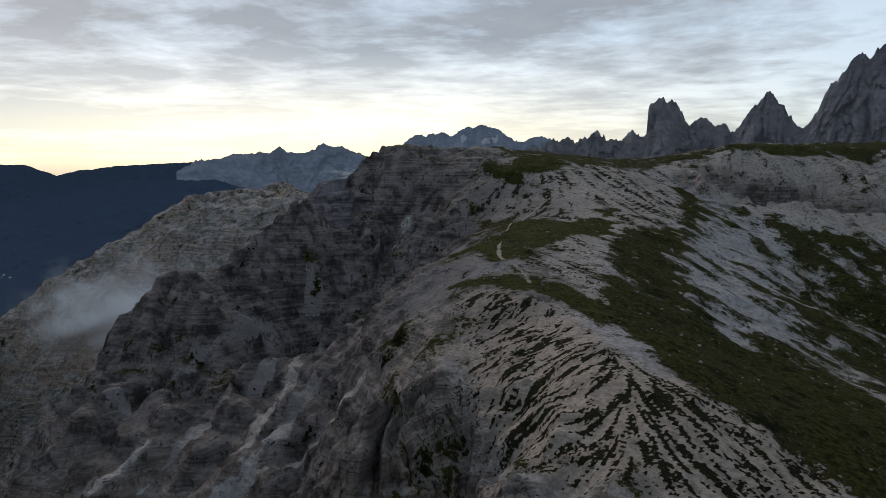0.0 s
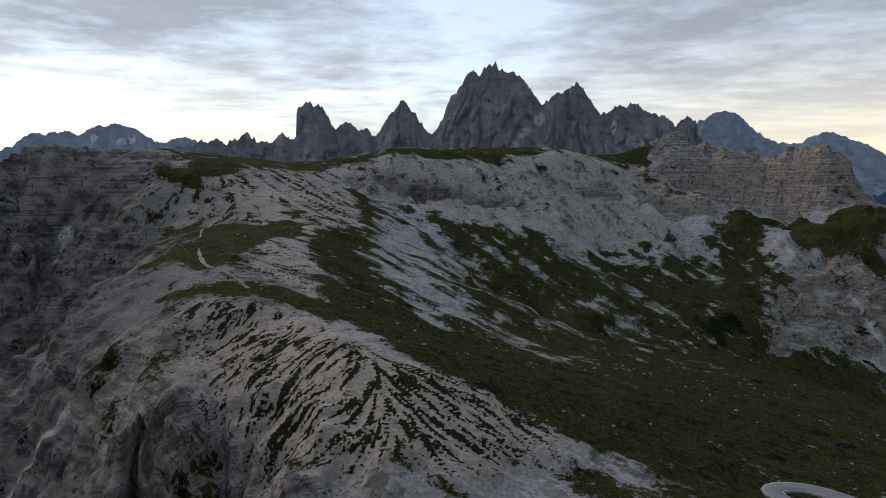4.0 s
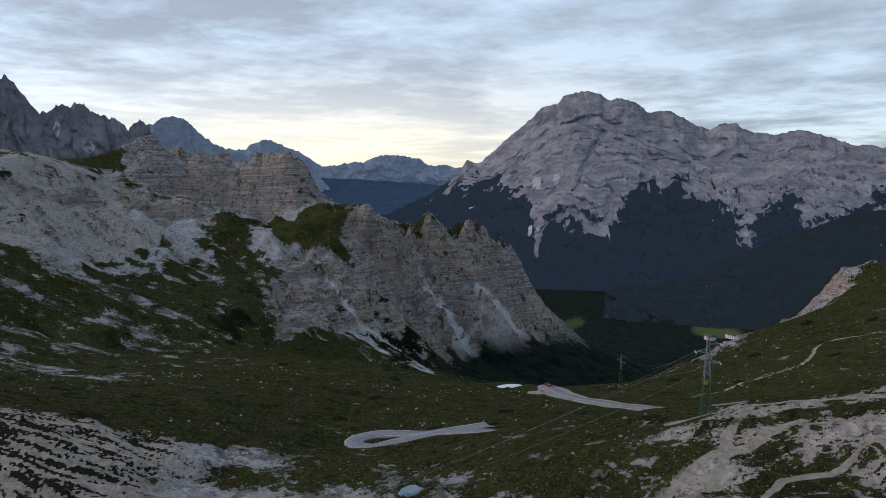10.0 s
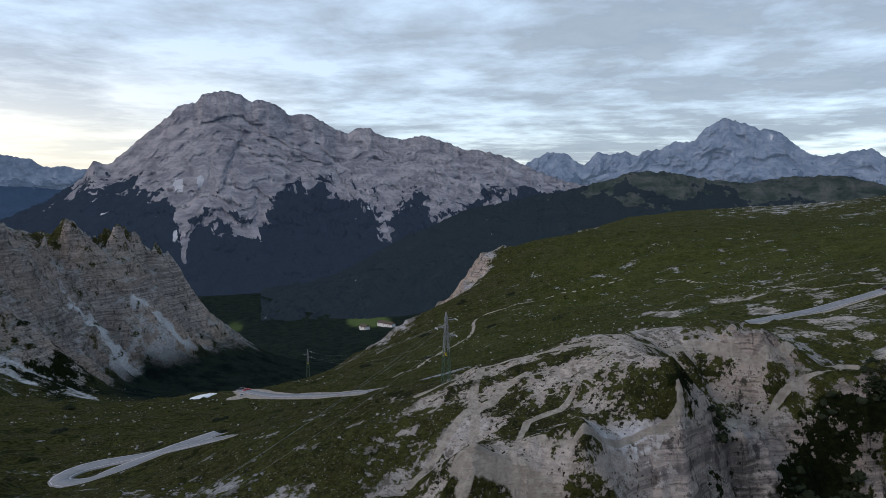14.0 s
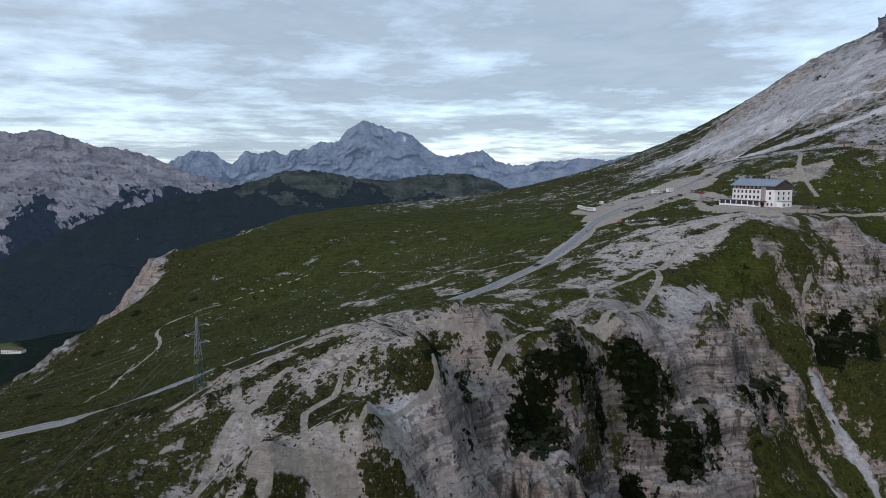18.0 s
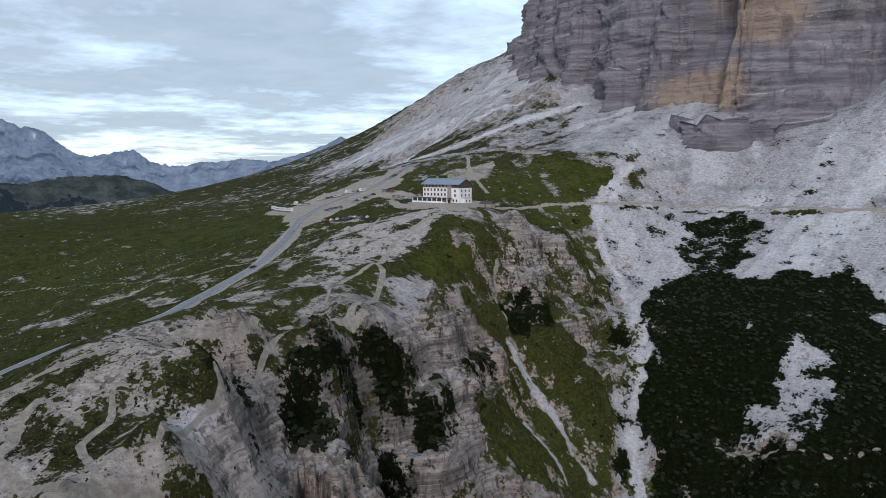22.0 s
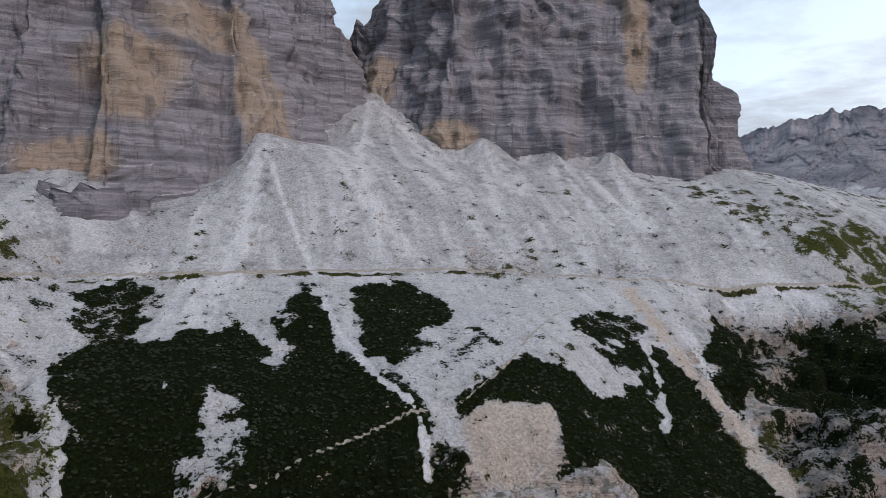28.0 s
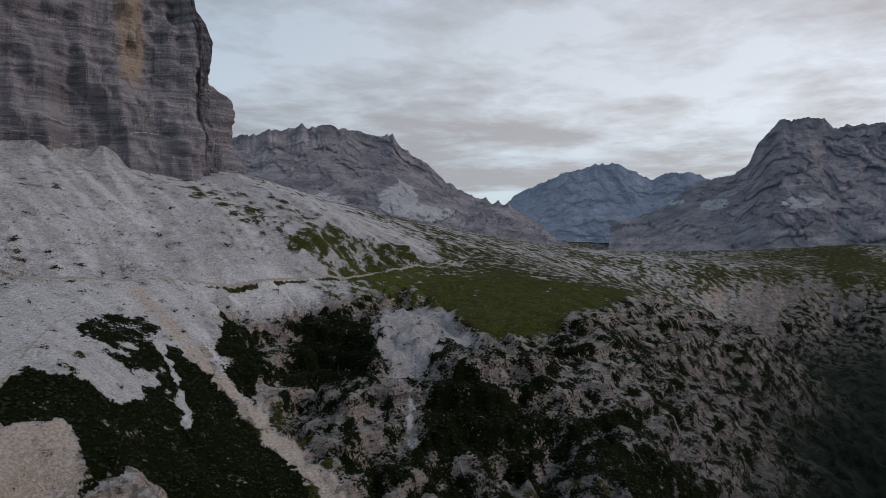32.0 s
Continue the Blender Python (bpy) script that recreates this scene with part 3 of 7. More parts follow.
COVERS, LANES = [], []


def cover(soft, ragged, outline, **what):
    COVERS.append((soft, ragged, np.array(outline, float), what))


def lane(half, fresh, tan, line):
    LANES.append((half, fresh, tan, line))


def inside_by(x, y, outline):
    """How far points lie inside an outline in plan, in metres; negative outside."""
    best, odd = np.full(x.shape, 1e9), np.zeros(x.shape, bool)
    for (ax, ay), (bx, by) in zip(outline, np.roll(outline, -1, 0)):
        ln = (bx - ax)**2 + (by - ay)**2 + 1e-6
        t = np.clip(((x - ax) * (bx - ax) + (y - ay) * (by - ay)) / ln, 0, 1)
        best = np.minimum(best, np.hypot(x - ax - t * (bx - ax), y - ay - t * (by - ay)))
        odd ^= ((ay > y) != (by > y)) & (x < (bx - ax) * (y - ay) / (by - ay + 1e-9) + ax)
    return np.where(odd, best, -best)


def paint(x, y, layers):
    """Lays the covers over the layers (name: values at the points), in their order, with ragged edges."""
    wild = None
    for soft, ragged, outline, what in COVERS:
        keys = [k for k in what if k in layers]
        if not keys:
            continue
        lo, hi = outline.min(0) - soft - ragged, outline.max(0) + soft + ragged
        m = (x > lo[0]) & (x < hi[0]) & (y > lo[1]) & (y < hi[1])
        if not m.any():
            continue
        if wild is None:
            wild = fbm(x / 16, y / 16, 5, 171, 0.6) - 0.5
        f = sstep(-soft, soft, inside_by(x[m], y[m], outline) + wild[m] * 3 * ragged + (2.5 if what.get("pine", 0) > 0.7 else 0))
        for k in keys:
            layers[k][m] = layers[k][m] * (1 - f) + what[k] * f
    return layers


# what covers the ground where: the edge's softness and raggedness, the outline in plan, and the cover there
# stony hill slope
cover(10.8, 13.5, [(56, -397), (58, -437), (26, -442), (-22, -508), (-76, -570), (-77, -525), (-83, -446), (-47, -338), (-20, -345), (16, -379)],
      grass=0.12, scree=0.95, stripe=0.9, fresh=0, tan=0.6)
# stony saddle slope
cover(9.0, 10.8, [(-18, -336), (-43, -358), (-48, -268), (-56, -197), (-41, -217), (-17, -269)],
      grass=0.12, scree=0.95, stripe=0.85, fresh=0, tan=0.6)
# pale slope under the rock band
cover(10.8, 18.900000000000002, [(-66, -567), (-112, -588), (-203, -614), (-444, -793), (-364, -598), (-401, -558), (-332, -539), (-272, -510), (-204, -515), (-136, -514), (-98, -538)],
      grass=0.1, scree=0.95, stripe=0.5, fresh=0, tan=0.6)
# mixed slope
cover(18.0, 27.0, [(-172, -512), (-241, -501), (-334, -539), (-411, -562), (-392, -503), (-328, -387), (-251, -388), (-168, -322), (-127, -316), (-144, -437)],
      grass=0.82, scree=0.6, stripe=0.1, streak=1)
# main turf gully
cover(9.0, 13.5, [(-72, -527), (-93, -535), (-90, -442), (-79, -351), (-81, -296), (-93, -258), (-123, -262), (-157, -223), (-176, -179), (-191, -158), (-176, -151), (-114, -134), (-96, -148), (-81, -152), (-67, -157), (-55, -193), (-48, -246), (-44, -326), (-49, -374), (-70, -406), (-84, -464)],
      grass=1.1, stripe=0, scree=0.2, fresh=0)
# blue-grey block field
cover(10.8, 21.6, [(-88, -430), (-116, -498), (-138, -471), (-131, -408), (-122, -315), (-98, -261), (-87, -281), (-80, -328)],
      grass=0.33, scree=0.9, stripe=0, fresh=0.15)
# turf under the band
cover(7.2, 10.8, [(-133, -507), (-180, -510), (-203, -496), (-158, -487)],
      grass=1, stripe=0)
# turf hilltop
cover(7.2, 8.100000000000001, [(56, -442), (36, -458), (25, -484), (-26, -519), (6, -464), (26, -440)],
      grass=1.1, stripe=0, lush=0.25)
# turf hilltop
cover(7.2, 8.100000000000001, [(-113, -601), (-200, -647), (-213, -633), (-148, -599)],
      grass=1.1, stripe=0, lush=0.25)
# turf shelf
cover(5.4, 8.100000000000001, [(15, -371), (-16, -353), (-38, -413), (-41, -370), (-44, -345), (-23, -311), (-11, -287), (6, -319)],
      grass=1.1, stripe=0, lush=0.35)
# turf shelf
cover(5.4, 6.75, [(28, -308), (23, -321), (-5, -286), (-15, -268), (-6, -252)],
      grass=1.1, stripe=0, lush=0.35)
# nose of trodden stone
cover(7.2, 6.75, [(-21, -214), (-40, -204), (-55, -176), (-75, -160), (-92, -152), (-109, -135), (-104, -127), (-88, -113), (-52, -112), (-33, -131), (-26, -143), (-17, -155), (-12, -185), (0, -205), (3, -219), (-12, -216)],
      grass=0.02, scree=1.1, stripe=1, tan=1, fresh=0)
# rocky side of the nose
cover(7.2, 10.8, [(2, -216), (-12, -185), (-17, -155), (-26, -143), (-33, -131), (-1, -126), (6, -153), (21, -195), (16, -211)],
      grass=0.2, scree=0.35, stripe=0.3, tan=0.7, shade=0.25, fresh=0)
# turf shelf
cover(5.4, 5.4, [(11, -232), (-5, -232), (-22, -228), (-38, -228), (-52, -209), (-53, -189), (-40, -209), (-26, -213), (-11, -219), (3, -221)],
      grass=1.15, stripe=0, tan=0, scree=0.2, lush=0.3)
# rock wall
cover(9.0, 10.8, [(-574, -569), (-498, -581), (-444, -613), (-393, -622), (-393, -660)],
      grass=0.05, scree=0.15, stripe=0, shade=0.3, steep=0.9, cliff=0.5)
# rock wall
cover(10.8, 13.5, [(-396, -473), (-492, -516), (-561, -505), (-630, -513), (-705, -518), (-797, -515), (-829, -429), (-711, -441), (-581, -429), (-486, -428), (-356, -397)],
      grass=0.15, scree=0.15, stripe=0, shade=0.35, steep=0.9, cliff=0.5)
# turf gully
cover(10.8, 18.900000000000002, [(-441, -608), (-507, -613), (-409, -490), (-340, -389), (-295, -383), (-392, -503)],
      grass=0.95, stripe=0, fresh=0, scree=0.3)
# turf shelf
cover(9.0, 10.8, [(-508, -599), (-647, -612), (-592, -536), (-539, -531), (-548, -509), (-520, -475), (-516, -504), (-485, -535)],
      grass=1.1, stripe=0, lush=0.2)
# thicket
cover(9.0, 13.5, [(-485, -409), (-562, -413), (-524, -368), (-467, -363)],
      pine=0.8)
# thicket
cover(9.0, 16.200000000000003, [(-329, -436), (-354, -431), (-328, -402), (-301, -401)],
      pine=0.55)
# pale trodden dome
cover(5.4, 8.100000000000001, [(-171, -45), (-175, -22), (-179, 9), (-186, 27), (-180, 42), (-174, 58), (-174, 75), (-170, 70), (-168, 52), (-158, 44), (-139, 24), (-127, 13), (-122, 10), (-130, -31), (-142, -25), (-153, -20), (-160, -31)],
      grass=0.56, scree=0.85, tan=0.85, stripe=0.5, fresh=0)
# white slabs
cover(2.7, 5.4, [(-140, -5), (-138, 9), (-139, 21), (-138, 20), (-127, 4), (-132, -5)],
      grass=0, scree=1, fresh=0.85, tan=0)
# front of the dome
cover(3, 6, [(-131, -36), (-110, -30), (-104, 0), (-112, 22), (-128, 24), (-138, 0)],
      grass=0.5, scree=0.9, tan=0.8, fresh=0, shade=0, stripe=0.4, steep=0.15, cliff=0)
# dome wall
cover(5.4, 5.4, [(-122, 10), (-127, 13), (-138, 24), (-157, 39), (-147, 42), (-139, 43)],
      grass=0.05, scree=0.1, shade=0, tan=0.5, stripe=0, steep=0.35, pine=0, cliff=0)
# stony streaks
cover(7.2, 16.200000000000003, [(-217, 110), (-250, 151), (-281, 193), (-285, 228), (-269, 246), (-247, 226), (-251, 200), (-234, 164), (-218, 134)],
      grass=0.62, scree=0.85, fresh=0.12, tan=0.4, streak=0.4)
# pale knob
cover(5.4, 6.75, [(-223, 150), (-215, 157), (-201, 168), (-187, 136), (-175, 110), (-205, 140)],
      grass=0.15, scree=0.95, fresh=0.25)
# broken turf under the hut
cover(6, 10, [(-242, 233), (-237, 375), (-186, 312), (-154, 247), (-131, 201), (-151, 137), (-176, 185), (-203, 212), (-217, 194)],
      grass=0.7, scree=0.25, fresh=0, lush=0.25, shade=0.2)
# pale stony ground before the hut
cover(5, 12, [(-296, 164), (-317, 208), (-328, 249), (-290, 243), (-264, 246), (-237, 198), (-231, 167), (-222, 123), (-225, 117)],
      grass=0.46, scree=0.9, fresh=0.25, tan=0.6, streak=0.9, lush=0.1)
# gravel by the road
cover(3, 5, [(-472, 281), (-467, 316), (-439, 360), (-451, 396), (-377, 319), (-374, 264), (-359, 220), (-368, 212)],
      gravel=0.95)
# hut terrace
cover(3, 5, [(-354, 287), (-290, 273), (-279, 316), (-273, 308), (-259, 250), (-328, 266)],
      gravel=0.95)
# tracks on the upper slope
cover(3, 5, [(-357, 343), (-338, 387), (-318, 363), (-326, 335)],
      gravel=0.55)
# cliff
cover(7.2, 9.450000000000001, [(-166, 72), (-170, 110), (-196, 171), (-185, 189), (-178, 187), (-161, 149), (-145, 110), (-132, 34), (-150, 42)],
      grass=0.1, scree=0.1, shade=0, steep=0.9, lush=0, pine=0, fresh=0, cliff=1)
# cliff
cover(7.2, 8.100000000000001, [(-216, 235), (-230, 270), (-238, 306), (-223, 308), (-201, 275), (-195, 236), (-204, 221)],
      grass=0.25, scree=0.1, shade=0, steep=0.9, lush=0.2, pine=0, fresh=0, cliff=1)
# cliff
cover(7.2, 8.100000000000001, [(-207, 285), (-204, 317), (-173, 282), (-159, 250), (-176, 242), (-189, 239)],
      grass=0.45, scree=0.1, shade=0, steep=0.8, lush=0.4, pine=0, fresh=0, cliff=1)
# turf under the hut
cover(7.2, 8.100000000000001, [(-309, 333), (-328, 371), (-306, 408), (-266, 426), (-248, 416), (-251, 388), (-281, 310)],
      grass=0.95, lush=0.7, scree=0.2, fresh=0, steep=0)
# turf under the hut
cover(7.2, 9.450000000000001, [(-263, 292), (-246, 376), (-228, 358), (-208, 339), (-199, 319), (-215, 316), (-239, 334), (-244, 296)],
      grass=0.95, lush=0.7, scree=0.2, fresh=0, steep=0)
# turf
cover(5.4, 6.75, [(-228, 182), (-241, 218), (-228, 216), (-220, 203), (-216, 177)],
      grass=1, lush=0.8, fresh=0, scree=0.2)
# turf
cover(5.4, 6.75, [(-236, 138), (-235, 156), (-225, 157), (-217, 130)],
      grass=1, lush=0.8, fresh=0, scree=0.2)
# green gully
cover(5.4, 8.100000000000001, [(-203, 215), (-190, 211), (-179, 217), (-164, 224), (-150, 220), (-135, 212), (-134, 192), (-137, 154), (-152, 142), (-159, 147), (-177, 190), (-185, 200)],
      grass=0.72, lush=0.5, fresh=0, scree=0.4, steep=0.25, shade=0, pine=0)
# thicket
cover(4.5, 6.75, [(-169, 66), (-169, 74), (-175, 98), (-170, 111), (-168, 109), (-173, 96), (-164, 73), (-166, 66)],
      pine=0.9)
# thicket
cover(4.5, 6.75, [(-146, 25), (-166, 53), (-162, 68), (-157, 70), (-147, 62), (-149, 48), (-160, 51), (-145, 28)],
      pine=0.62)
# thicket
cover(4.5, 6.75, [(-160, 114), (-165, 134), (-157, 125), (-156, 109)],
      pine=0.8)
# thicket
cover(4.5, 6.75, [(-205, 221), (-202, 236), (-193, 242), (-184, 233), (-193, 208)],
      pine=0.85)
# thicket
cover(4.5, 6.75, [(-171, 151), (-182, 178), (-178, 176), (-168, 151)],
      pine=0.8)
# thicket
cover(4.5, 6.75, [(-145, 73), (-161, 97), (-151, 101), (-151, 95), (-136, 64)],
      pine=0.8)
# broken stone by the couloir
cover(9.0, 16.200000000000003, [(-246, 391), (-202, 425), (-178, 362), (-153, 291), (-146, 264), (-113, 222), (-131, 201), (-145, 232), (-155, 257), (-173, 282), (-214, 336)],
      grass=0.34, scree=0.9, fresh=0.28, pine=0.44, steep=0, shade=0)
# stone slope
cover(14.4, 10.8, [(-244, 383), (-95, 431), (75, 455), (262, 449), (166, 274), (-138, 239), (-184, 329), (-220, 357)],
      scree=1, fresh=0.45, grass=0.05, pine=0.05, shade=0, steep=0)
# dwarf pine slope
cover(7.2, 12.15, [(-185, 408), (-177, 423), (-144, 427), (-143, 388), (-152, 365), (-124, 355), (-94, 370), (-70, 357), (-47, 320), (-49, 350), (-54, 375), (-47, 402), (-38, 417), (-28, 388), (-21, 354), (-5, 321), (14, 288), (21, 273), (17, 244), (-126, 244), (-137, 269), (-153, 281), (-162, 298), (-169, 360), (-170, 386)],
      pine=1.05, fresh=0)
# dwarf pine slope
cover(7.2, 12.15, [(-174, 350), (-149, 344), (-125, 357), (-83, 371), (-59, 337), (-40, 237), (-111, 222), (-124, 239), (-136, 247), (-142, 269), (-149, 295)],
      pine=1.05, fresh=0)
# dwarf pine
cover(7.2, 12.15, [(-191, 396), (-148, 428), (-140, 409), (-154, 393), (-165, 366), (-180, 366)],
      pine=0.6)
# dwarf pine down to the valley
cover(6, 10, [(-132, 250), (-60, 256), (20, 252), (34, 190), (-40, 150), (-120, 190)],
      pine=1, fresh=0)
# bare strip
cover(5.4, 16.200000000000003, [(-93, 302), (-75, 294), (-76, 272), (-68, 253), (-69, 239), (-91, 249), (-93, 263), (-81, 270), (-90, 285)],
      pine=0.38, fresh=0.4)
# bare strip
cover(5.4, 16.200000000000003, [(-99, 299), (-91, 297), (-78, 274), (-67, 249), (-73, 246), (-84, 270)],
      pine=0.38, fresh=0.4)
# dwarf pine
cover(5.4, 10.8, [(-3, 437), (30, 435), (54, 404), (54, 382), (32, 357), (24, 325), (7, 313), (-4, 346), (-7, 386)],
      pine=1, fresh=0)
# pine spots
cover(7.2, 13.5, [(36, 358), (72, 351), (81, 322), (46, 301), (29, 314)],
      pine=0.42)
# dwarf pine
cover(5.4, 10.8, [(42, 282), (60, 298), (80, 316), (96, 319), (119, 314), (136, 305), (146, 295), (151, 276), (151, 270), (88, 250), (95, 273), (91, 286), (71, 285), (53, 278)],
      pine=1, fresh=0)
# dwarf pine
cover(5.4, 8.100000000000001, [(28, 264), (35, 259), (38, 247), (25, 244)],
      pine=0.9)
# dwarf pine
cover(5.4, 8.100000000000001, [(152, 346), (180, 363), (179, 351), (157, 333)],
      pine=0.85)
# dwarf pine
cover(5.4, 8.100000000000001, [(146, 386), (199, 401), (195, 383), (155, 358), (136, 361)],
      pine=0.8)
# tan fan of stones
cover(5.4, 6.75, [(46, 274), (59, 282), (72, 286), (95, 287), (95, 273), (88, 250), (45, 245)],
      pine=0, scree=1, tan=1, fresh=0, grass=0)
# rocky slope beyond the gully
cover(14.4, 18.900000000000002, [(270, 413), (355, 410), (492, 401), (444, 274), (549, 236), (702, 258), (1298, 297), (519, 78), (222, 219), (242, 300)],
      grass=0.3, scree=0.45, fresh=0.15, pine=0.5, shade=0.5, steep=0.7, cliff=0.8)
# dwarf pine
cover(7.2, 10.8, [(264, 404), (285, 401), (261, 351), (232, 326), (232, 352)],
      pine=1)
# dwarf pine
cover(7.2, 10.8, [(338, 391), (370, 381), (387, 327), (343, 304), (332, 288), (311, 297), (322, 335), (269, 314), (259, 321), (314, 362)],
      pine=1)
# dwarf pine
cover(7.2, 10.8, [(395, 296), (421, 286), (370, 252), (361, 267)],
      pine=0.9)
# dwarf pine
cover(9.0, 12.15, [(358, 243), (379, 208), (374, 177), (354, 177), (321, 195), (299, 215), (334, 234)],
      pine=1)
# dwarf pine
cover(5.4, 10.8, [(193, 361), (209, 350), (216, 317), (215, 271), (209, 235), (190, 233), (142, 240), (127, 268), (116, 294), (148, 309), (178, 320)],
      pine=1)
# dwarf pine
cover(9.0, 10.8, [(461, 219), (508, 220), (460, 198), (430, 201)],
      pine=0.8)
# dwarf pine
cover(10.8, 16.200000000000003, [(564, 211), (769, 184), (820, 163), (760, 146), (544, 153), (508, 175)],
      pine=0.62)
# dwarf pine
cover(10.8, 16.200000000000003, [(274, 232), (305, 201), (329, 174), (317, 166), (240, 209)],
      pine=0.7)
# dwarf pine
cover(10.8, 18.900000000000002, [(386, 167), (436, 150), (471, 125), (713, 133), (519, 78), (340, 148)],
      pine=0.68)
# meadow
cover(9.0, 8.100000000000001, [(505, 411), (646, 386), (678, 332), (749, 279), (1244, 338), (706, 260), (616, 259), (538, 236), (459, 244), (442, 273), (489, 353)],
      grass=1.0, lush=0.5, pine=0, scree=0.1, shade=0, fresh=0, steep=0)
# turf bank
cover(7.2, 10.8, [(428, 499), (485, 507), (517, 484), (588, 476), (621, 441), (557, 441), (534, 473), (451, 469), (390, 472)],
      grass=0.8, lush=0.3, fresh=0)
# pale slope
cover(9.0, 10.8, [(419, 371), (476, 364), (428, 263), (407, 281), (350, 269), (328, 272), (339, 300)],
      scree=1, fresh=0.5, grass=0.1, pine=0.05)
# runs of fresh stones: half width, freshness, tan, the line in plan
lane(3.0, 1.0, 0, [(-75, 594), (-58, 527), (-36, 452), (-24, 378), (-11, 340), (3, 304), (16, 281), (21, 268), (19, 244)])
lane(9.3, 1.0, 0, [(-89, 610), (-89, 506), (-99, 439), (-110, 397)])
lane(5.5, 0.765, 0, [(-60, 778), (-6, 594), (21, 532), (44, 481)])
lane(5.5, 0.765, 0, [(31, 787), (11, 662), (7, 539)])
lane(6.6, 0.765, 0, [(38, 786), (75, 726), (105, 617)])
lane(5.4, 0.68, 0, [(155, 709), (143, 625), (136, 546)])
lane(5.0, 0.765, 0, [(234, 626), (233, 533), (233, 493)])
lane(6.0, 0.765, 0, [(294, 639), (270, 524)])
lane(6.8, 0.765, 0, [(160, 699), (160, 633), (167, 590)])
lane(9.0, 0.255, 1, [(211, 430), (216, 361), (226, 318), (223, 263), (221, 221)])
lane(4.0, 0.68, 0, [(192, 368), (184, 331), (172, 298)])
lane(3.7, 0.68, 0, [(327, 254), (307, 239), (293, 224)])
lane(4.2, 0.85, 0, [(-247, 441), (-247, 394), (-221, 352), (-199, 336), (-157, 273), (-146, 249), (-138, 230), (-126, 212)])
lane(2.9, 0.68, 0, [(-185, 200), (-173, 199), (-162, 201), (-149, 196), (-140, 196)])
lane(1.5, 0.544, 0, [(-163, 180), (-147, 181), (-137, 174)])
lane(1.7, 0.544, 0, [(-212, 303), (-208, 316)])
lane(3.4, 0.65, 0, [(-484, -473), (-479, -421), (-499, -392), (-496, -351)])
lane(11.8, 0.65, 0, [(-675, -492), (-683, -466), (-662, -412)])
lane(5.8, 0.65, 0, [(-741, -464), (-753, -434), (-772, -411)])
lane(5.5, 0.3825, 0.6, [(117, -326), (77, -214), (82, -191), (88, -179)])
lane(2.0, 0.255, 0.5, [(27, -192), (44, -191), (59, -181), (65, -176)])
lane(2.5, 0.255, 0.2, [(123, -197), (125, -187), (129, -174)])
lane(3.5, 0.425, 0, [(102, -432), (99, -418), (96, -395)])
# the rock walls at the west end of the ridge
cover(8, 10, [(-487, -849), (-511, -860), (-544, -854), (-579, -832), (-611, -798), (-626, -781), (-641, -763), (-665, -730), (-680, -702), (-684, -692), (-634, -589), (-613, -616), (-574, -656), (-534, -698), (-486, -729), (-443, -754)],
      grass=0.1, scree=0.12, shade=0.3, steep=0.8, cliff=0.35, stripe=0)
# cliffs over the far gorge, their shadows painted in as darker rock
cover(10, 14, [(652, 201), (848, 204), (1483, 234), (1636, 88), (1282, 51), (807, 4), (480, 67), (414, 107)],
      grass=0.2, scree=0.25, shade=0.8, steep=0.9, cliff=0.6, pine=0.5)
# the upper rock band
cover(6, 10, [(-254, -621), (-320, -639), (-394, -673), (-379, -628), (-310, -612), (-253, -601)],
      grass=0.1, scree=0.1, shade=0.5, steep=0.9, cliff=0.7, stripe=0)
# the overhanging band, the shade under it painted as darker rock
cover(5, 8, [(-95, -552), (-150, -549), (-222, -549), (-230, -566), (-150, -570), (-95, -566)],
      grass=0.1, scree=0.05, shade=0.9, steep=1, cliff=1, stripe=0)
# ---- ways across the ground ----
HAIRPIN = [(-181, -92), (-183, -106), (-187, -121), (-189, -133), (-185, -141), (-178, -143), (-172, -139), (-169, -130), (-172, -123), (-180, -116), (-200, -104)]
VALLEY_ROAD = [(-430, -192), (-395, -182), (-372, -172), (-346, -154), (-318, -130), (-300, -108), (-276, -83), (-248, -62), (-230, -44), (-224, -20), (-226, 10), (-236, 40), (-256, 71), (-290, 100), (-306, 122), (-314, 150),
               (-338, 181), (-366, 212), (-392, 240), (-406, 268), (-407, 294), (-402, 318), (-414, 356), (-440, 400)]
LEVEL_PATH = [(-290, 272), (-268, 287), (-267, 344), (-246, 384), (-208, 433), (-162, 440), (-112, 442), (-50, 449), (92, 462), (222, 449), (388, 440), (505, 446), (597, 450), (680, 463)]
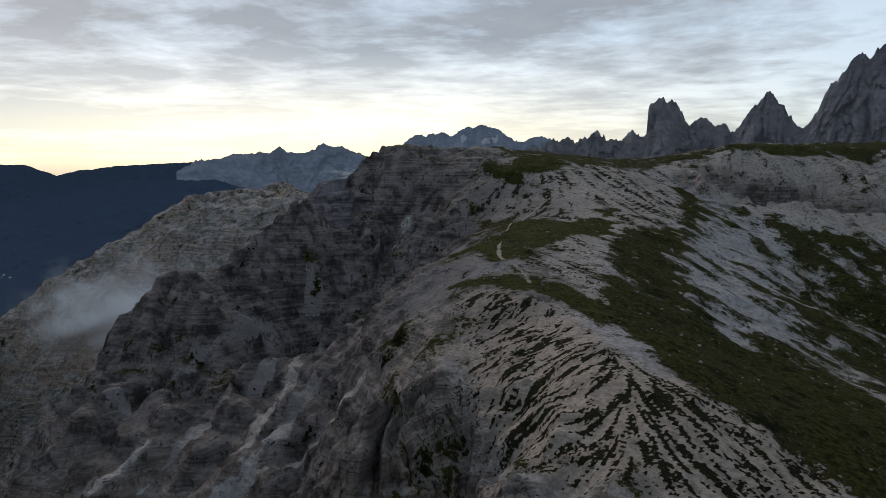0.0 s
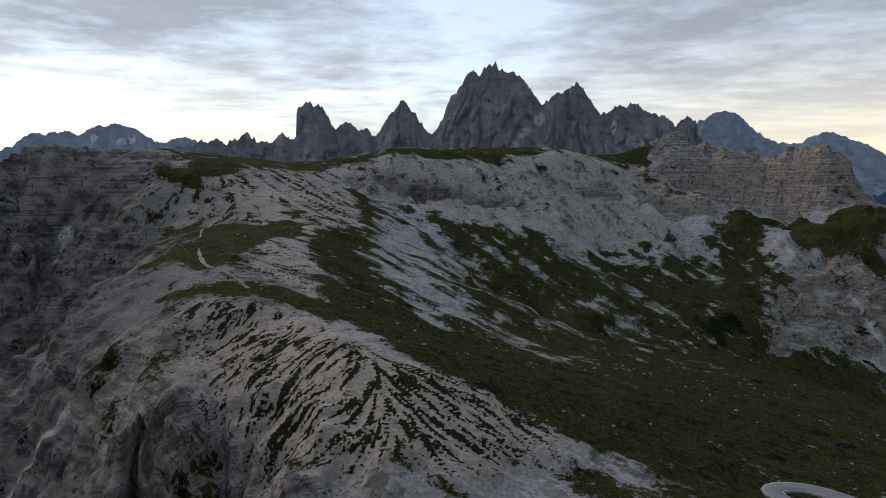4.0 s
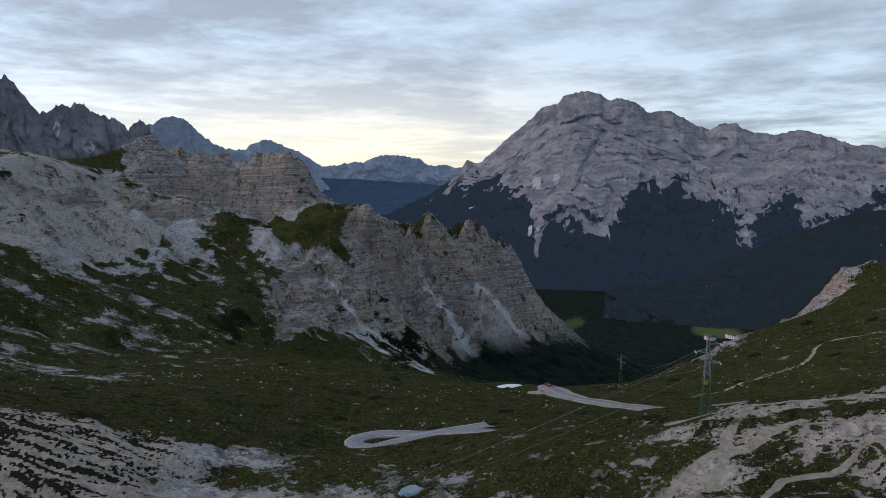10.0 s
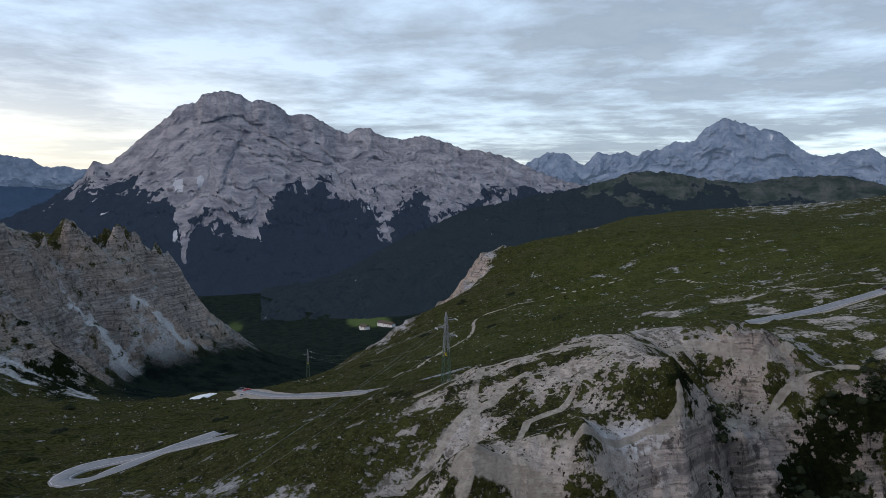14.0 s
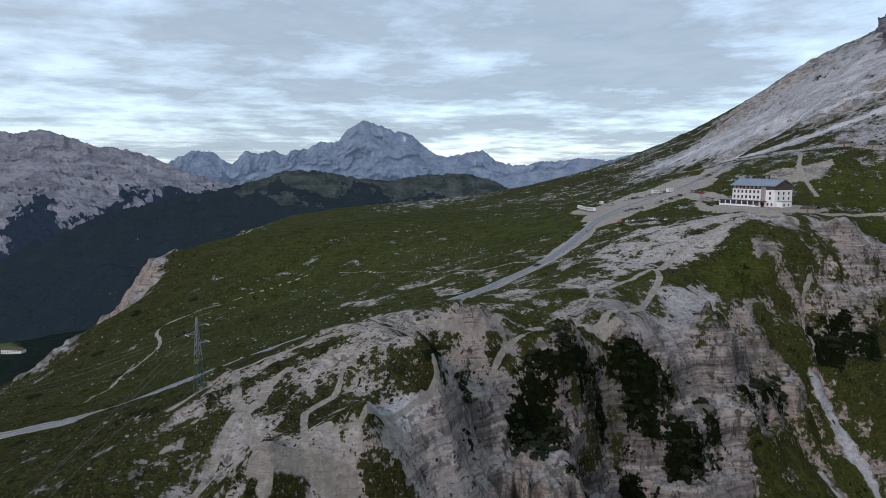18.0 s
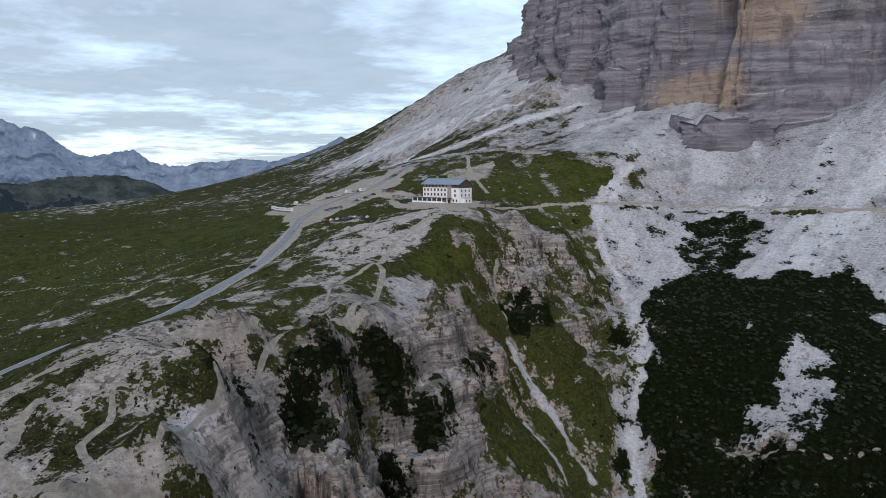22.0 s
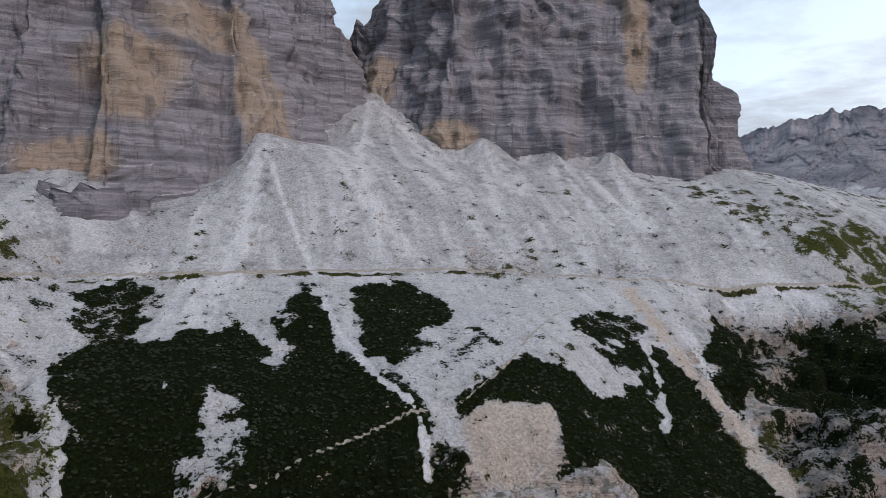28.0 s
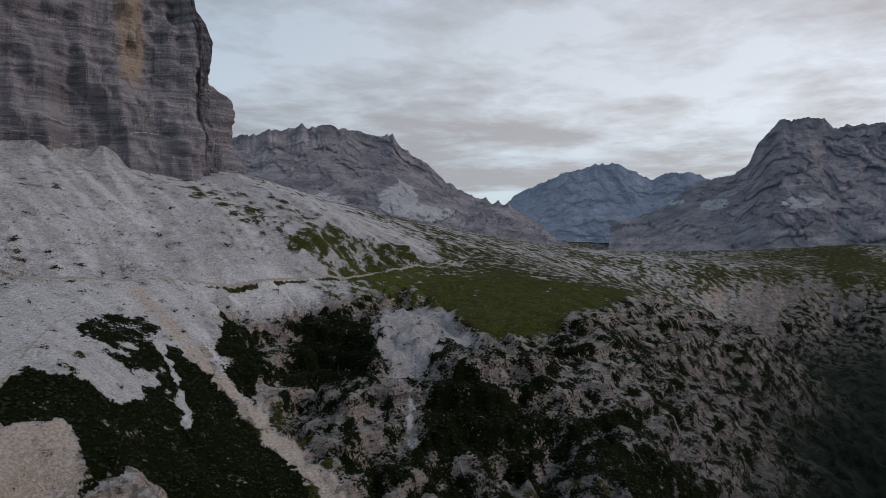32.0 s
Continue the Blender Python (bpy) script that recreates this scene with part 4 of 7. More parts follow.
TRACKS = [
    (LEVEL_PATH, 1.7),
    ([(-172, -18), (-158, -19), (-152, -18), (-136, -17), (-121, -17), (-119, -18)], 1.1),
    ([(-134, -30), (-139, -26), (-146, -23), (-151, -20), (-152, -18), (-154, -14), (-158, -12), (-162, -6)], 1.1),
    ([(-160, 15), (-155, 7), (-150, 4), (-145, 1), (-142, -6), (-130, -8), (-124, -12), (-123, -18)], 0.8),
    ([(-130, -8), (-131, -3), (-128, 3), (-137, 14), (-140, 22), (-143, 26), (-145, 26)], 0.7),
    ([(-157, 30), (-159, 40), (-171, 56), (-180, 73), (-188, 83)], 0.6),
    ([(-166, -34), (-174, -18), (-174, 3), (-170, 18), (-184, 38), (-176, 52), (-196, 82), (-180, 92), (-179, 104)], 1.0),
    ([(-123, -18), (-125, -9), (-123, -6), (-122, -1)], 2.2),
    ([(-160, -6), (-162, 2), (-162, 10)], 0.6),
    ([(-180, 96), (-193, 119), (-212, 142), (-225, 156), (-235, 160), (-228, 143), (-220, 122)], 1.2),
    ([(-234, 163), (-253, 193), (-258, 212), (-264, 243)], 1.4),
    ([(-322, 246), (-282, 238), (-266, 244)], 0.9),
    ([(-220, 236), (-212, 222), (-202, 216), (-193, 209)], 0.8),
    ([(-265, 172), (-279, 198), (-318, 243)], 1.0),
    ([(-220, 122), (-201, 104), (-201, 100)], 0.8),
    ([(-24, -225), (-18, -240), (-4, -263), (4, -300), (8, -336), (10, -375), (0, -420)], 0.7),
    ([(-361, -54), (-421, -42), (-482, -44), (-490, -25), (-491, 7), (-500, 41), (-506, 63)], 1.0),
    ([(-495, 82), (-454, 106), (-400, 120), (-352, 137), (-328, 156)], 0.8),
    ([(-307, -69), (-332, -60), (-383, -54)], 0.9),
    ([(-105, 245), (-70, 246), (-44, 256), (-16, 266), (13, 276), (42, 284), (76, 314), (129, 379), (149, 397), (202, 423), (257, 441)], 0.6),
    ([(-420, 400), (-380, 400), (-340, 360), (-300, 330)], 1.6),
    ([(-560, 470), (-480, 440), (-420, 420), (-350, 425), (-320, 432)], 2.2),
    ([(-600, 440), (-500, 400), (-430, 370)], 1.6),
]


def ground_shape(x, y, runs=None):
    """Height of the ground with its rough rock, and how steep the plan is there."""
    z = plan_height(x, y)
    slope = plan_slope(x, y)
    if runs is None:
        runs = fall_noise(x, y, 13, 201, 4), fall_noise(x, y, 4.5, 211, 4), fall_noise(x, y, 30, 231, 3)
    r = np.hypot(x + 30, y + 30)
    steep = sstep(0.45, 0.85, slope)
    band_c = sstep(26, 12, near_line(x, y, [(-90, -545), (-166, -566), (-250, -598), (-326, -636), (-420, -690)], 40)[0])
    steep = np.maximum(steep, band_c * 0.9)
    stones = sstep(300, 380, y) * sstep(-330, -250, x) * sstep(520, 430, x)
    steep = steep * (1 - 0.85 * stones)
    for px, py, rx, ry, tn in ((-640, -600, 110, 60, -20), (-780, -520, 110, 55, 10), (-540, -640, 60, 50, 0), (-300, -612, 150, 18, 25), (120, -420, 90, 90, 0), (180, -250, 120, 110, 0), (60, -200, 50, 60, 0), (30, -140, 40, 40, 0),
                               (440, -660, 180, 140, 0), (-420, -600, 190, 60, 20), (-500, -520, 60, 50, 0), (820, 160, 160, 60, -10), (560, 200, 120, 40, -15), (-150, 130, 30, 60, 10), (-195, 240, 22, 60, 0), (-520, -500, 70, 40, -30), (-130, 35, 18, 40, 20), (380, 190, 130, 50, -10), (-650, -60, 30, 30, 0), (-1250, 50, 120, 30, 20)):
        steep = np.maximum(steep, 0.85 * blob(x, y, px, py, rx, ry, tn, 0.5))
    calm = np.clip(blob(x, y, -165, 5, 34, 40, 0, 0.5) + blob(x, y, -185, 90, 26, 50, 0, 0.5) + blob(x, y, -72, -160, 42, 70, 20, 0.5) + blob(x, y, -5, -300, 40, 110, 0, 0.5), 0, 1)
    steep = steep * (1 - 0.85 * calm)
    flat = np.clip(blob(x, y, -298, 280, 44, 24, 0, 0.4) + blob(x, y, -430, 282, 66, 26, 0, 0.4), 0, 1)
    for line in (HAIRPIN, VALLEY_ROAD):
        flat = np.maximum(flat, sstep(13, 6, near_line(x, y, smooth_line(line, 12), 30)[0]))
    z_plan = z
    layers = paint(x, y, {"steep": np.array(steep, float), "cliff": np.zeros(np.shape(x))})
    steep, cliff = layers["steep"], layers["cliff"] * (1 - blob(x, y, -132, 8, 22, 30, 0, 0.3))
    steep = steep * (1 - 0.92 * blob(x, y, -132, 4, 28, 38, 0, 0.3))
    rough = 0.2 + 0.8 * steep
    near = sstep(1500, 900, r)
    # buttresses and gullies down the steep faces
    warp = (fbm(x / 90, y / 90, 3, 40) - 0.5) * 60
    z = z + steep * (fbm((x + warp) / 80, (y - warp) / 80, 3, 3, 0.5, True) - 0.6) * (12 + 24 * (1 - near))
    z = z + steep * (fbm((x - warp * 0.4) / 27, (y + warp * 0.4) / 27, 4, 5, 0.55, True) - 0.6) * 8
    z = z + steep * (runs[2] - 0.5) * 24
    z = z + (fbm(x / 120, y / 120, 3, 11) - 0.5) * 6 * (0.4 + steep) * sstep(40, 160, r)
    z = z + (fbm(x / 17, y / 17, 5, 21, 0.58) - 0.5) * 5.0 * rough
    z = z + (fbm(x / 8, y / 8, 4, 23, 0.6, True) - 0.6) * 3.2 * steep * near
    z = z + (fbm(x / 33, y / 33, 3, 25, 0.5, True) - 0.6) * 3.5 * (1 - 0.6 * stones)
    z = z + (runs[0] - 0.5) * (2.0 + 7 * steep) * sstep(0.2, 0.5, slope) + (runs[1] - 0.5) * (0.8 + 2.2 * steep) * sstep(0.2, 0.5, slope)
    # the toothed ridge in the west: gullies, and teeth along its crest
    z = z + (runs[2] - 0.5) * 34 * blob(x, y, -690, -490, 190, 70, 8, 0.4)
    d, _ = near_line(x, y, [(-672, -534), (-694, -539), (-741, -544), (-772, -529), (-807, -514), (-830, -489)], 60)
    z = z + (fbm(x / 15, y / 15, 3, 45, 0.55, True) - 0.62) * 34 * sstep(26, 6, d)
    # beds of rock step down the faces
    for bed, seed, share, lip in ((19.0, 33, 0.7 * cliff, 0.55), (9.0, 31, 0.45 * steep, 0.42), (3.4, 35, 0.45 * steep, 0.42)):
        q = (z + (fbm(x / 60, y / 60, 3, seed) - 0.5) * 14) / bed
        fl = np.floor(q)
        z = z + ((fl + sstep(lip, 1.0, q - fl)) * bed - q * bed) * share
    # upright joints in the cliffs
    z = z + (np.round(fbm(x / 6, y / 6, 3, 37) * 7) / 7 - 0.5) * 7 * cliff
    # big boulders and blocks lying about
    z = z + sstep(0.74, 0.9, fbm(x / 5.2, y / 5.2, 2, 77)) * 0.9 * (1 - stones * 0.5)
    z = z * (1 - flat) + z_plan * flat
    return z, slope, steep


def build_ground():
    seen = np.radians(np.linspace(124, 452, 1960))
    unseen = np.radians(np.linspace(452, 484, 40))[1:-1]
    az = np.concatenate([seen, unseen])
    rad = np.concatenate([[0.02], np.linspace(5, 76, 16), np.geomspace(80, 1250, 455), np.geomspace(1250, 4950, 46)[1:]])
    A, R = np.meshgrid(az.astype(np.float32), rad.astype(np.float32))
    x, y = -30 + R * np.sin(A), -30 + R * np.cos(A)
    runs = fall_noise(x, y, 13, 201, 4), fall_noise(x, y, 4.5, 211, 4), fall_noise(x, y, 30, 231, 3)
    z, slope, steep = ground_shape(x, y, runs)
    X, Y = x, y
    n1, n2 = fbm(x / 38, y / 38, 4, 51), fbm(x / 130, y / 130, 3, 61)
    # ragged outlines for all patches below
    x = X + (fbm(X / 30, Y / 30, 4, 71) - 0.5) * 60
    y = Y + (fbm(X / 30 + 50, Y / 30, 4, 72) - 0.5) * 60
    tilt = sstep(0.15, 0.4, slope)
    # loose stone under the towers, seen from the level path, running down in tongues
    foot = [(-604, 781), (-424, 612), (-294, 556), (-217, 552), (-126, 615), (-90, 628), (-20, 730), (36, 810), (109, 705), (240, 690), (380, 650), (459, 640)]
    dist, along = near_line(x, y, foot, 420)
    below = y < 900
    fall = fbm(along * 60, dist / 160, 4, 91)
    scree = sstep(300, 215, dist + (fall - 0.5) * 190) * sstep(-265, -232, x + 0.82 * (y - 400)) * below
    scree = np.maximum(scree, 0.95 * blob(x, y, -560, 660, 190, 110, 40))
    lanes = np.zeros_like(x)
    fresh = sstep(0.50, 0.66, fbm(along * 95 + 2, dist / 240, 4, 93)) * scree * 0.75
    for line, w in (([(-88, 628), (-120, 540), (-160, 450), (-185, 400)], 16), ([(-88, 628), (-85, 540), (-60, 445), (-15, 350), (12, 280)], 9), ([(36, 815), (20, 700), (0, 590), (-20, 500)], 22),
                    ([(36, 815), (60, 700), (80, 600), (110, 520)], 20), ([(130, 700), (150, 620), (190, 540)], 14), ([(215, 695), (240, 610), (280, 540)], 16), ([(-262, 450), (-238, 392), (-208, 352), (-173, 313), (-155, 270), (-139, 232)], 15), ([(-82, 624), (-62, 560), (-30, 470)], 15), ([(300, 685), (310, 620), (330, 560)], 14), ([(-60, 660), (-20, 580), (30, 500)], 14),
                    ([(-360, 580), (-430, 520), (-500, 440)], 18), ([(-430, 610), (-520, 540), (-600, 470)], 16), ([(-520, 690), (-620, 600), (-700, 520)], 16),
                    ([(231, 427), (232, 370), (226, 314), (221, 254)], 12), ([(-700, -470), (-690, -440), (-670, -420)], 16), ([(-640, -480), (-600, -430)], 9), ([(-450, -440), (-470, -390), (-489, -352)], 7),
                    ([(-190, 300), (-165, 250), (-140, 215)], 6), ([(36, -330), (52, -260), (64, -200), (74, -150)], 4), ([(70, -360), (96, -260), (112, -180)], 3), ([(110, -400), (140, -300), (156, -220)], 3)):
        d, t = near_line(X * 0.8 + x * 0.2, Y * 0.8 + y * 0.2, line, 60)
        lane = sstep(1.2, 0.0, (d + (fbm(x / 22, y / 22, 4, 97) - 0.5) * (11 if line[0][1] > 400 else 24)) / (w * (0.35 + 0.65 * t))) * (0.55 + 0.45 * sstep(0.35, 0.6, fbm(along * 200 + t, dist / 60, 3, 95)))
        fresh, scree, lanes = np.maximum(fresh, lane), np.maximum(scree, lane * 0.95), np.maximum(lanes, lane)
    for px, py, rx, ry, tn in ((-262, -540, 130, 34, 20), (-160, -515, 60, 30, 20), (-70, -450, 40, 90, 0), (-40, -300, 26, 60, 10), (-75, -205, 18, 45, -15),
                               (-120, -300, 24, 80, 20), (-455, -400, 26, 70, 40), (-720, -450, 40, 70, 20), (-640, -470, 20, 60, 30), (-160, 15, 34, 40, 0), (-200, 190, 30, 60, 10), (-250, 235, 30, 40, 0),
                               (-80, -155, 38, 66, 20), (-50, -165, 26, 50, 20), (10, -230, 22, 40, 0), (-290, 205, 95, 60, 45), (-232, 120, 60, 75, 0), (-420, -560, 200, 70, 15), (-330, 190, 60, 14, 40), (-285, 240, 40, 12, 25), (-330, 235, 50, 9, 40), (-330, 500, 90, 60, 0), (-460, 420, 100, 14, 40), (110, 370, 100, 50, 20), (210, 400, 70, 36, 10)):
        scree = np.maximum(scree, (0.85 if px > -100 and -240 < py < -100 or px > 60 and py > 300 else 0.68 if py < -100 else 0.52) * blob(x, y, px, py, rx, ry, tn))
    # turf wherever it is not steep, in patches
    grass = sstep(0.95, 0.45, slope) * (0.55 + 0.9 * (n2 - 0.42)) + 0.12
    grass = grass + 0.35 * sstep(60, -60, y - 280) * sstep(-140, -230, x)
    grass = grass - 0.75 * scree - 0.75 * steep
    for px, py, rx, ry, tn in ((-130, -250, 60, 40, 40), (-190, -380, 110, 60, 20), (-250, -250, 120, 70, 30), (-10, -300, 26, 28, 0), (0, -470, 45, 40, 0), (-150, -620, 50, 22, 20),
                               (-15, -390, 30, 30, 0), (-300, -150, 120, 60, 30), (-185, -70, 60, 40, 0), (-330, 130, 120, 70, 10), (-500, 60, 140, 90, 0), (-225, 205, 14, 24, 20), (-560, 330, 120, 60, 0),
                               (-290, 400, 45, 30, 40), (-800, 200, 200, 120, 0), (-1150, 200, 200, 150, 0), (-640, -560, 60, 26, 10), (-165, 15, 36, 40, 0), (-180, 90, 30, 50, 0), (-215, 160, 40, 60, 0), (-190, 250, 40, 90, 0), (-240, 340, 40, 60, 0), (-170, 190, 40, 90, 0), (-225, 305, 34, 70, 35)):
        grass = np.maximum(grass, (0.72 if -250 < px < -160 and py > 0 else 1) * (0.62 + 0.5 * (n1 - 0.5)) * blob(x, y, px, py, rx, ry, tn))
    grass = grass * (1 - 0.6 * blob(x, y, -560, -650, 190, 110, -20)) * (1 - 0.8 * np.clip(blob(x, y, -78, -155, 38, 66, 20) + blob(x, y, -15, -165, 50, 60, 0) + blob(x, y, -42, -112, 45, 34, 0), 0, 1)) * (1 - 0.55 * blob(x, y, -400, -560, 230, 70, 15) * sstep(0.40, 0.55, n1))
    bare = np.clip(blob(x, y, -285, 205, 110, 60, 45) + blob(x, y, -225, 130, 60, 80, 0) + blob(x, y, -340, 120, 90, 40, 30), 0, 1) * sstep(0.38, 0.56, fbm(X / 16 + Y / 40, Y / 16, 4, 161))
    dome = np.clip(blob(x, y, -158, 8, 38, 44, 0) + 0.7 * blob(x, y, -185, 90, 26, 55, 0), 0, 1) * (0.5 + 0.8 * n1)
    grass = grass * (1 - 0.45 * bare) * (1 - 0.2 * dome)
    scree = np.maximum(scree, np.maximum(0.6 * bare, 0.62 * dome))
    fresh = np.maximum(fresh, np.maximum(0.08 * bare, 0.05 * dome))
    fresh = np.maximum(fresh, 0.45 * np.clip(scree, 0, 1) * sstep(-380, -430, y))
    meadow = blob(x, y, 560, 370, 150, 90, -30) + blob(x, y, 720, 245, 140, 26, -8) + blob(x, y, 500, 290, 90, 24, -10)
    grass = np.maximum(grass, 0.85 * np.minimum(meadow, 1))
    grass = np.maximum(grass, 0.55 * blob(x, y, 420, 545, 50, 80, 20) * n1 * 1.6)
    tundra = sstep(-150, -100, z) * np.clip(blob(x, y, 1500, 900, 900, 620, 20, 0.3) + blob(x, y, 900, 620, 250, 90, 10), 0, 1)
    grass = grass * (1 - tundra) + tundra * (0.25 + 0.5 * fbm(x / 60, y / 60, 4, 15))
    scree = np.maximum(scree, tundra * 0.7 * n1 * 1.6)
    lush = np.clip(blob(x, y, -215, 335, 50, 50, 30) + blob(x, y, -190, 265, 26, 60, 10) + blob(x, y, -205, 235, 14, 16, 0) + blob(x, y, -150, 240, 30, 60, 20) + 1.1 * blob(x, y, 540, 350, 150, 90, -30) + 0.42 * blob(x, y, -380, 170, 230, 230, 0) + 0.3 * blob(x, y, -800, 200, 400, 220, 0), 0, 1) * (0.3 + n1)
    grass = np.maximum(grass, lush * 0.9 * (1 - 0.5 * steep) * (x > -260)) * (1 - 0.9 * lanes)
    # where cliffs lie in shade, painted into the rock colour
    shade = np.clip(blob(x, y, 140, -330, 150, 170, 0, 0.3) + 0.1 * blob(x, y, 450, -650, 330, 260, 0, 0.3) + 0.9 * blob(x, y, 20, -180, 45, 70, 0, 0.5) + 0.4 * blob(x, y, -640, -560, 200, 90, 0) + 0.4 * blob(x, y, -160, 130, 36, 80, 0) + 0.6 * blob(x, y, -190, 250, 45, 80, 0) + 0.8 * blob(x, y, 450, 160, 240, 80, 0) + 0.9 * blob(x, y, 850, 120, 220, 110, 0) + 1.0 * blob(x, y, 600, 40, 400, 140, 0) + 0.8 * blob(x, y, 1450, 150, 300, 160, 0), 0, 1)
    # a thin dark line under the level path, laid as grass cover
    bank, _ = near_line(X, Y + 5, LEVEL_PATH, 40)
    grass = np.maximum(grass, 0.95 * sstep(3.0, 1.4, bank + (n1 - 0.5) * 5) * sstep(0.30, 0.42, fbm(x / 14, y / 14, 3, 141)))
    tan = np.clip(0.5 * blob(x, y, -155, 12, 45, 55, 0) + 0.3 * blob(x, y, -200, 180, 60, 90, 0), 0, 1)
    tan = np.maximum(tan, 0.6 * bare)
    zero = np.zeros(X.shape)
    layers = paint(X, Y, {"grass": grass, "scree": scree, "fresh": fresh, "shade": shade, "tan": tan, "lush": lush, "pine": 0.9 * far_pine(X, Y),
                          "stripe": zero.copy(), "streak": zero.copy(), "gravel": zero.copy()})
    grass, scree, fresh, shade, tan, lush, pine, stripe, streak = (layers[k] for k in ("grass", "scree", "fresh", "shade", "tan", "lush", "pine", "stripe", "streak"))
    edge = fbm(X / 7, Y / 7, 4, 97, 0.6) - 0.5
    young_runs = zero.copy()
    for half, young, brown, line in LANES:
        d, t = near_line(X, Y, smooth_line(line, 10), 40)
        half = half * (0.6 + 1.5 * t) if line[0][1] > 560 and line[-1][1] > 380 else half
        f = sstep(1.15, 0.3, d / half + edge * 2.4)
        young_runs = np.maximum(young_runs, f * young)
        fresh, tan = np.maximum(fresh, f * young), np.maximum(tan * (1 - f * young), f * brown)
        scree, grass, pine, shade = np.maximum(scree, f), grass * (1 - f), pine * (1 - f), shade * (1 - f)
    # turf and stones in stripes down the fall of the slope
    far = sstep(220, 330, R)
    comb = fall_noise(X, Y, 1.05, 241, 2, 1.4) * (1 - far) + fall_noise(X, Y, 2.6, 251, 4, 1.5) * far
    stripe = np.clip(stripe, 0, 1) * sstep(0.55, 0.74, comb + 0.5 * (fbm(X / 4, Y / 4, 3, 245) - 0.5))
    streak = np.maximum(streak, 0.6 * blob(x, y, -420, 120, 260, 220, 0))
    tilt = np.maximum(tilt, 1.8 * streak)
    track = layers["gravel"]
    worn = fbm(X / 9, Y / 9, 3, 151)
    for line, width in TRACKS:
        d, _ = near_line(X, Y, smooth_line(line, 8), 25)
        width = 1.05 * width
        track = np.maximum(track, sstep(width * 1.5, width * 0.6, d + (n1 - 0.5) * 2) * (0.5 + 0.6 * n1) * (1 if width > 1.2 else (0.55 + 0.45 * sstep(0.2, 0.45, worn))))
    for px, py, rx, ry, tn in ((-338, -160, 9, 6, 40), (-450, 272, 42, 11, -12), (-428, 294, 30, 9, 5), (-392, 262, 14, 26, 0), (-296, 276, 32, 12, 0), (-362, 300, 22, 8, 0), (-402, 340, 9, 22, 0), (-340, 425, 26, 10, 0)):
        track = np.maximum(track, 0.9 * blob(X, Y, px, py, rx, ry, tn))
    for line in (HAIRPIN, VALLEY_ROAD):
        d, _ = near_line(X, Y, smooth_line(line, 8), 25)
        wide = 8.0 if line is VALLEY_ROAD else 3.2
        track = np.maximum(track, sstep(wide, wide * 0.6, d + (n1 - 0.5) * wide) * 0.9)
    forest = sstep(-165, -215, z + 40 * (n2 - 0.5)) * sstep(-250, -420, x + 0.4 * (y + 200)) + sstep(-150, -260, z + 60 * (n2 - 0.5)) * sstep(350, 600, x)
    forest = np.clip(forest, 0, 1) * (1 - 0.9 * steep * sstep(1500, 900, R) * sstep(420, 260, X))
    field = blob(X, Y, -1745, -426, 150, 55, 20, 0.15) + 0.7 * blob(X, Y, -1650, -760, 90, 25, 20, 0.2) + 0.5 * blob(X, Y, -2300, -500, 260, 30, 20)
    grass = grass + (runs[0] - 0.5) * 0.55 * tilt + (runs[1] - 0.5) * 0.35 * tilt
    scree = scree + (runs[0] - 0.5) * 0.5 * tilt * sstep(0.15, 0.5, scree)
    veins = 0.5 * runs[0] + 0.5 * fall_noise(X, Y, 6.0, 261, 6, 1.6)
    upper = sstep(440, 470, Y) * sstep(-300, -250, X)
    fresh = fresh * (1 - upper) + upper * np.maximum(young_runs, 0.5 * sstep(0.44, 0.64, veins) + 0.1 * fresh)
    fresh = np.clip(fresh * (0.55 + 0.8 * runs[1]) + 0.35 * sstep(0.5, 0.95, 0.6 * runs[0] + 0.4 * runs[1]) * sstep(0.5, 0.9, scree) * (1 - tan) * sstep(300, 360, Y), 0, 1)
    P = np.stack([X, Y, z], -1)
    me = grid_mesh("ground", P, True, {"grass": grass, "scree": scree, "fresh": fresh, "shade": shade, "pine": pine, "tan": tan, "stripe": stripe, "track": track, "lush": np.clip(lush, 0, 1), "forest": forest, "field": np.clip(field, 0, 1)})
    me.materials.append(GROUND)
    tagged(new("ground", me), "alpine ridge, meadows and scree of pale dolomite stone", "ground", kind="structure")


def far_pine(x, y):
    """Dwarf pine on the far cliffs and ledges: 0 to 1."""
    c = 0.9 * blob(x, y, 820, 130, 170, 60, -10) + 0.8 * blob(x, y, 560, 40, 300, 70, 0) + 0.8 * blob(x, y, 480, 130, 240, 70, 0)
    return np.clip(c, 0, 1) * sstep(0.4, 0.5, 0.6 * fbm(x / 26, y / 26, 4, 101) + 0.4 * fbm(x / 12, y / 55, 3, 111))


def pine_cover(x, y):
    """Where dwarf pine grows: 0 to 1."""
    c = paint(x, y, {"pine": far_pine(x, y)})["pine"]
    for half, _, _, line in LANES:
        c = c * sstep(0.8, 1.3, near_line(x, y, line, 40)[0] / half)
    return c


build_ground()

# ---- far mountains: each a crest with ribs running down from it, towards the walk ----


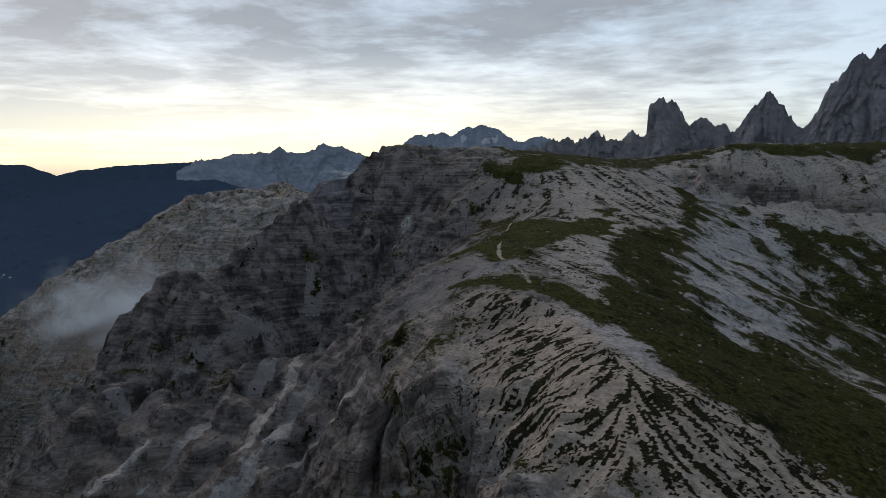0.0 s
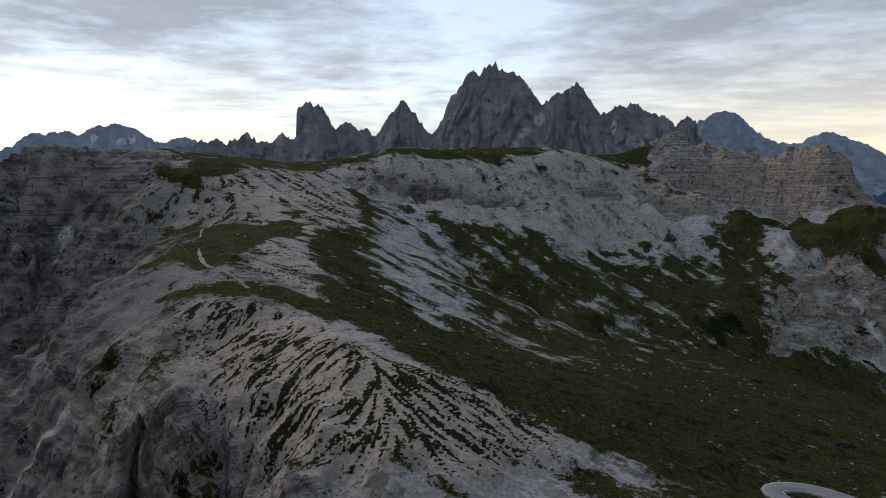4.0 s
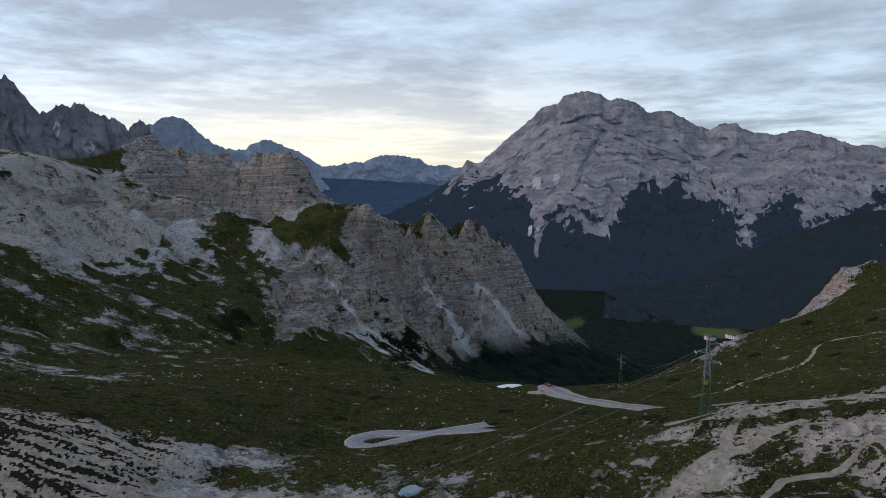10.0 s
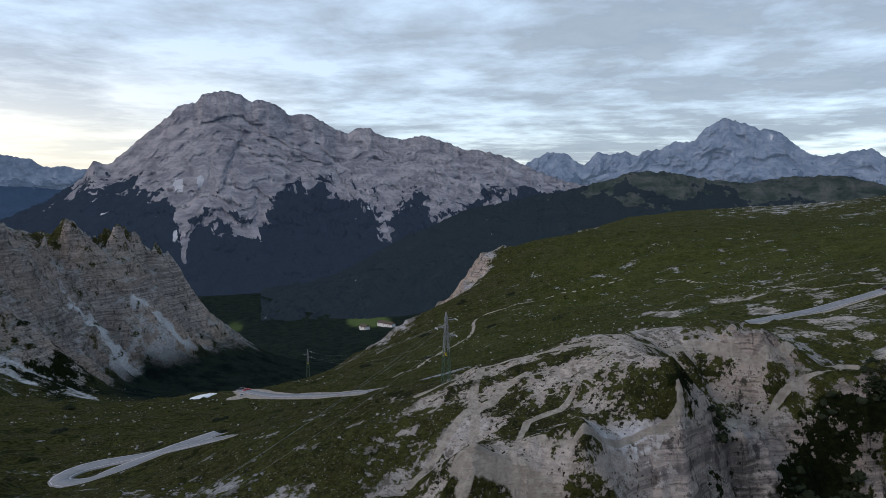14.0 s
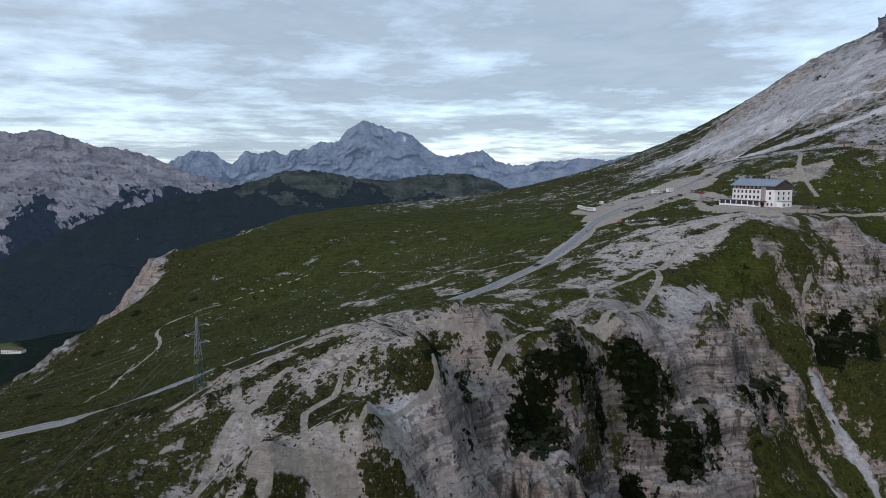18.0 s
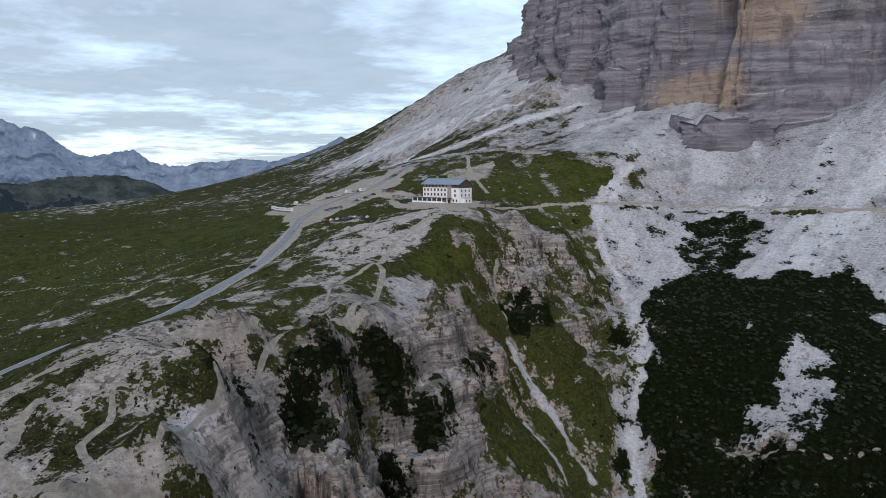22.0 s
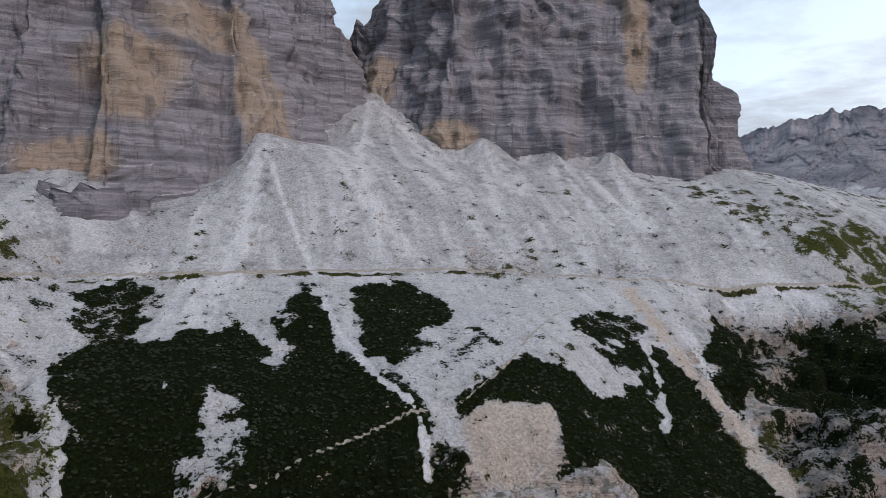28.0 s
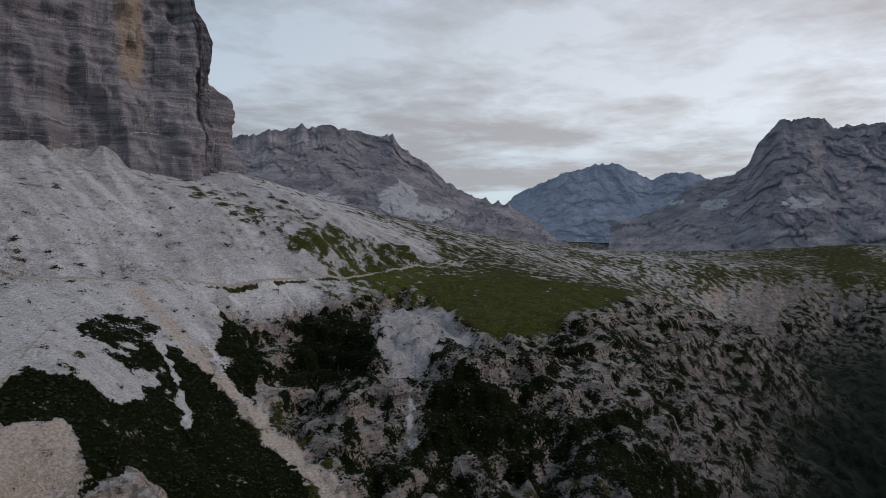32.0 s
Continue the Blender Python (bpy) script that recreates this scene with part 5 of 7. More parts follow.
def mountain(name, label, material, radius, depth, base, crest_pts, low=-150, snow=(), rib=1.0, seed=1, kind="structure", trees=None, grain=(430, 620)):
    """crest_pts: (azimuth in degrees, height) along the skyline, at that distance."""
    cp = np.array(crest_pts, float)
    n = int(max(60, (cp[-1, 0] - cp[0, 0]) * 10))
    az = np.linspace(cp[0, 0], cp[-1, 0], n)
    top = np.interp(az, cp[:, 0], cp[:, 1])
    u = az * radius * math.pi / 180
    relief = np.interp(az, [cp[0, 0], cp[0, 0] + 1.5, cp[-1, 0] - 1.5, cp[-1, 0]], [0.4, 1, 1, 0.4])
    teeth = (fbm(u / (34 if grain[0] > 200 else 22), u * 0 + seed, 4, seed, 0.62, True) - 0.68) * 26 * rib * relief
    rows = 100
    v = np.linspace(0, 1, rows)[:, None]
    U = u[None, :]
    drop = v**0.75 * 0.7 + v * 0.3
    k = np.ones(2 * (n // 40) + 1) / (2 * (n // 40) + 1)
    calm = np.convolve(np.pad(top, n // 40, "edge"), k, "valid")
    keen = sstep(0.22, 0.0, v)
    z = (top + teeth)[None, :] * keen + calm[None, :] * (1 - keen)
    z = z + (base - z) * drop
    go = depth * v
    slant = (fbm(U / 420, v * 2, 2, seed + 7) - 0.5) * 6
    long = 1.25 * depth
    sway = (fbm(U / 260, v * long / 260, 4, seed + 13) - 0.5) * 1.6
    ribs = 1.5 * fbm(U / grain[0] + sway + slant * 0.5 * v, v * long / grain[1] + seed + sway, 7, seed + 3, 0.62, True) - 0.9
    fine = fbm(U / 62 + sway * 2, v * long / 95 + seed - sway, 5, seed + 5, 0.62, True) - 0.62
    env = np.sin(np.pi * np.clip(v * 1.05 + 0.02, 0, 1))**0.6
    tall = np.clip((top.mean() - base) / 600, 0.3, 1.2) * min(1.0, grain[0] / 160)
    go = go - (ribs * 400 * tall + fine * 60) * rib * env
    z = z + (ribs * 170 * tall + fine * 36) * rib * env
    ang = np.radians(az)[None, :] + 0 * v
    r = radius - go
    P = np.stack([-30 + r * np.sin(ang), -30 + r * np.cos(ang), z], -1)
    low = low if trees is None else np.interp(az, [a for a, b in trees], [b for a, b in trees])[None, :]
    lowness = sstep(low + 60, low - 60, z + (fbm(U / 380 + slant * 0.7 * v, v * 3, 5, seed + 11, 0.55) - 0.5) * (620 if trees is None else 190) * min(rib, 1) + ribs * 120 + (fbm(U / 55 + sway, v * long / 55, 5, seed + 17, 0.65) - 0.5) * 330 * min(rib, 1)) + 0 * z
    white = np.zeros_like(z)
    for a, h, wa, wh in snow:
        white = np.maximum(white, sstep(1.3, 0.5, np.hypot((np.degrees(ang) - a - (z - h) * 0.002) / wa, (z - h) / wh)))
    back = P[:1].copy()
    back[..., :2] += (back[..., :2] + 30) * 0.10
    back[..., 2] = base
    P = np.concatenate([back, P], 0)
    pad = lambda q: np.concatenate([q[:1], q], 0)
    me = grid_mesh(name, P, False, {"low": pad(lowness), "snow": pad(white)})
    me.materials.append(material)
    return tagged(new(name, me), label, "mountain", kind=kind)


# distance haze is painted in: bluish tints on the farthest, faint emission on all
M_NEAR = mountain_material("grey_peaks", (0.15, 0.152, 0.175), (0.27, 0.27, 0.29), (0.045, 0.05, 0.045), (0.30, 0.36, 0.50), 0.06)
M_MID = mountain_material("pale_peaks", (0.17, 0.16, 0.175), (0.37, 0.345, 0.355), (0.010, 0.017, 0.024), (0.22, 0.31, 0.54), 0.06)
M_FAR = mountain_material("hazed_blue_peaks", (0.10, 0.13, 0.19), (0.22, 0.25, 0.31), (0.06, 0.09, 0.14), (0.27, 0.38, 0.56), 0.19)
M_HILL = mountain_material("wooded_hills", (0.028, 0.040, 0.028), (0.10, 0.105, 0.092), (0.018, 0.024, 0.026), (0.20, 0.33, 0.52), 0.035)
M_DEEP = mountain_material("hazed_blue_hills", (0.03, 0.05, 0.09), (0.05, 0.075, 0.12), (0.03, 0.05, 0.09), (0.16, 0.28, 0.50), 0.09)

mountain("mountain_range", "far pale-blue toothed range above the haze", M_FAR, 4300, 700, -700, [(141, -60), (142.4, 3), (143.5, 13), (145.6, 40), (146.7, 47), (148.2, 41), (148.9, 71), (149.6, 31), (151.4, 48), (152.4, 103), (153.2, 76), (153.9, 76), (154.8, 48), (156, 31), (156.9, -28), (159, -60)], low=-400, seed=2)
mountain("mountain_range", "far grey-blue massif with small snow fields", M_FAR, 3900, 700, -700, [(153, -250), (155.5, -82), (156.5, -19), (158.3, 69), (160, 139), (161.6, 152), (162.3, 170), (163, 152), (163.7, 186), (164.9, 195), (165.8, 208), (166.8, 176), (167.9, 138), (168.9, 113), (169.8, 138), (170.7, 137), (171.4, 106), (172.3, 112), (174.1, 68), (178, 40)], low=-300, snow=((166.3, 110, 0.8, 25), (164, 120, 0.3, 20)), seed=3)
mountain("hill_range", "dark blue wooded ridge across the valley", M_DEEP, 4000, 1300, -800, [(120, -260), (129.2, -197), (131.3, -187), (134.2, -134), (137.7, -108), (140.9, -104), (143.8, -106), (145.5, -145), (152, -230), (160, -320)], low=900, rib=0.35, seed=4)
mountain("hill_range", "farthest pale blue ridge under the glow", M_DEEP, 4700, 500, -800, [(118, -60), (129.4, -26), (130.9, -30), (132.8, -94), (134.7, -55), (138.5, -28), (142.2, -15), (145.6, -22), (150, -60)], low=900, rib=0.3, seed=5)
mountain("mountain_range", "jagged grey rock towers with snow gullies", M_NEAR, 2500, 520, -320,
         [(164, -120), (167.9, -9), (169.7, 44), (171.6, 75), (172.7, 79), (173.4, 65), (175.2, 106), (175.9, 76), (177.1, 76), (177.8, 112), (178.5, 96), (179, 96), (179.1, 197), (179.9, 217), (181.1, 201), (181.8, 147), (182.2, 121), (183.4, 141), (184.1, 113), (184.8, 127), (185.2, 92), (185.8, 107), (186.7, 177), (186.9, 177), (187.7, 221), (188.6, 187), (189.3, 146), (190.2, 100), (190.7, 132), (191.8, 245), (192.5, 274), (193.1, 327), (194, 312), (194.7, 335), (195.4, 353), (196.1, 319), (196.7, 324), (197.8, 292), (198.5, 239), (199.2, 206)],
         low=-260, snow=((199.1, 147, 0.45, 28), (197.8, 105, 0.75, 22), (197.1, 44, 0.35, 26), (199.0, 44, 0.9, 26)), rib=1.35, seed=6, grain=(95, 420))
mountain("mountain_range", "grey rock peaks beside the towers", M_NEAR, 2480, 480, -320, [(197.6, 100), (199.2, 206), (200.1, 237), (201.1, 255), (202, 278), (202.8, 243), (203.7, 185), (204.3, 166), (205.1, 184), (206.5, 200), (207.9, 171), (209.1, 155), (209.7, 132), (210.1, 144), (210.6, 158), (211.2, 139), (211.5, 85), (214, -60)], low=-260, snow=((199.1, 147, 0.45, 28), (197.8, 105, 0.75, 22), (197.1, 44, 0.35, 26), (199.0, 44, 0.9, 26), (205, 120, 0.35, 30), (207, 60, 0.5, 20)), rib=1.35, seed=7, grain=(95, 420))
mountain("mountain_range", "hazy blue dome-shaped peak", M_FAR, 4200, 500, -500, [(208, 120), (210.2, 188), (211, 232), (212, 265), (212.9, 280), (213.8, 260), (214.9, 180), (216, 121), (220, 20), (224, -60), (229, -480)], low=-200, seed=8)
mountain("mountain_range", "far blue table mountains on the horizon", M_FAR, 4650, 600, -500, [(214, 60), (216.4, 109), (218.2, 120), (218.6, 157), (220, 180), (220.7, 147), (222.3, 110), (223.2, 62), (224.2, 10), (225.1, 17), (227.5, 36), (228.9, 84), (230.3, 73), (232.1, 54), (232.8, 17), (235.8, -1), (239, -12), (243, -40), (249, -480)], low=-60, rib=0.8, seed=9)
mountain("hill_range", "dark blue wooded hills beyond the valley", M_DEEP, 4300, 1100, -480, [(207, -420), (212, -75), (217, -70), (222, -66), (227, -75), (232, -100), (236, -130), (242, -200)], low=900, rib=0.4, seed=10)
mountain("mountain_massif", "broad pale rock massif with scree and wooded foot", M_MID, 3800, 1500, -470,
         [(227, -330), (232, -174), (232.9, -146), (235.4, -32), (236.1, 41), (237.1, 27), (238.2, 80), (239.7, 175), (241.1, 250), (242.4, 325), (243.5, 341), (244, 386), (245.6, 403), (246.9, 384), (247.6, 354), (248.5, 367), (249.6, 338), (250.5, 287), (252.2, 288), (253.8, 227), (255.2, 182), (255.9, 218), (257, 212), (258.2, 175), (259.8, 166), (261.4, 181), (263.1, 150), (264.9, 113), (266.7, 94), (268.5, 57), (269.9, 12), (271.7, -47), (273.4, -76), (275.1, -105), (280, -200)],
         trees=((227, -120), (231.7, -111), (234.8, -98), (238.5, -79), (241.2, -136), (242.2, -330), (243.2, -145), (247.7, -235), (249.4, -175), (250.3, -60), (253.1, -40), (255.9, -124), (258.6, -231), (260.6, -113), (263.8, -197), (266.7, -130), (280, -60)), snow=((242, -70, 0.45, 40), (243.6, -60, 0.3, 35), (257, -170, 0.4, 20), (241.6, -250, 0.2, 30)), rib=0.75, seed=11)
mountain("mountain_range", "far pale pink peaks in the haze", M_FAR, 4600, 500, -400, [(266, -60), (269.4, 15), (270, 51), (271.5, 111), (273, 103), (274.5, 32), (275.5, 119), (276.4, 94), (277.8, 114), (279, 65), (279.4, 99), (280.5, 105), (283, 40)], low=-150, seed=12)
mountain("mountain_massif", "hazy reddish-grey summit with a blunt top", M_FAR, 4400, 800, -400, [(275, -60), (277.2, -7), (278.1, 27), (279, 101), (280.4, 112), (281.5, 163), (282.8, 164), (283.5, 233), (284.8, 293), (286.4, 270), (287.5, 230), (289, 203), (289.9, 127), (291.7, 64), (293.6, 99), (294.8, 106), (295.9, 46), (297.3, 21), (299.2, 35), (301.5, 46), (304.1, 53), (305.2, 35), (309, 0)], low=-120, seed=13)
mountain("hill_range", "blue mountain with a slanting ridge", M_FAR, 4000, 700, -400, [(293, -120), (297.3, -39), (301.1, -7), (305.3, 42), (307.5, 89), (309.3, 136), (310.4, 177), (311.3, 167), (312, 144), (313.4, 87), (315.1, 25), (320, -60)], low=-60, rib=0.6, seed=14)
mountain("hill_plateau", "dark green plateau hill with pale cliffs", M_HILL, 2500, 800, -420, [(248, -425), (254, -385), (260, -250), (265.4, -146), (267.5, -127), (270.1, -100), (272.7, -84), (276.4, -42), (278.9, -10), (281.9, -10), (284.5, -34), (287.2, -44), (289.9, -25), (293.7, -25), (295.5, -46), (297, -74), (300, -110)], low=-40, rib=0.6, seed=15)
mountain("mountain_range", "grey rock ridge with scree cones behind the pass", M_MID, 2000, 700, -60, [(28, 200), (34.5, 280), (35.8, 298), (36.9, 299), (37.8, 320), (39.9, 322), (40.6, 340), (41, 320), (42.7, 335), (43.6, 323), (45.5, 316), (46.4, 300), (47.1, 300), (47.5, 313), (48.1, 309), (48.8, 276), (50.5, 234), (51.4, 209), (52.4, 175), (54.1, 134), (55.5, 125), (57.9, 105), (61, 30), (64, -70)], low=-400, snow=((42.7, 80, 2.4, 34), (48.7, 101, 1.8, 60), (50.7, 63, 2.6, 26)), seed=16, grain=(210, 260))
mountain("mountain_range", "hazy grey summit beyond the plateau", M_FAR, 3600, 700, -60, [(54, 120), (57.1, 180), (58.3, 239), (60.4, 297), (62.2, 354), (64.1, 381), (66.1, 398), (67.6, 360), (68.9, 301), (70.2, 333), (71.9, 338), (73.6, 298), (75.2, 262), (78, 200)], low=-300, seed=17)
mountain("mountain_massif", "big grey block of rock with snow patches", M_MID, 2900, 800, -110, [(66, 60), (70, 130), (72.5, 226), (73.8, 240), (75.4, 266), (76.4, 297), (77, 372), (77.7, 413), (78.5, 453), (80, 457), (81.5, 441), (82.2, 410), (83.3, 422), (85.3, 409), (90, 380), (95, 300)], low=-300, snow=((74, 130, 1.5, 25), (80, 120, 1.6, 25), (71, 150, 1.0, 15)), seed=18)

# ---- the two rock towers above the path ----


def tower(name, label, foot_pts, tops, height, lean, warm, seed):
    f = smooth_line(foot_pts, 3.0)
    n = len(f)
    s = np.r_[0, np.cumsum(np.hypot(*np.diff(f[:, :2], axis=0).T))]
    along = s / s[-1]
    tangent = np.gradient(f[:, :2], axis=0)
    tangent /= np.hypot(*tangent.T)[:, None]
    inward = np.stack([-tangent[:, 1], tangent[:, 0]], 1)
    k = np.ones(15) / 15
    inward = np.stack([np.convolve(np.pad(inward[:, i], 7, "edge"), k, "valid") for i in (0, 1)], 1)
    inward /= np.hypot(*inward.T)[:, None]
    ztop = np.minimum(np.interp(along, [a for a, b in tops], [b for a, b in tops]), height)
    rows = 250
    v = np.linspace(0, 1, rows)[:, None]
    z0 = f[None, :, 2] - 45
    ztop = np.maximum(ztop + (fbm(s / 16, s * 0, 4, seed + 9, 0.6, True) - 0.6) * 16, f[:, 2] - 10)
    z = z0 + (ztop[None, :] - z0) * v
    S = s[None, :] + 0 * z
    butt = fbm(S / 75, z / 420 + seed, 4, seed, 0.5, True) - 0.6
    crack = fbm(S / 30 + (fbm(S / 45, z / 45, 3, seed + 1) - 0.5) * 2.6, z / 95, 5, seed + 2, 0.58, True) - 0.62
    bed = (z + (fbm(S / 90, z / 120, 3, seed + 4) - 0.5) * 46) / 21.0
    ledge = sstep(0.0, 0.18, bed - np.floor(bed)) * 2.2 + np.floor(bed) * 2.2
    bed2 = (z + (fbm(S / 40, z / 50, 3, seed + 5) - 0.5) * 16) / 5.6
    ledge2 = (np.floor(bed2) + sstep(0, 0.3, bed2 - np.floor(bed2))) * 0.55 * (0.3 + 1.4 * fbm(S / 30, z / 30, 2, seed + 15))
    back = (z - f[None, :, 2]) * lean + ledge + ledge2 - (z * (2.2 / 21 + 0.55 / 5.6)) - butt * 62 - crack * 24 - (fbm(S / 9, z / 14, 4, seed + 6) - 0.5) * 4
    P = np.stack([f[None, :, 0] + inward[None, :, 0] * back, f[None, :, 1] + inward[None, :, 1] * back, z], -1)
    behind = P[-1:].copy()
    behind[..., 0] += inward[None, :, 0] * 120
    behind[..., 1] += inward[None, :, 1] * 120
    behind[..., 2] -= 30
    P = np.concatenate([P, behind], 0)
    w = np.zeros_like(z)
    for a, h, wa, wh in warm:
        w = np.maximum(w, sstep(1.3, 0.4, np.hypot((along[None, :] - a) / wa, (z - h) / wh)))
    shelf = sstep(0.10, 0.0, bed - np.floor(bed)) * sstep(0.45, 0.6, fbm(S / 45, z / 17, 3, seed + 8))
    pad = lambda q: np.concatenate([q, q[-1:]], 0)
    me = grid_mesh(name, P, False, {"warm": pad(w), "ledge": pad(shelf)})
    me.materials.append(CLIFF)
    return tagged(new(name, me), label, "rock tower", kind="structure")


tower("rock_tower", "huge grey and ochre dolomite wall with ledges",
      [(-640, 840, 165), (-604, 781, 165), (-560, 745, 145), (-500, 690, 125), (-424, 612, 94), (-340, 578, 60), (-294, 558, 50), (-240, 566, 48), (-217, 556, 44), (-170, 588, 42), (-126, 622, 60), (-92, 634, 102), (-50, 684, 104), (-18, 735, 112), (16, 800, 170), (36, 850, 200)],
      [(0, 150), (0.06, 178), (0.12, 225), (0.17, 248), (0.24, 275), (0.29, 330), (0.36, 460), (0.84, 460), (0.92, 330), (0.97, 250), (1.0, 215)], 460, 0.30,
      ((0.62, 150, 0.10, 50), (0.75, 150, 0.05, 80), (0.55, 70, 0.07, 30), (0.70, 215, 0.07, 40)), 21)
tower("rock_tower", "massive banded grey dolomite tower with a steep edge",
      [(28, 880, 215), (36, 820, 190), (70, 765, 146), (109, 710, 110), (170, 705, 112), (240, 696, 104), (310, 682, 88), (345, 668, 82), (385, 655, 78), (440, 650, 80), (480, 690, 95), (500, 760, 120)],
      [(0, 215), (0.03, 260), (0.06, 330), (0.10, 460), (0.758, 460), (0.765, 300), (0.795, 228), (0.845, 190), (0.875, 150), (0.91, 110), (0.95, 100), (1, 120)], 460, 0.22,
      ((0.64, 250, 0.03, 90), (0.12, 180, 0.04, 60), (0.3, 120, 0.08, 25)), 31)
tower("rock_step", "low bedded grey rock step under the big wall",
      [(-262, 575, 45), (-246, 545, 40), (-228, 516, 26), (-206, 500, 17), (-173, 508, 15), (-160, 545, 30), (-152, 590, 45)],
      [(0, 52), (0.15, 46), (0.3, 36), (0.45, 40), (0.6, 34), (0.8, 46), (1, 56)], 70, 0.25, (), 51)
tower("rock_pinnacle", "slender dark rock needle in the gap", [(0, 885, 190), (10, 862, 190), (24, 850, 190), (40, 858, 190), (44, 880, 190)], [(0, 230), (0.3, 262), (0.5, 290), (0.7, 262), (1, 230)], 300, 0.15, (), 41)


def rock_spire(name, label, x, y, top, base, radius, sharp=1.0, seed=1, squash=1.0, turn=0.0):
    """A free-standing tooth of bedded rock."""
    rows, cols = 60, 72
    v, a = np.meshgrid(np.linspace(0, 1, rows), np.linspace(0, 2 * math.pi, cols, endpoint=False), indexing="ij")
    z = base + (top - base) * v
    ca, sa = np.cos(a), np.sin(a)
    lump = fbm(ca * 1.6 + 5 + seed, sa * 1.6 + v * 1.4, 4, seed, 0.55, True) - 0.6
    fine = fbm(ca * radius / 4 + seed, sa * radius / 4 + z / 6, 4, seed + 3, 0.6, True) - 0.6
    block = np.round(fbm(ca * 1.9 + seed, sa * 1.9 + 3, 3, seed + 8) * 6) / 6 - 0.5
    crown = 1 - 0.55 * (np.round(fbm(ca * 1.3 + seed * 2, sa * 1.3, 3, seed + 11, 0.6) * 5) / 5) * v
    z = base + (z - base) * crown
    bed = z / 7.5 + (fbm(ca * 2, sa * 2 + 9, 2, seed + 5)) * 0.8
    shelf = np.floor(bed) + sstep(0.55, 0.95, bed - np.floor(bed)) - bed
    q = np.clip(v - shelf * 0.05, 0, 1)
    r = radius * (1.25 - 0.62 * q**sharp) * sstep(1.0, 0.93, v)**0.5 * (1 + 0.55 * lump + 0.5 * block) + fine * 0.16 * radius + shelf * 1.6
    r = np.maximum(r, 0.05)
    c, s2 = math.cos(radians(turn)), math.sin(radians(turn))
    X, Y = r * ca, r * sa * squash
    P = np.stack([x + X * c - Y * s2, y + X * s2 + Y * c, z], -1)
    me = grid_mesh(name, P, True, {"warm": P[..., 0] * 0 + 0.25, "ledge": P[..., 0] * 0})
    me.materials.append(CLIFF)
    return tagged(new(name, me), label, "rock", group="rock teeth on the ridges")


for k, (x, y, top, base, rad, sharp, sq, tn) in enumerate(((-752, -553, -82, -185, 30, 0.8, 0.7, 30), (-735, -575, -97, -170, 20, 0.9, 0.8, 0), (-720, -590, -81, -165, 20, 0.9, 0.8, 0), (-690, -625, -54, -140, 30, 0.8, 0.7, 30), (-778, -532, -103, -200, 24, 0.9, 0.7, 20), (-826, -512, -92, -235, 39, 0.8, 0.8, 30), (-848, -480, -130, -245, 38, 0.8, 0.8, 30),
                                                           (-700, -560, -92, -140, 13, 1.2, 0.8, 0), (-664, -690, -24, -110, 46, 1.0, 0.7, 60),
                                                           (112, -480, -4, -80, 42, 0.8, 0.8, 20), (150, -450, -4, -80, 34, 1.6, 0.8, 0), (175, -400, -30, -110, 26, 1.5, 0.8, 0), (168, -335, -58, -130, 22, 1.4, 0.8, 0), (196, -290, -66, -150, 26, 1.4, 0.8, 0))):
    rad, top = (0.75 * rad, top + 8) if x < -680 and rad < 40 else (rad, top)
    rock_spire("rock_spire" if rad < 40 else "rock_outcrop", "weathered grey dolomite spire on the ridge" if rad < 40 else "broad grey dolomite outcrop on the ridge", x, y, top, base, rad, sharp, 61 + k, sq, tn)

# ---- things ----


def ground_z(x, y):
    return float(ground_shape(np.array([float(x)]), np.array([float(y)]))[0][0])


ASPHALT = plain("worn_asphalt", (0.14, 0.145, 0.16), (0.22, 0.225, 0.24), 0.3, 0.85, bump=0.02)
LINE = plain("road_paint", (0.42, 0.42, 0.41), (0.55, 0.55, 0.53), 0.7, 0.7)
STONE = plain("grey_masonry", (0.20, 0.19, 0.18), (0.34, 0.32, 0.30), 0.9, 0.9, bump=0.1)
PLASTER = plain("white_plaster", (0.62, 0.62, 0.61), (0.76, 0.76, 0.75), 0.25, 0.85)
DARK_WOOD = plain("dark_boards", (0.05, 0.038, 0.03), (0.10, 0.075, 0.055), 0.6, 0.75)
RED_WOOD = plain("red_brown_boards", (0.13, 0.055, 0.035), (0.20, 0.09, 0.06), 0.6, 0.7)
ROOF = plain("blue_grey_sheet_metal", (0.20, 0.24, 0.29), (0.28, 0.33, 0.39), 0.2, 0.45, 0.4)
PANE = plain("window_glass", (0.03, 0.04, 0.05), (0.06, 0.07, 0.08), 0.5, 0.15)
STEEL = plain("galvanised_steel", (0.20, 0.21, 0.22), (0.30, 0.31, 0.32), 1.2, 0.5, 0.6)
GREEN_STEEL = plain("green_painted_steel", (0.04, 0.075, 0.05), (0.07, 0.11, 0.075), 1.2, 0.6, 0.2)
YELLOW = plain("yellow_sign_paint", (0.60, 0.42, 0.02), (0.70, 0.50, 0.03), 2.0, 0.5)
RUBBER = plain("black_rubber", (0.015, 0.015, 0.016), (0.03, 0.03, 0.03), 3.0, 0.8)
SNOW = plain("old_snow", (0.60, 0.61, 0.63), (0.78, 0.79, 0.81), 0.2, 0.7, bump=0.2)
WATER = plain("still_water", (0.10, 0.16, 0.20), (0.14, 0.21, 0.26), 0.1, 0.08)
PINE = plain("dwarf_pine_needles", (0.004, 0.007, 0.002), (0.014, 0.020, 0.006), 0.9, 0.9, bump=0.15)
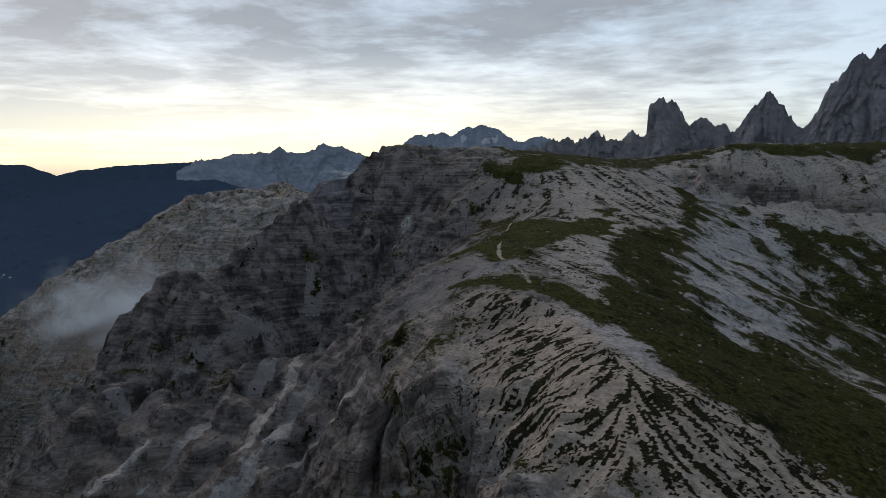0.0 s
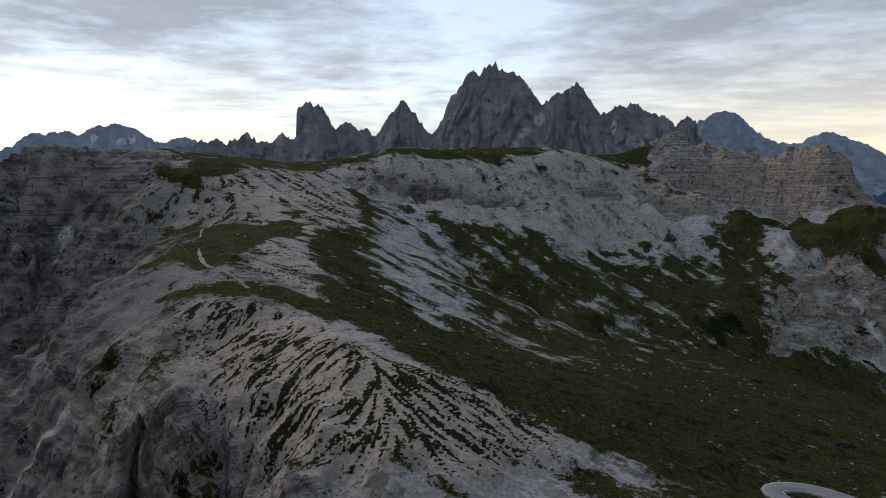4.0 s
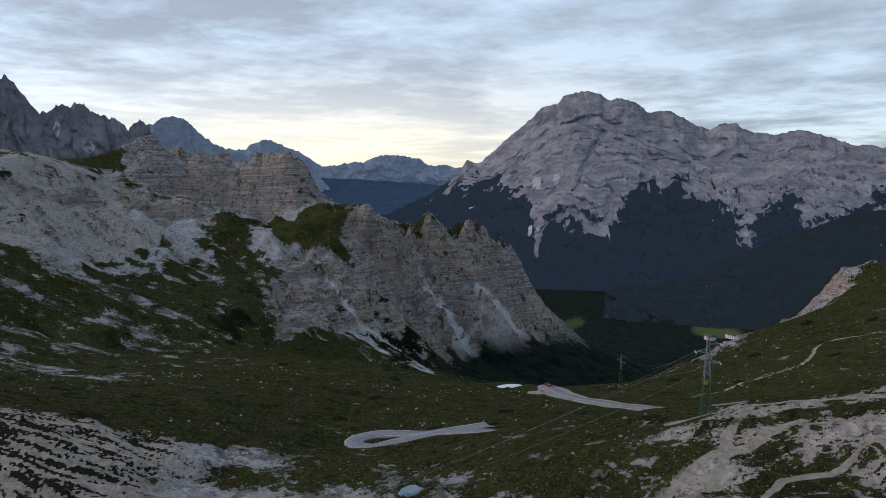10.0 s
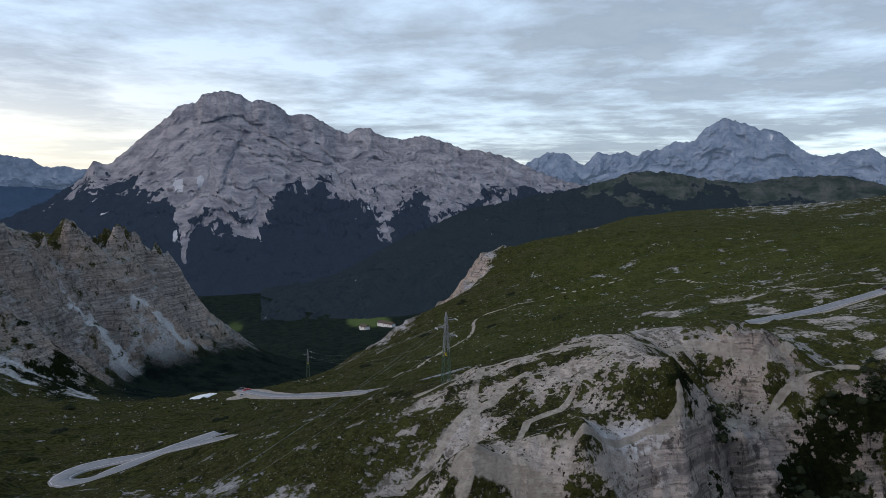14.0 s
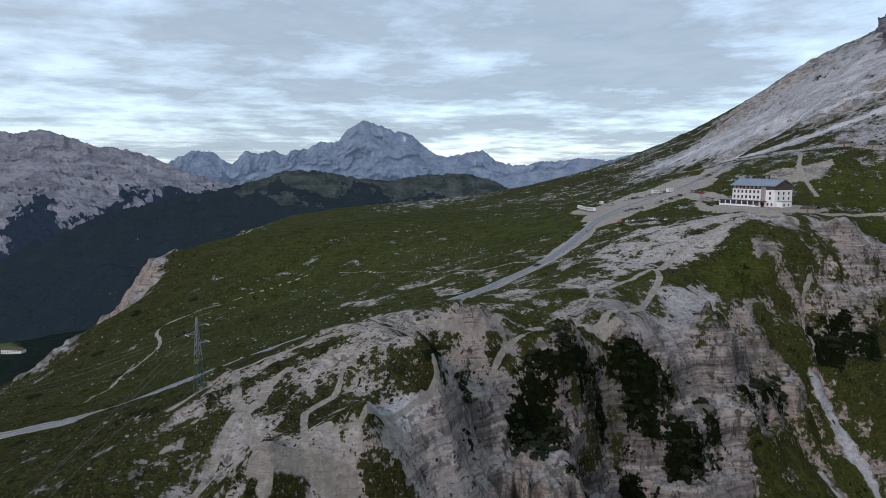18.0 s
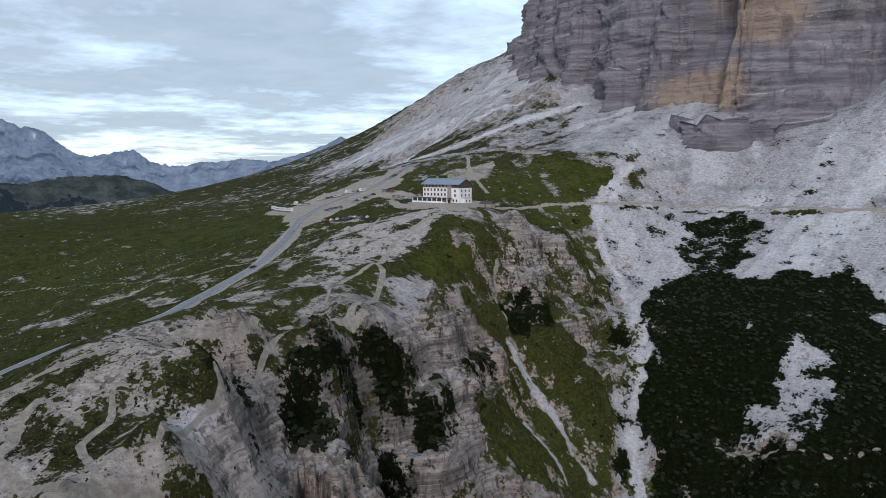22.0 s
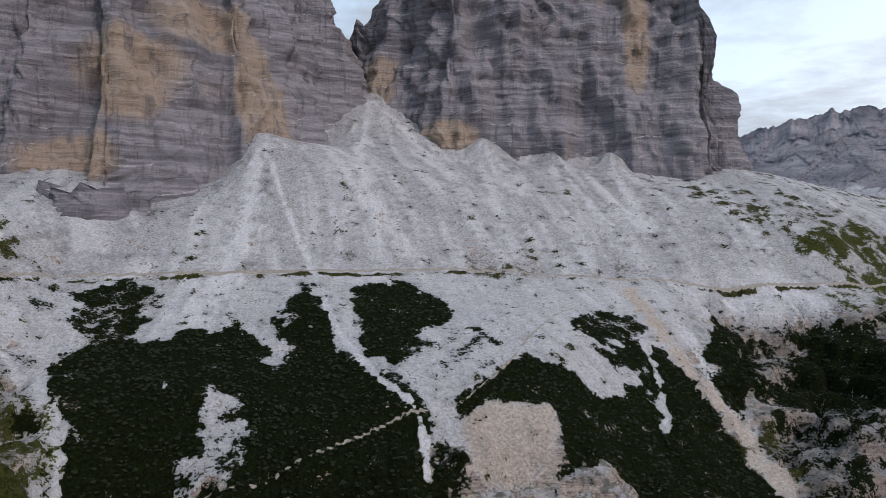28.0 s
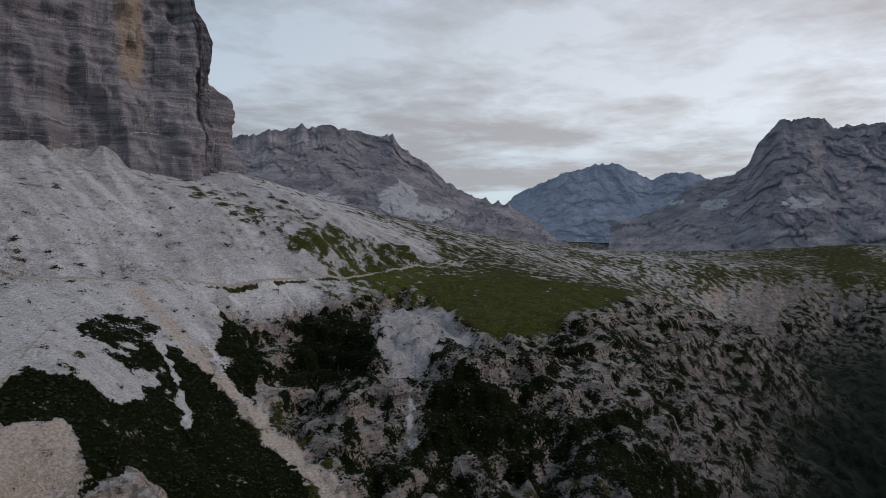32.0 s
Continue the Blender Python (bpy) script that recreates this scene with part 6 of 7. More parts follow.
STONES = plain("pale_boulders", (0.15, 0.145, 0.135), (0.30, 0.29, 0.28), 0.5, 0.95, bump=0.1)
GREY_STONES = plain("grey_boulders", (0.14, 0.135, 0.13), (0.27, 0.26, 0.25), 0.5, 0.95, bump=0.1)


def strip(line, offset0, offset1, lift, step=4.0, drop=0.0):
    """A band along a way, between two offsets from its middle, laid on the ground."""
    c = smooth_line([(x, y) for x, y in line], step)
    t = np.gradient(c, axis=0)
    t /= np.hypot(*t.T)[:, None]
    nrm = np.stack([-t[:, 1], t[:, 0]], 1)
    mid = plan_height(c[:, 0], c[:, 1])
    k = np.ones(5) / 5
    mid = np.convolve(np.pad(mid, 2, "edge"), k, "valid")
    rows = []
    offs = [offset0 - 0.3, offset0, (offset0 + offset1) / 2, offset1, offset1 + 0.3] if drop else [offset0, (offset0 + offset1) / 2, offset1]
    for n, o in enumerate(offs):
        p = c + nrm * o
        own = plan_height(p[:, 0], p[:, 1])
        z = np.maximum(mid, own) * 0.5 + mid * 0.5 + lift - (drop if drop and n in (0, len(offs) - 1) else 0)
        rows.append(np.stack([p[:, 0], p[:, 1], z], 1))
    return np.stack(rows, 0)


def road(name, label, line, half):
    ob = thing(name, label, "road", kind="structure")
    me = grid_mesh("carriageway", strip(line, -half, half, 0.45, drop=1.6))
    me.materials.append(ASPHALT)
    new("carriageway", me).parent = ob
    for side in (-1, 1):
        o = side * (half - 0.35)
        me = grid_mesh("edge_line", strip(line, min(o, o - side * 0.22), max(o, o - side * 0.22), 0.50))
        me.materials.append(LINE)
        new("edge_line", me).parent = ob
    return ob


road("hairpin_road", "grey asphalt hairpin bend with white edge lines", HAIRPIN, 3.0)
road("mountain_road", "grey asphalt mountain road with white edge lines", VALLEY_ROAD, 3.2)
wall = thing("retaining_wall", "low grey stone wall beside the upper road", "wall", kind="structure")
me = grid_mesh("masonry", strip([(x + 6, y - 4) for x, y in VALLEY_ROAD[17:21]], -0.4, 0.4, 0.9, drop=2.2))
me.materials.append(STONE)
new("masonry", me).parent = wall


def window(parent, x, y, z, w, h, nx, ny, frame_mat, sill=True):
    """A window in a wall whose outward normal is (nx, ny), sunk frame, pane and sill."""
    holder = new("window")
    holder.parent = parent
    turn = math.atan2(nx, -ny)
    holder.matrix_local = Matrix.Translation((x, y, z)) @ Matrix.Rotation(turn, 4, "Z")
    bm = bmesh.new()
    t = 0.12
    box(bm, -w / 2, -0.10, 0, -w / 2 + t, 0.05, h)
    box(bm, w / 2 - t, -0.10, 0, w / 2, 0.05, h)
    box(bm, -w / 2, -0.10, h - t, w / 2, 0.05, h)
    box(bm, -w / 2, -0.10, 0, w / 2, 0.05, t)
    box(bm, -0.04, -0.08, 0, 0.04, 0.05, h)
    part("window_frame", bm, frame_mat, holder)
    part("pane", boxed(-w / 2 + t, -0.02, t, w / 2 - t, 0.03, h - t), PANE, holder)
    if sill:
        part("window_sill", boxed(-w / 2 - 0.1, -0.22, -0.1, w / 2 + 0.1, 0.02, 0.0), STONE, holder)
    return holder


def mountain_hut():
    ob = thing("mountain_hut", "large white mountain hut with a blue-grey metal roof and glazed verandah", "building", pose(-311, 275, -22.2, 0, 0, 4))
    W, D = 27.0, 14.0
    part("foundation", boxed(-7, -7, -5, 34, D + 1, 0.2), STONE, ob, "grey stone terrace base")
    # verandah along the front
    part("verandah_floor", boxed(-5, -4.6, 0.2, W - 3, -0.02, 0.5), STONE, ob)
    part("verandah_parapet", boxed(-5, -4.6, 0.5, W - 3, -4.35, 1.5), PLASTER, ob, "white verandah parapet")
    part("verandah_roof", boxed(-5.5, -5.0, 3.5, W - 2.5, 0.0, 3.75, bevel=0.05), DARK_WOOD, ob, "dark flat verandah roof")
    for k in range(8):
        x = -4.9 + k * 3.95
        part("pillar", boxed(x, -4.6, 1.5, x + 0.55, -4.1, 3.5, bevel=0.04), PLASTER, ob)
    for k in range(7):
        x = -4.35 + k * 3.95
        part("verandah_pane", boxed(x, -4.48, 1.5, x + 3.4, -4.42, 3.5), PANE, ob)
    part("ground_floor", boxed(-5, 0.0, 0.2, W - 0.01, D, 3.75), PLASTER, ob, "white plastered ground floor")
    part("upper_floors", boxed(0, 0.3, 3.75, W - 7, D, 10.2), PLASTER, ob, "white plastered upper floors")
    part("stair_tower", boxed(W - 7, 0.1, 3.75, W - 3.4, D, 12.4), STONE, ob, "grey rendered stair bay")
    part("gable_wing", boxed(W - 3.4, -0.4, 0.1, W + 2.6, D - 0.6, 9.9), PLASTER, ob, "white gable wing")
    part("side_annex", boxed(W + 2.6, 1.5, 0.1, W + 6.0, 9.0, 3.6), PLASTER, ob, "low white annex")
    part("annex_roof", boxed(W + 2.6, 1.2, 3.6, W + 6.3, 9.3, 3.85), ROOF, ob)
    part("attic_band", boxed(-0.1, 0.15, 10.2, W - 7, D - 0.1, 12.4), DARK_WOOD, ob, "dark boarded attic storey")
    bm = bmesh.new()
    vs = [bm.verts.new(p) for p in ((W - 3.4, -0.3, 9.9), (W + 2.5, -0.3, 9.9), (W + 2.5, D - 0.7, 9.9), (W - 3.4, D - 0.7, 9.9), (W - 3.4, -0.3, 12.2), (W + 2.5, -0.3, 12.2), (W + 2.5, D - 0.7, 12.2), (W - 3.4, D - 0.7, 12.2),
                                    (W - 3.4, D / 2 - 0.4, 15.0), (W + 2.5, D / 2 - 0.4, 15.0))]
    for f in ((0, 3, 2, 1), (0, 1, 5, 4), (2, 3, 7, 6), (1, 2, 6, 9, 5), (0, 4, 8, 7, 3), (4, 5, 9, 8), (6, 7, 8, 9)):
        bm.faces.new([vs[i] for i in f])
    part("gable", bm, DARK_WOOD, ob, "dark boarded gable")
    for side in (0, 1):
        bm = bmesh.new()
        y0, y1 = (-1.2, D / 2 - 0.4) if side == 0 else (D + 0.6, D / 2 - 0.4)
        a = [(-0.8, y0, 11.9), (W + 3.2, y0, 11.9), (W + 3.2, y1, 15.5), (-0.8, y1, 15.5)]
        lo = [bm.verts.new(p) for p in a]
        hi = [bm.verts.new((p[0], p[1], p[2] + 0.28)) for p in a]
        for f in ((0, 1, 2, 3), (7, 6, 5, 4), (0, 4, 5, 1), (1, 5, 6, 2), (2, 6, 7, 3), (3, 7, 4, 0)):
            bm.faces.new([(lo + hi)[i] for i in f])
        slope = part("roof_slope", bm, ROOF, ob, "blue-grey standing-seam roof")
        for k in range(16):
            x = -0.5 + k * (W + 3.4) / 15.5
            part("seam", bar(bmesh.new(), (x, y0, 12.22), (x, y1, 15.82), 0.10), ROOF, slope)
    part("ridge_cap", boxed(-0.8, D / 2 - 0.75, 15.55, W + 3.2, D / 2 - 0.05, 15.95), ROOF, ob)
    for x in (5.0, 16.0):
        ch = part("chimney", boxed(x, D / 2 + 1, 14.0, x + 1.0, D / 2 + 2, 17.0), STONE, ob)
        part("chimney_cap", boxed(x - 0.15, D / 2 + 0.85, 17.0, x + 1.15, D / 2 + 2.15, 17.2), ROOF, ch)
    for row, z in enumerate((4.9, 7.9)):
        for k in range(7):
            window(ob, 1.6 + k * 2.75, 0.3, z, 1.25, 1.55, 0, -1, RED_WOOD)
    for k in range(7):
        window(ob, 1.6 + k * 2.75, 0.15, 10.7, 1.1, 1.1, 0, -1, PLASTER, False)
    for x, z in ((W - 1.8, 1.3), (W + 0.8, 1.3), (W - 0.5, 4.6), (W - 0.5, 7.4)):
        window(ob, x, -0.4, z, 1.1, 1.5, 0, -1, RED_WOOD)
    for y in (2.5, 6.5, 10.5):
        for z in (4.6, 7.4):
            window(ob, W + 2.6, y, z, 1.1, 1.5, 1, 0, RED_WOOD)
    for y in (3.0, 6.5):
        window(ob, W + 6.0, y, 1.2, 1.0, 1.3, 1, 0, RED_WOOD)
    d = part("entrance_door", boxed(W - 6.2, -0.12, 0.2, W - 4.6, 0.12, 2.5), RED_WOOD, ob, "red-brown entrance door")
    part("door_handle", boxed(W - 4.9, -0.2, 1.2, W - 4.8, -0.12, 1.4), STEEL, d)
    # terrace railing on the verandah roof
    for k in range(14):
        x = -5.2 + k * 2.25
        part("railing_post", boxed(x, -4.9, 3.75, x + 0.08, -4.82, 4.75), STEEL, ob)
    for z in (4.25, 4.70):
        part("railing_bar", boxed(-5.2, -4.89, z, W - 2.7, -4.83, z + 0.06), STEEL, ob)
    part("notice_board", boxed(W - 5.8, -5.1, 1.0, W - 4.0, -5.0, 2.4), RED_WOOD, ob, "red-brown board on the terrace edge")


mountain_hut()


def store_hut(x, y, turn, label):
    ob = thing("store_hut", label, "hut", pose(x, y, ground_z(x, y) - 0.2, 0, 0, turn))
    part("wall_front", boxed(-4, -2.5, 0, 4, -2.2, 2.4), STONE, ob)
    part("wall_back", boxed(-4, 2.2, 0, 4, 2.5, 2.4), STONE, ob)
    part("wall_side", boxed(-4, -2.2, 0, -3.7, 2.2, 2.4), STONE, ob)
    part("wall_side", boxed(3.7, -2.2, 0, 4, 2.2, 2.4), STONE, ob)
    part("door", boxed(-0.5, -2.58, 0, 0.5, -2.5, 2.0), RED_WOOD, ob)
    for s in (-1, 1):
        bm = bmesh.new()
        vs = [bm.verts.new(p) for p in ((-4.4, s * 2.9, 2.2), (4.4, s * 2.9, 2.2), (4.4, 0, 3.6), (-4.4, 0, 3.6), (-4.4, s * 2.9, 2.4), (4.4, s * 2.9, 2.4), (4.4, 0, 3.8), (-4.4, 0, 3.8))]
        for f in ((0, 1, 2, 3), (7, 6, 5, 4), (0, 4, 5, 1), (1, 5, 6, 2), (2, 6, 7, 3), (3, 7, 4, 0)):
            bm.faces.new([vs[i] for i in f])
        part("roof_slope", bm, DARK_WOOD, ob, "dark weathered roof")
    return ob


store_hut(-267, 287, 8, "small stone hut with a dark roof beside the terrace")
store_hut(-338, 426, 10, "small stone shelter below the scree")
store_hut(-352, 416, 10, "small stone shelter below the scree")


def valley_house(x, y, turn, length, label):
    """A long pale house with a pitched roof, far down on the valley field."""
    ob = thing("valley_house", label, "house", pose(x, y, ground_z(x, y) - 0.5, 0, 0, turn), group="houses on the valley field")
    part("wall", boxed(-length / 2, -7, 0, length / 2, 7, 9), PLASTER, ob, "white plastered walls")
    for k in range(int(length / 6)):
        for z in (2.0, 5.5):
            part("window", boxed(-length / 2 + 2 + 6 * k, -7.1, z, -length / 2 + 4 + 6 * k, -6.95, z + 1.6), PANE, ob)
    for side in (-1, 1):
        bm = bmesh.new()
        a = [(-length / 2 - 1, side * 8, 8.6), (length / 2 + 1, side * 8, 8.6), (length / 2 + 1, 0, 13.5), (-length / 2 - 1, 0, 13.5)]
        vs = [bm.verts.new(p) for p in a] + [bm.verts.new((p[0], p[1], p[2] + 0.4)) for p in a]
        for f in ((0, 1, 2, 3), (7, 6, 5, 4), (0, 4, 5, 1), (1, 5, 6, 2), (2, 6, 7, 3), (3, 7, 4, 0)):
            bm.faces.new([vs[n] for n in f])
        part("roof_slope", bm, DARK_WOOD, ob, "dark pitched roof")


valley_house(-1604, -349, 60, 46, "long white house at the edge of the valley meadow")
valley_house(-1569, -394, 50, 24, "small white house beside the valley meadow")


# vehicles
def car_paint(name, c, rough=0.35):
    return plain(name, tuple(v * 0.85 for v in c), c, 0.8, rough)


PAINTS = {"white": car_paint("white_car_paint", (0.62, 0.62, 0.61)), "silver": car_paint("silver_car_paint", (0.34, 0.35, 0.36)), "black": car_paint("black_car_paint", (0.02, 0.02, 0.024)),
          "blue": car_paint("blue_car_paint", (0.05, 0.09, 0.18)), "red": car_paint("red_car_paint", (0.36, 0.035, 0.025)), "grey": car_paint("grey_car_paint", (0.12, 0.125, 0.13))}


def profile_body(points, half):
    """A body swept across the width from a side outline (y along the length, z up)."""
    bm = bmesh.new()
    sides = []
    for x, inset in ((-half, 0.0), (half, 0.0)):
        sides.append([bm.verts.new((x, y, z)) for y, z in points])
    n = len(points)
    for i in range(n):
        j = (i + 1) % n
        bm.faces.new((sides[0][i], sides[0][j], sides[1][j], sides[1][i]))
    bm.faces.new(sides[0][::-1])
    bm.faces.new(sides[1])
    bmesh.ops.bevel(bm, geom=bm.edges[:], offset=0.05, segments=1, affect="EDGES")
    return bm


def wheels(ob, ys, half, r):
    for y in ys:
        for s in (-1, 1):
            bm = bmesh.new()
            bmesh.ops.create_cone(bm, cap_ends=True, segments=14, radius1=r, radius2=r, depth=0.22, matrix=Matrix.Translation((s * half, y, r)) @ Matrix.Rotation(math.pi / 2, 4, "Y"))
            w = part("wheel", bm, RUBBER, ob)
            bm = bmesh.new()
            bmesh.ops.create_cone(bm, cap_ends=True, segments=10, radius1=r * 0.6, radius2=r * 0.6, depth=0.24, matrix=Matrix.Translation((s * half, y, r)) @ Matrix.Rotation(math.pi / 2, 4, "Y"))
            part("rim", bm, STEEL, w)


def car(colour):
    ob = thing("car", f"parked {colour} passenger car on the gravel", "car", group="parked cars")
    part("body", profile_body([(-2.1, 0.3), (2.1, 0.3), (2.15, 0.75), (1.95, 0.95), (1.0, 1.02), (-1.75, 1.05), (-2.15, 0.9)], 0.87), PAINTS[colour], ob)
    part("cabin", profile_body([(-1.8, 1.0), (0.95, 1.0), (0.25, 1.46), (-1.3, 1.5)], 0.76), PANE, ob, "dark glazed cabin")
    part("roof_panel", boxed(-0.72, -1.32, 1.46, 0.72, 0.22, 1.53, bevel=0.02), PAINTS[colour], ob)
    wheels(ob, (-1.3, 1.3), 0.80, 0.33)
    for s in (-1, 1):
        part("headlight", boxed(s * 0.6 - 0.2, 2.08, 0.62, s * 0.6 + 0.2, 2.17, 0.78), LINE, ob)
        part("tail_light", boxed(s * 0.62 - 0.16, -2.18, 0.72, s * 0.62 + 0.16, -2.08, 0.9), PAINTS["red"], ob)
    return ob


def camper():
    ob = thing("camper_van", "parked white camper van with an overcab", "camper van", group="parked campers")
    part("body", profile_body([(-3.2, 0.45), (2.0, 0.45), (2.0, 2.0), (2.6, 2.3), (2.4, 2.9), (-3.2, 2.9)], 1.1), PAINTS["white"], ob)
    part("cab", profile_body([(1.9, 0.4), (3.3, 0.4), (3.3, 1.1), (2.6, 1.3), (2.2, 2.0), (1.9, 2.0)], 0.98), PAINTS["white"], ob)
    part("windscreen", profile_body([(2.62, 1.32), (2.66, 1.36), (2.3, 1.98), (2.24, 1.98)], 0.85), PANE, ob)
    for s in (-1, 1):
        for y in (-2.0, 0.4):
            part("side_window", boxed(s * 1.11 - 0.02, y - 0.5, 1.7, s * 1.11 + 0.02, y + 0.5, 2.3), PANE, ob)
    wheels(ob, (-1.9, 2.4), 0.95, 0.36)
    return ob


PROTOS = {c: car(c) for c in PAINTS}
VAN = camper()
rng = random.Random(5)
used = set()


def park(kind, x, y, turn):
    m = pose(x, y, ground_z(x, y) + 0.12, 0, 0, turn)
    proto = VAN if kind == "van" else PROTOS[kind]
    if kind in used:
        copy_thing(proto, m)
    else:
        used.add(kind)
        proto.matrix_world = m


def park_row(x0, y0, x1, y1, n, turn, kinds):
    for k in range(n):
        t = (k + 0.5) / n
        park(rng.choice(kinds), x0 + (x1 - x0) * t + rng.uniform(-0.3, 0.3), y0 + (y1 - y0) * t + rng.uniform(-0.3, 0.3), turn + rng.uniform(-4, 4))


MIXED = ["white", "silver", "black", "grey", "blue", "white", "silver", "red"]
park_row(-494, 286, -440, 266, 9, 70, ["van"])
park_row(-478, 294, -440, 284, 7, 72, ["van", "white", "silver"])
park_row(-446, 296, -416, 300, 7, 10, MIXED)
park_row(-420, 304, -400, 306, 4, 5, ["van", "white", "grey"])
park_row(-383, 276, -379, 296, 6, 80, MIXED)
park_row(-381, 250, -379, 264, 4, 85, ["black", "blue", "grey"])
park_row(-356, 228, -330, 246, 8, 35, MIXED)
park_row(-404, 334, -406, 352, 5, 80, ["black", "silver", "grey"])
park_row(-378, 302, -366, 304, 3, 0, MIXED)
park_row(-362, 297, -332, 295, 6, 0, ["silver", "white", "grey"])
park("red", -362, -165, 50)
park("black", -376, -174, 50)
park("silver", -339, -158, 120)
park("black", -313, 147, 15)


# pylons and the line
def pylon(x, y, z, h, turn, label):
    ob = thing("pylon", label, "pylon", pose(x, y, z, 0, 0, turn), group="power line")
    half = lambda q: 1.15 * (1 - q) + 0.28 * q
    for sx, sy in ((-1, -1), (1, -1), (1, 1), (-1, 1)):
        part("leg", bar(bmesh.new(), (sx * half(0), sy * half(0), -0.6), (sx * half(0.5), sy * half(0.5), h * 0.5), 0.12), GREEN_STEEL, ob, "green painted lower leg")
        part("leg", bar(bmesh.new(), (sx * half(0.5), sy * half(0.5), h * 0.5), (sx * 0.12, sy * 0.12, h), 0.10), STEEL, ob)
    n = 11
    for k in range(n):
        q0, q1 = k / n, (k + 1) / n
        a, b = half(q0) if q0 < 0.93 else 0.2, half(q1) if q1 < 0.93 else 0.14
        mat = GREEN_STEEL if q0 < 0.48 else STEEL
        for (ax, ay), (bx, by) in (((-1, -1), (1, -1)), ((1, -1), (1, 1)), ((1, 1), (-1, 1)), ((-1, 1), (-1, -1))):
            part("brace", bar(bmesh.new(), (ax * a, ay * a, q0 * h), (bx * b, by * b, q1 * h), 0.08), mat, ob)
            part("brace", bar(bmesh.new(), (bx * a, by * a, q0 * h), (ax * b, ay * b, q1 * h), 0.08), mat, ob)
    tips = []
    for side, q in ((-1, 0.90), (1, 0.81), (-1, 0.70)):
        tip = (side * 2.7, 0, q * h + 0.1)
        tips.append(tip)
        for dy in (-0.32, 0.32):
            arm = part("cross_arm", bar(bmesh.new(), (0, dy, q * h), tip, 0.10), STEEL, ob)
            part("arm_stay", bar(bmesh.new(), (0, dy, q * h + 0.9), tip, 0.07), STEEL, arm)
        for dy in (-0.5, 0.5):
            bm = bmesh.new()
            for k in range(5):
                bmesh.ops.create_cone(bm, cap_ends=True, segments=8, radius1=0.16, radius2=0.10, depth=0.12, matrix=Matrix.Translation((tip[0], dy * (0.4 + 0.3 * k), tip[2] - 0.1)) @ Matrix.Rotation(math.pi / 2, 4, "X"))
            part("insulator", bm, PLASTER, ob, "white insulator string")
    part("warning_sign", boxed(-0.55, -half(0.47) - 0.12, h * 0.45, 0.55, -half(0.47) - 0.06, h * 0.50), YELLOW, ob, "yellow warning plate")
    m = pose(x, y, z, 0, 0, turn)
    return [m @ Vector(t) for t in tips]


near_tips = pylon(-170, -27, -58, 21.5, -62, "grey lattice steel pylon with a green lower half on the slope")
far_tips = pylon(-470, -165, -150, 20, -62, "grey lattice steel pylon far down the valley slope")
END = [Vector((-62, -87, -66 + dz)) for dz in (2.5, 1.2, 0.0)]


def cable(a, b, sag):
    cu = bpy.data.curves.new("cable", "CURVE")
    cu.dimensions, cu.bevel_depth, cu.bevel_resolution = "3D", 0.016, 1
    sp = cu.splines.new("POLY")
    sp.points.add(24)
    for i, pt in enumerate(sp.points):
        t = i / 24
        p = a.lerp(b, t)
        pt.co = (p.x, p.y, p.z - sag * 4 * t * (1 - t), 1)
    cu.materials.append(STEEL)
    tagged(new("power_cable", cu), "thin grey power cable hung between pylons", "cable", group="power line cables")


for a, b in zip(near_tips, END):
    cable(a, b, 2.5)
for a, b in zip(near_tips, far_tips):
    cable(a, b, 6.0)


# snow, water
def lying_patch(name, label, category, mat, x, y, rx, ry, lift, seed, dome=0.5):
    bm = bmesh.new()
    rings, n = 5, 40
    cols = []
    for k in range(n):
        a = 2 * math.pi * k / n
        wob = 1 + 0.38 * (float(fbm(np.array([math.cos(a) * 1.7 + seed]), np.array([math.sin(a) * 1.7]), 3, seed)[0]) - 0.5) * 2
        col = []
        for j in range(1, rings + 1):
            q = j / rings
            px, py = x + rx * wob * q * math.cos(a), y + ry * wob * q * math.sin(a)
            col.append(bm.verts.new((px, py, ground_z(px, py) + lift + dome * (1 - q * q) - (0.5 if j == rings else 0))))
        cols.append(col)
    mid = bm.verts.new((x, y, ground_z(x, y) + lift + dome))
    for k in range(n):
        a, b = cols[k], cols[(k + 1) % n]
        bm.faces.new((mid, a[0], b[0]))
        for j in range(rings - 1):
            bm.faces.new((a[j], a[j + 1], b[j + 1], b[j]))
    for f in bm.faces:
        f.smooth = True
    ob = part(name, bm, mat)
    return tagged(ob, label, category)


lying_patch("snow_patch", "last white snow patch lying in the green hollow", "snow", SNOW, -350, -186, 11, 6.5, 0.5, 3)
lying_patch("puddle", "small blue-grey tarn in the grass", "water", WATER, -129, -80, 3.4, 2.6, 0.35, 8, 0.0)


# dwarf pine, stones
def ico(level):
    bm = bmesh.new()
    bmesh.ops.create_icosphere(bm, subdivisions=level, radius=1.0)
    bm.verts.ensure_lookup_table()
    v = np.array([q.co for q in bm.verts])
    f = np.array([[q.index for q in p.verts] for p in bm.faces])
    bm.free()
    return v, f


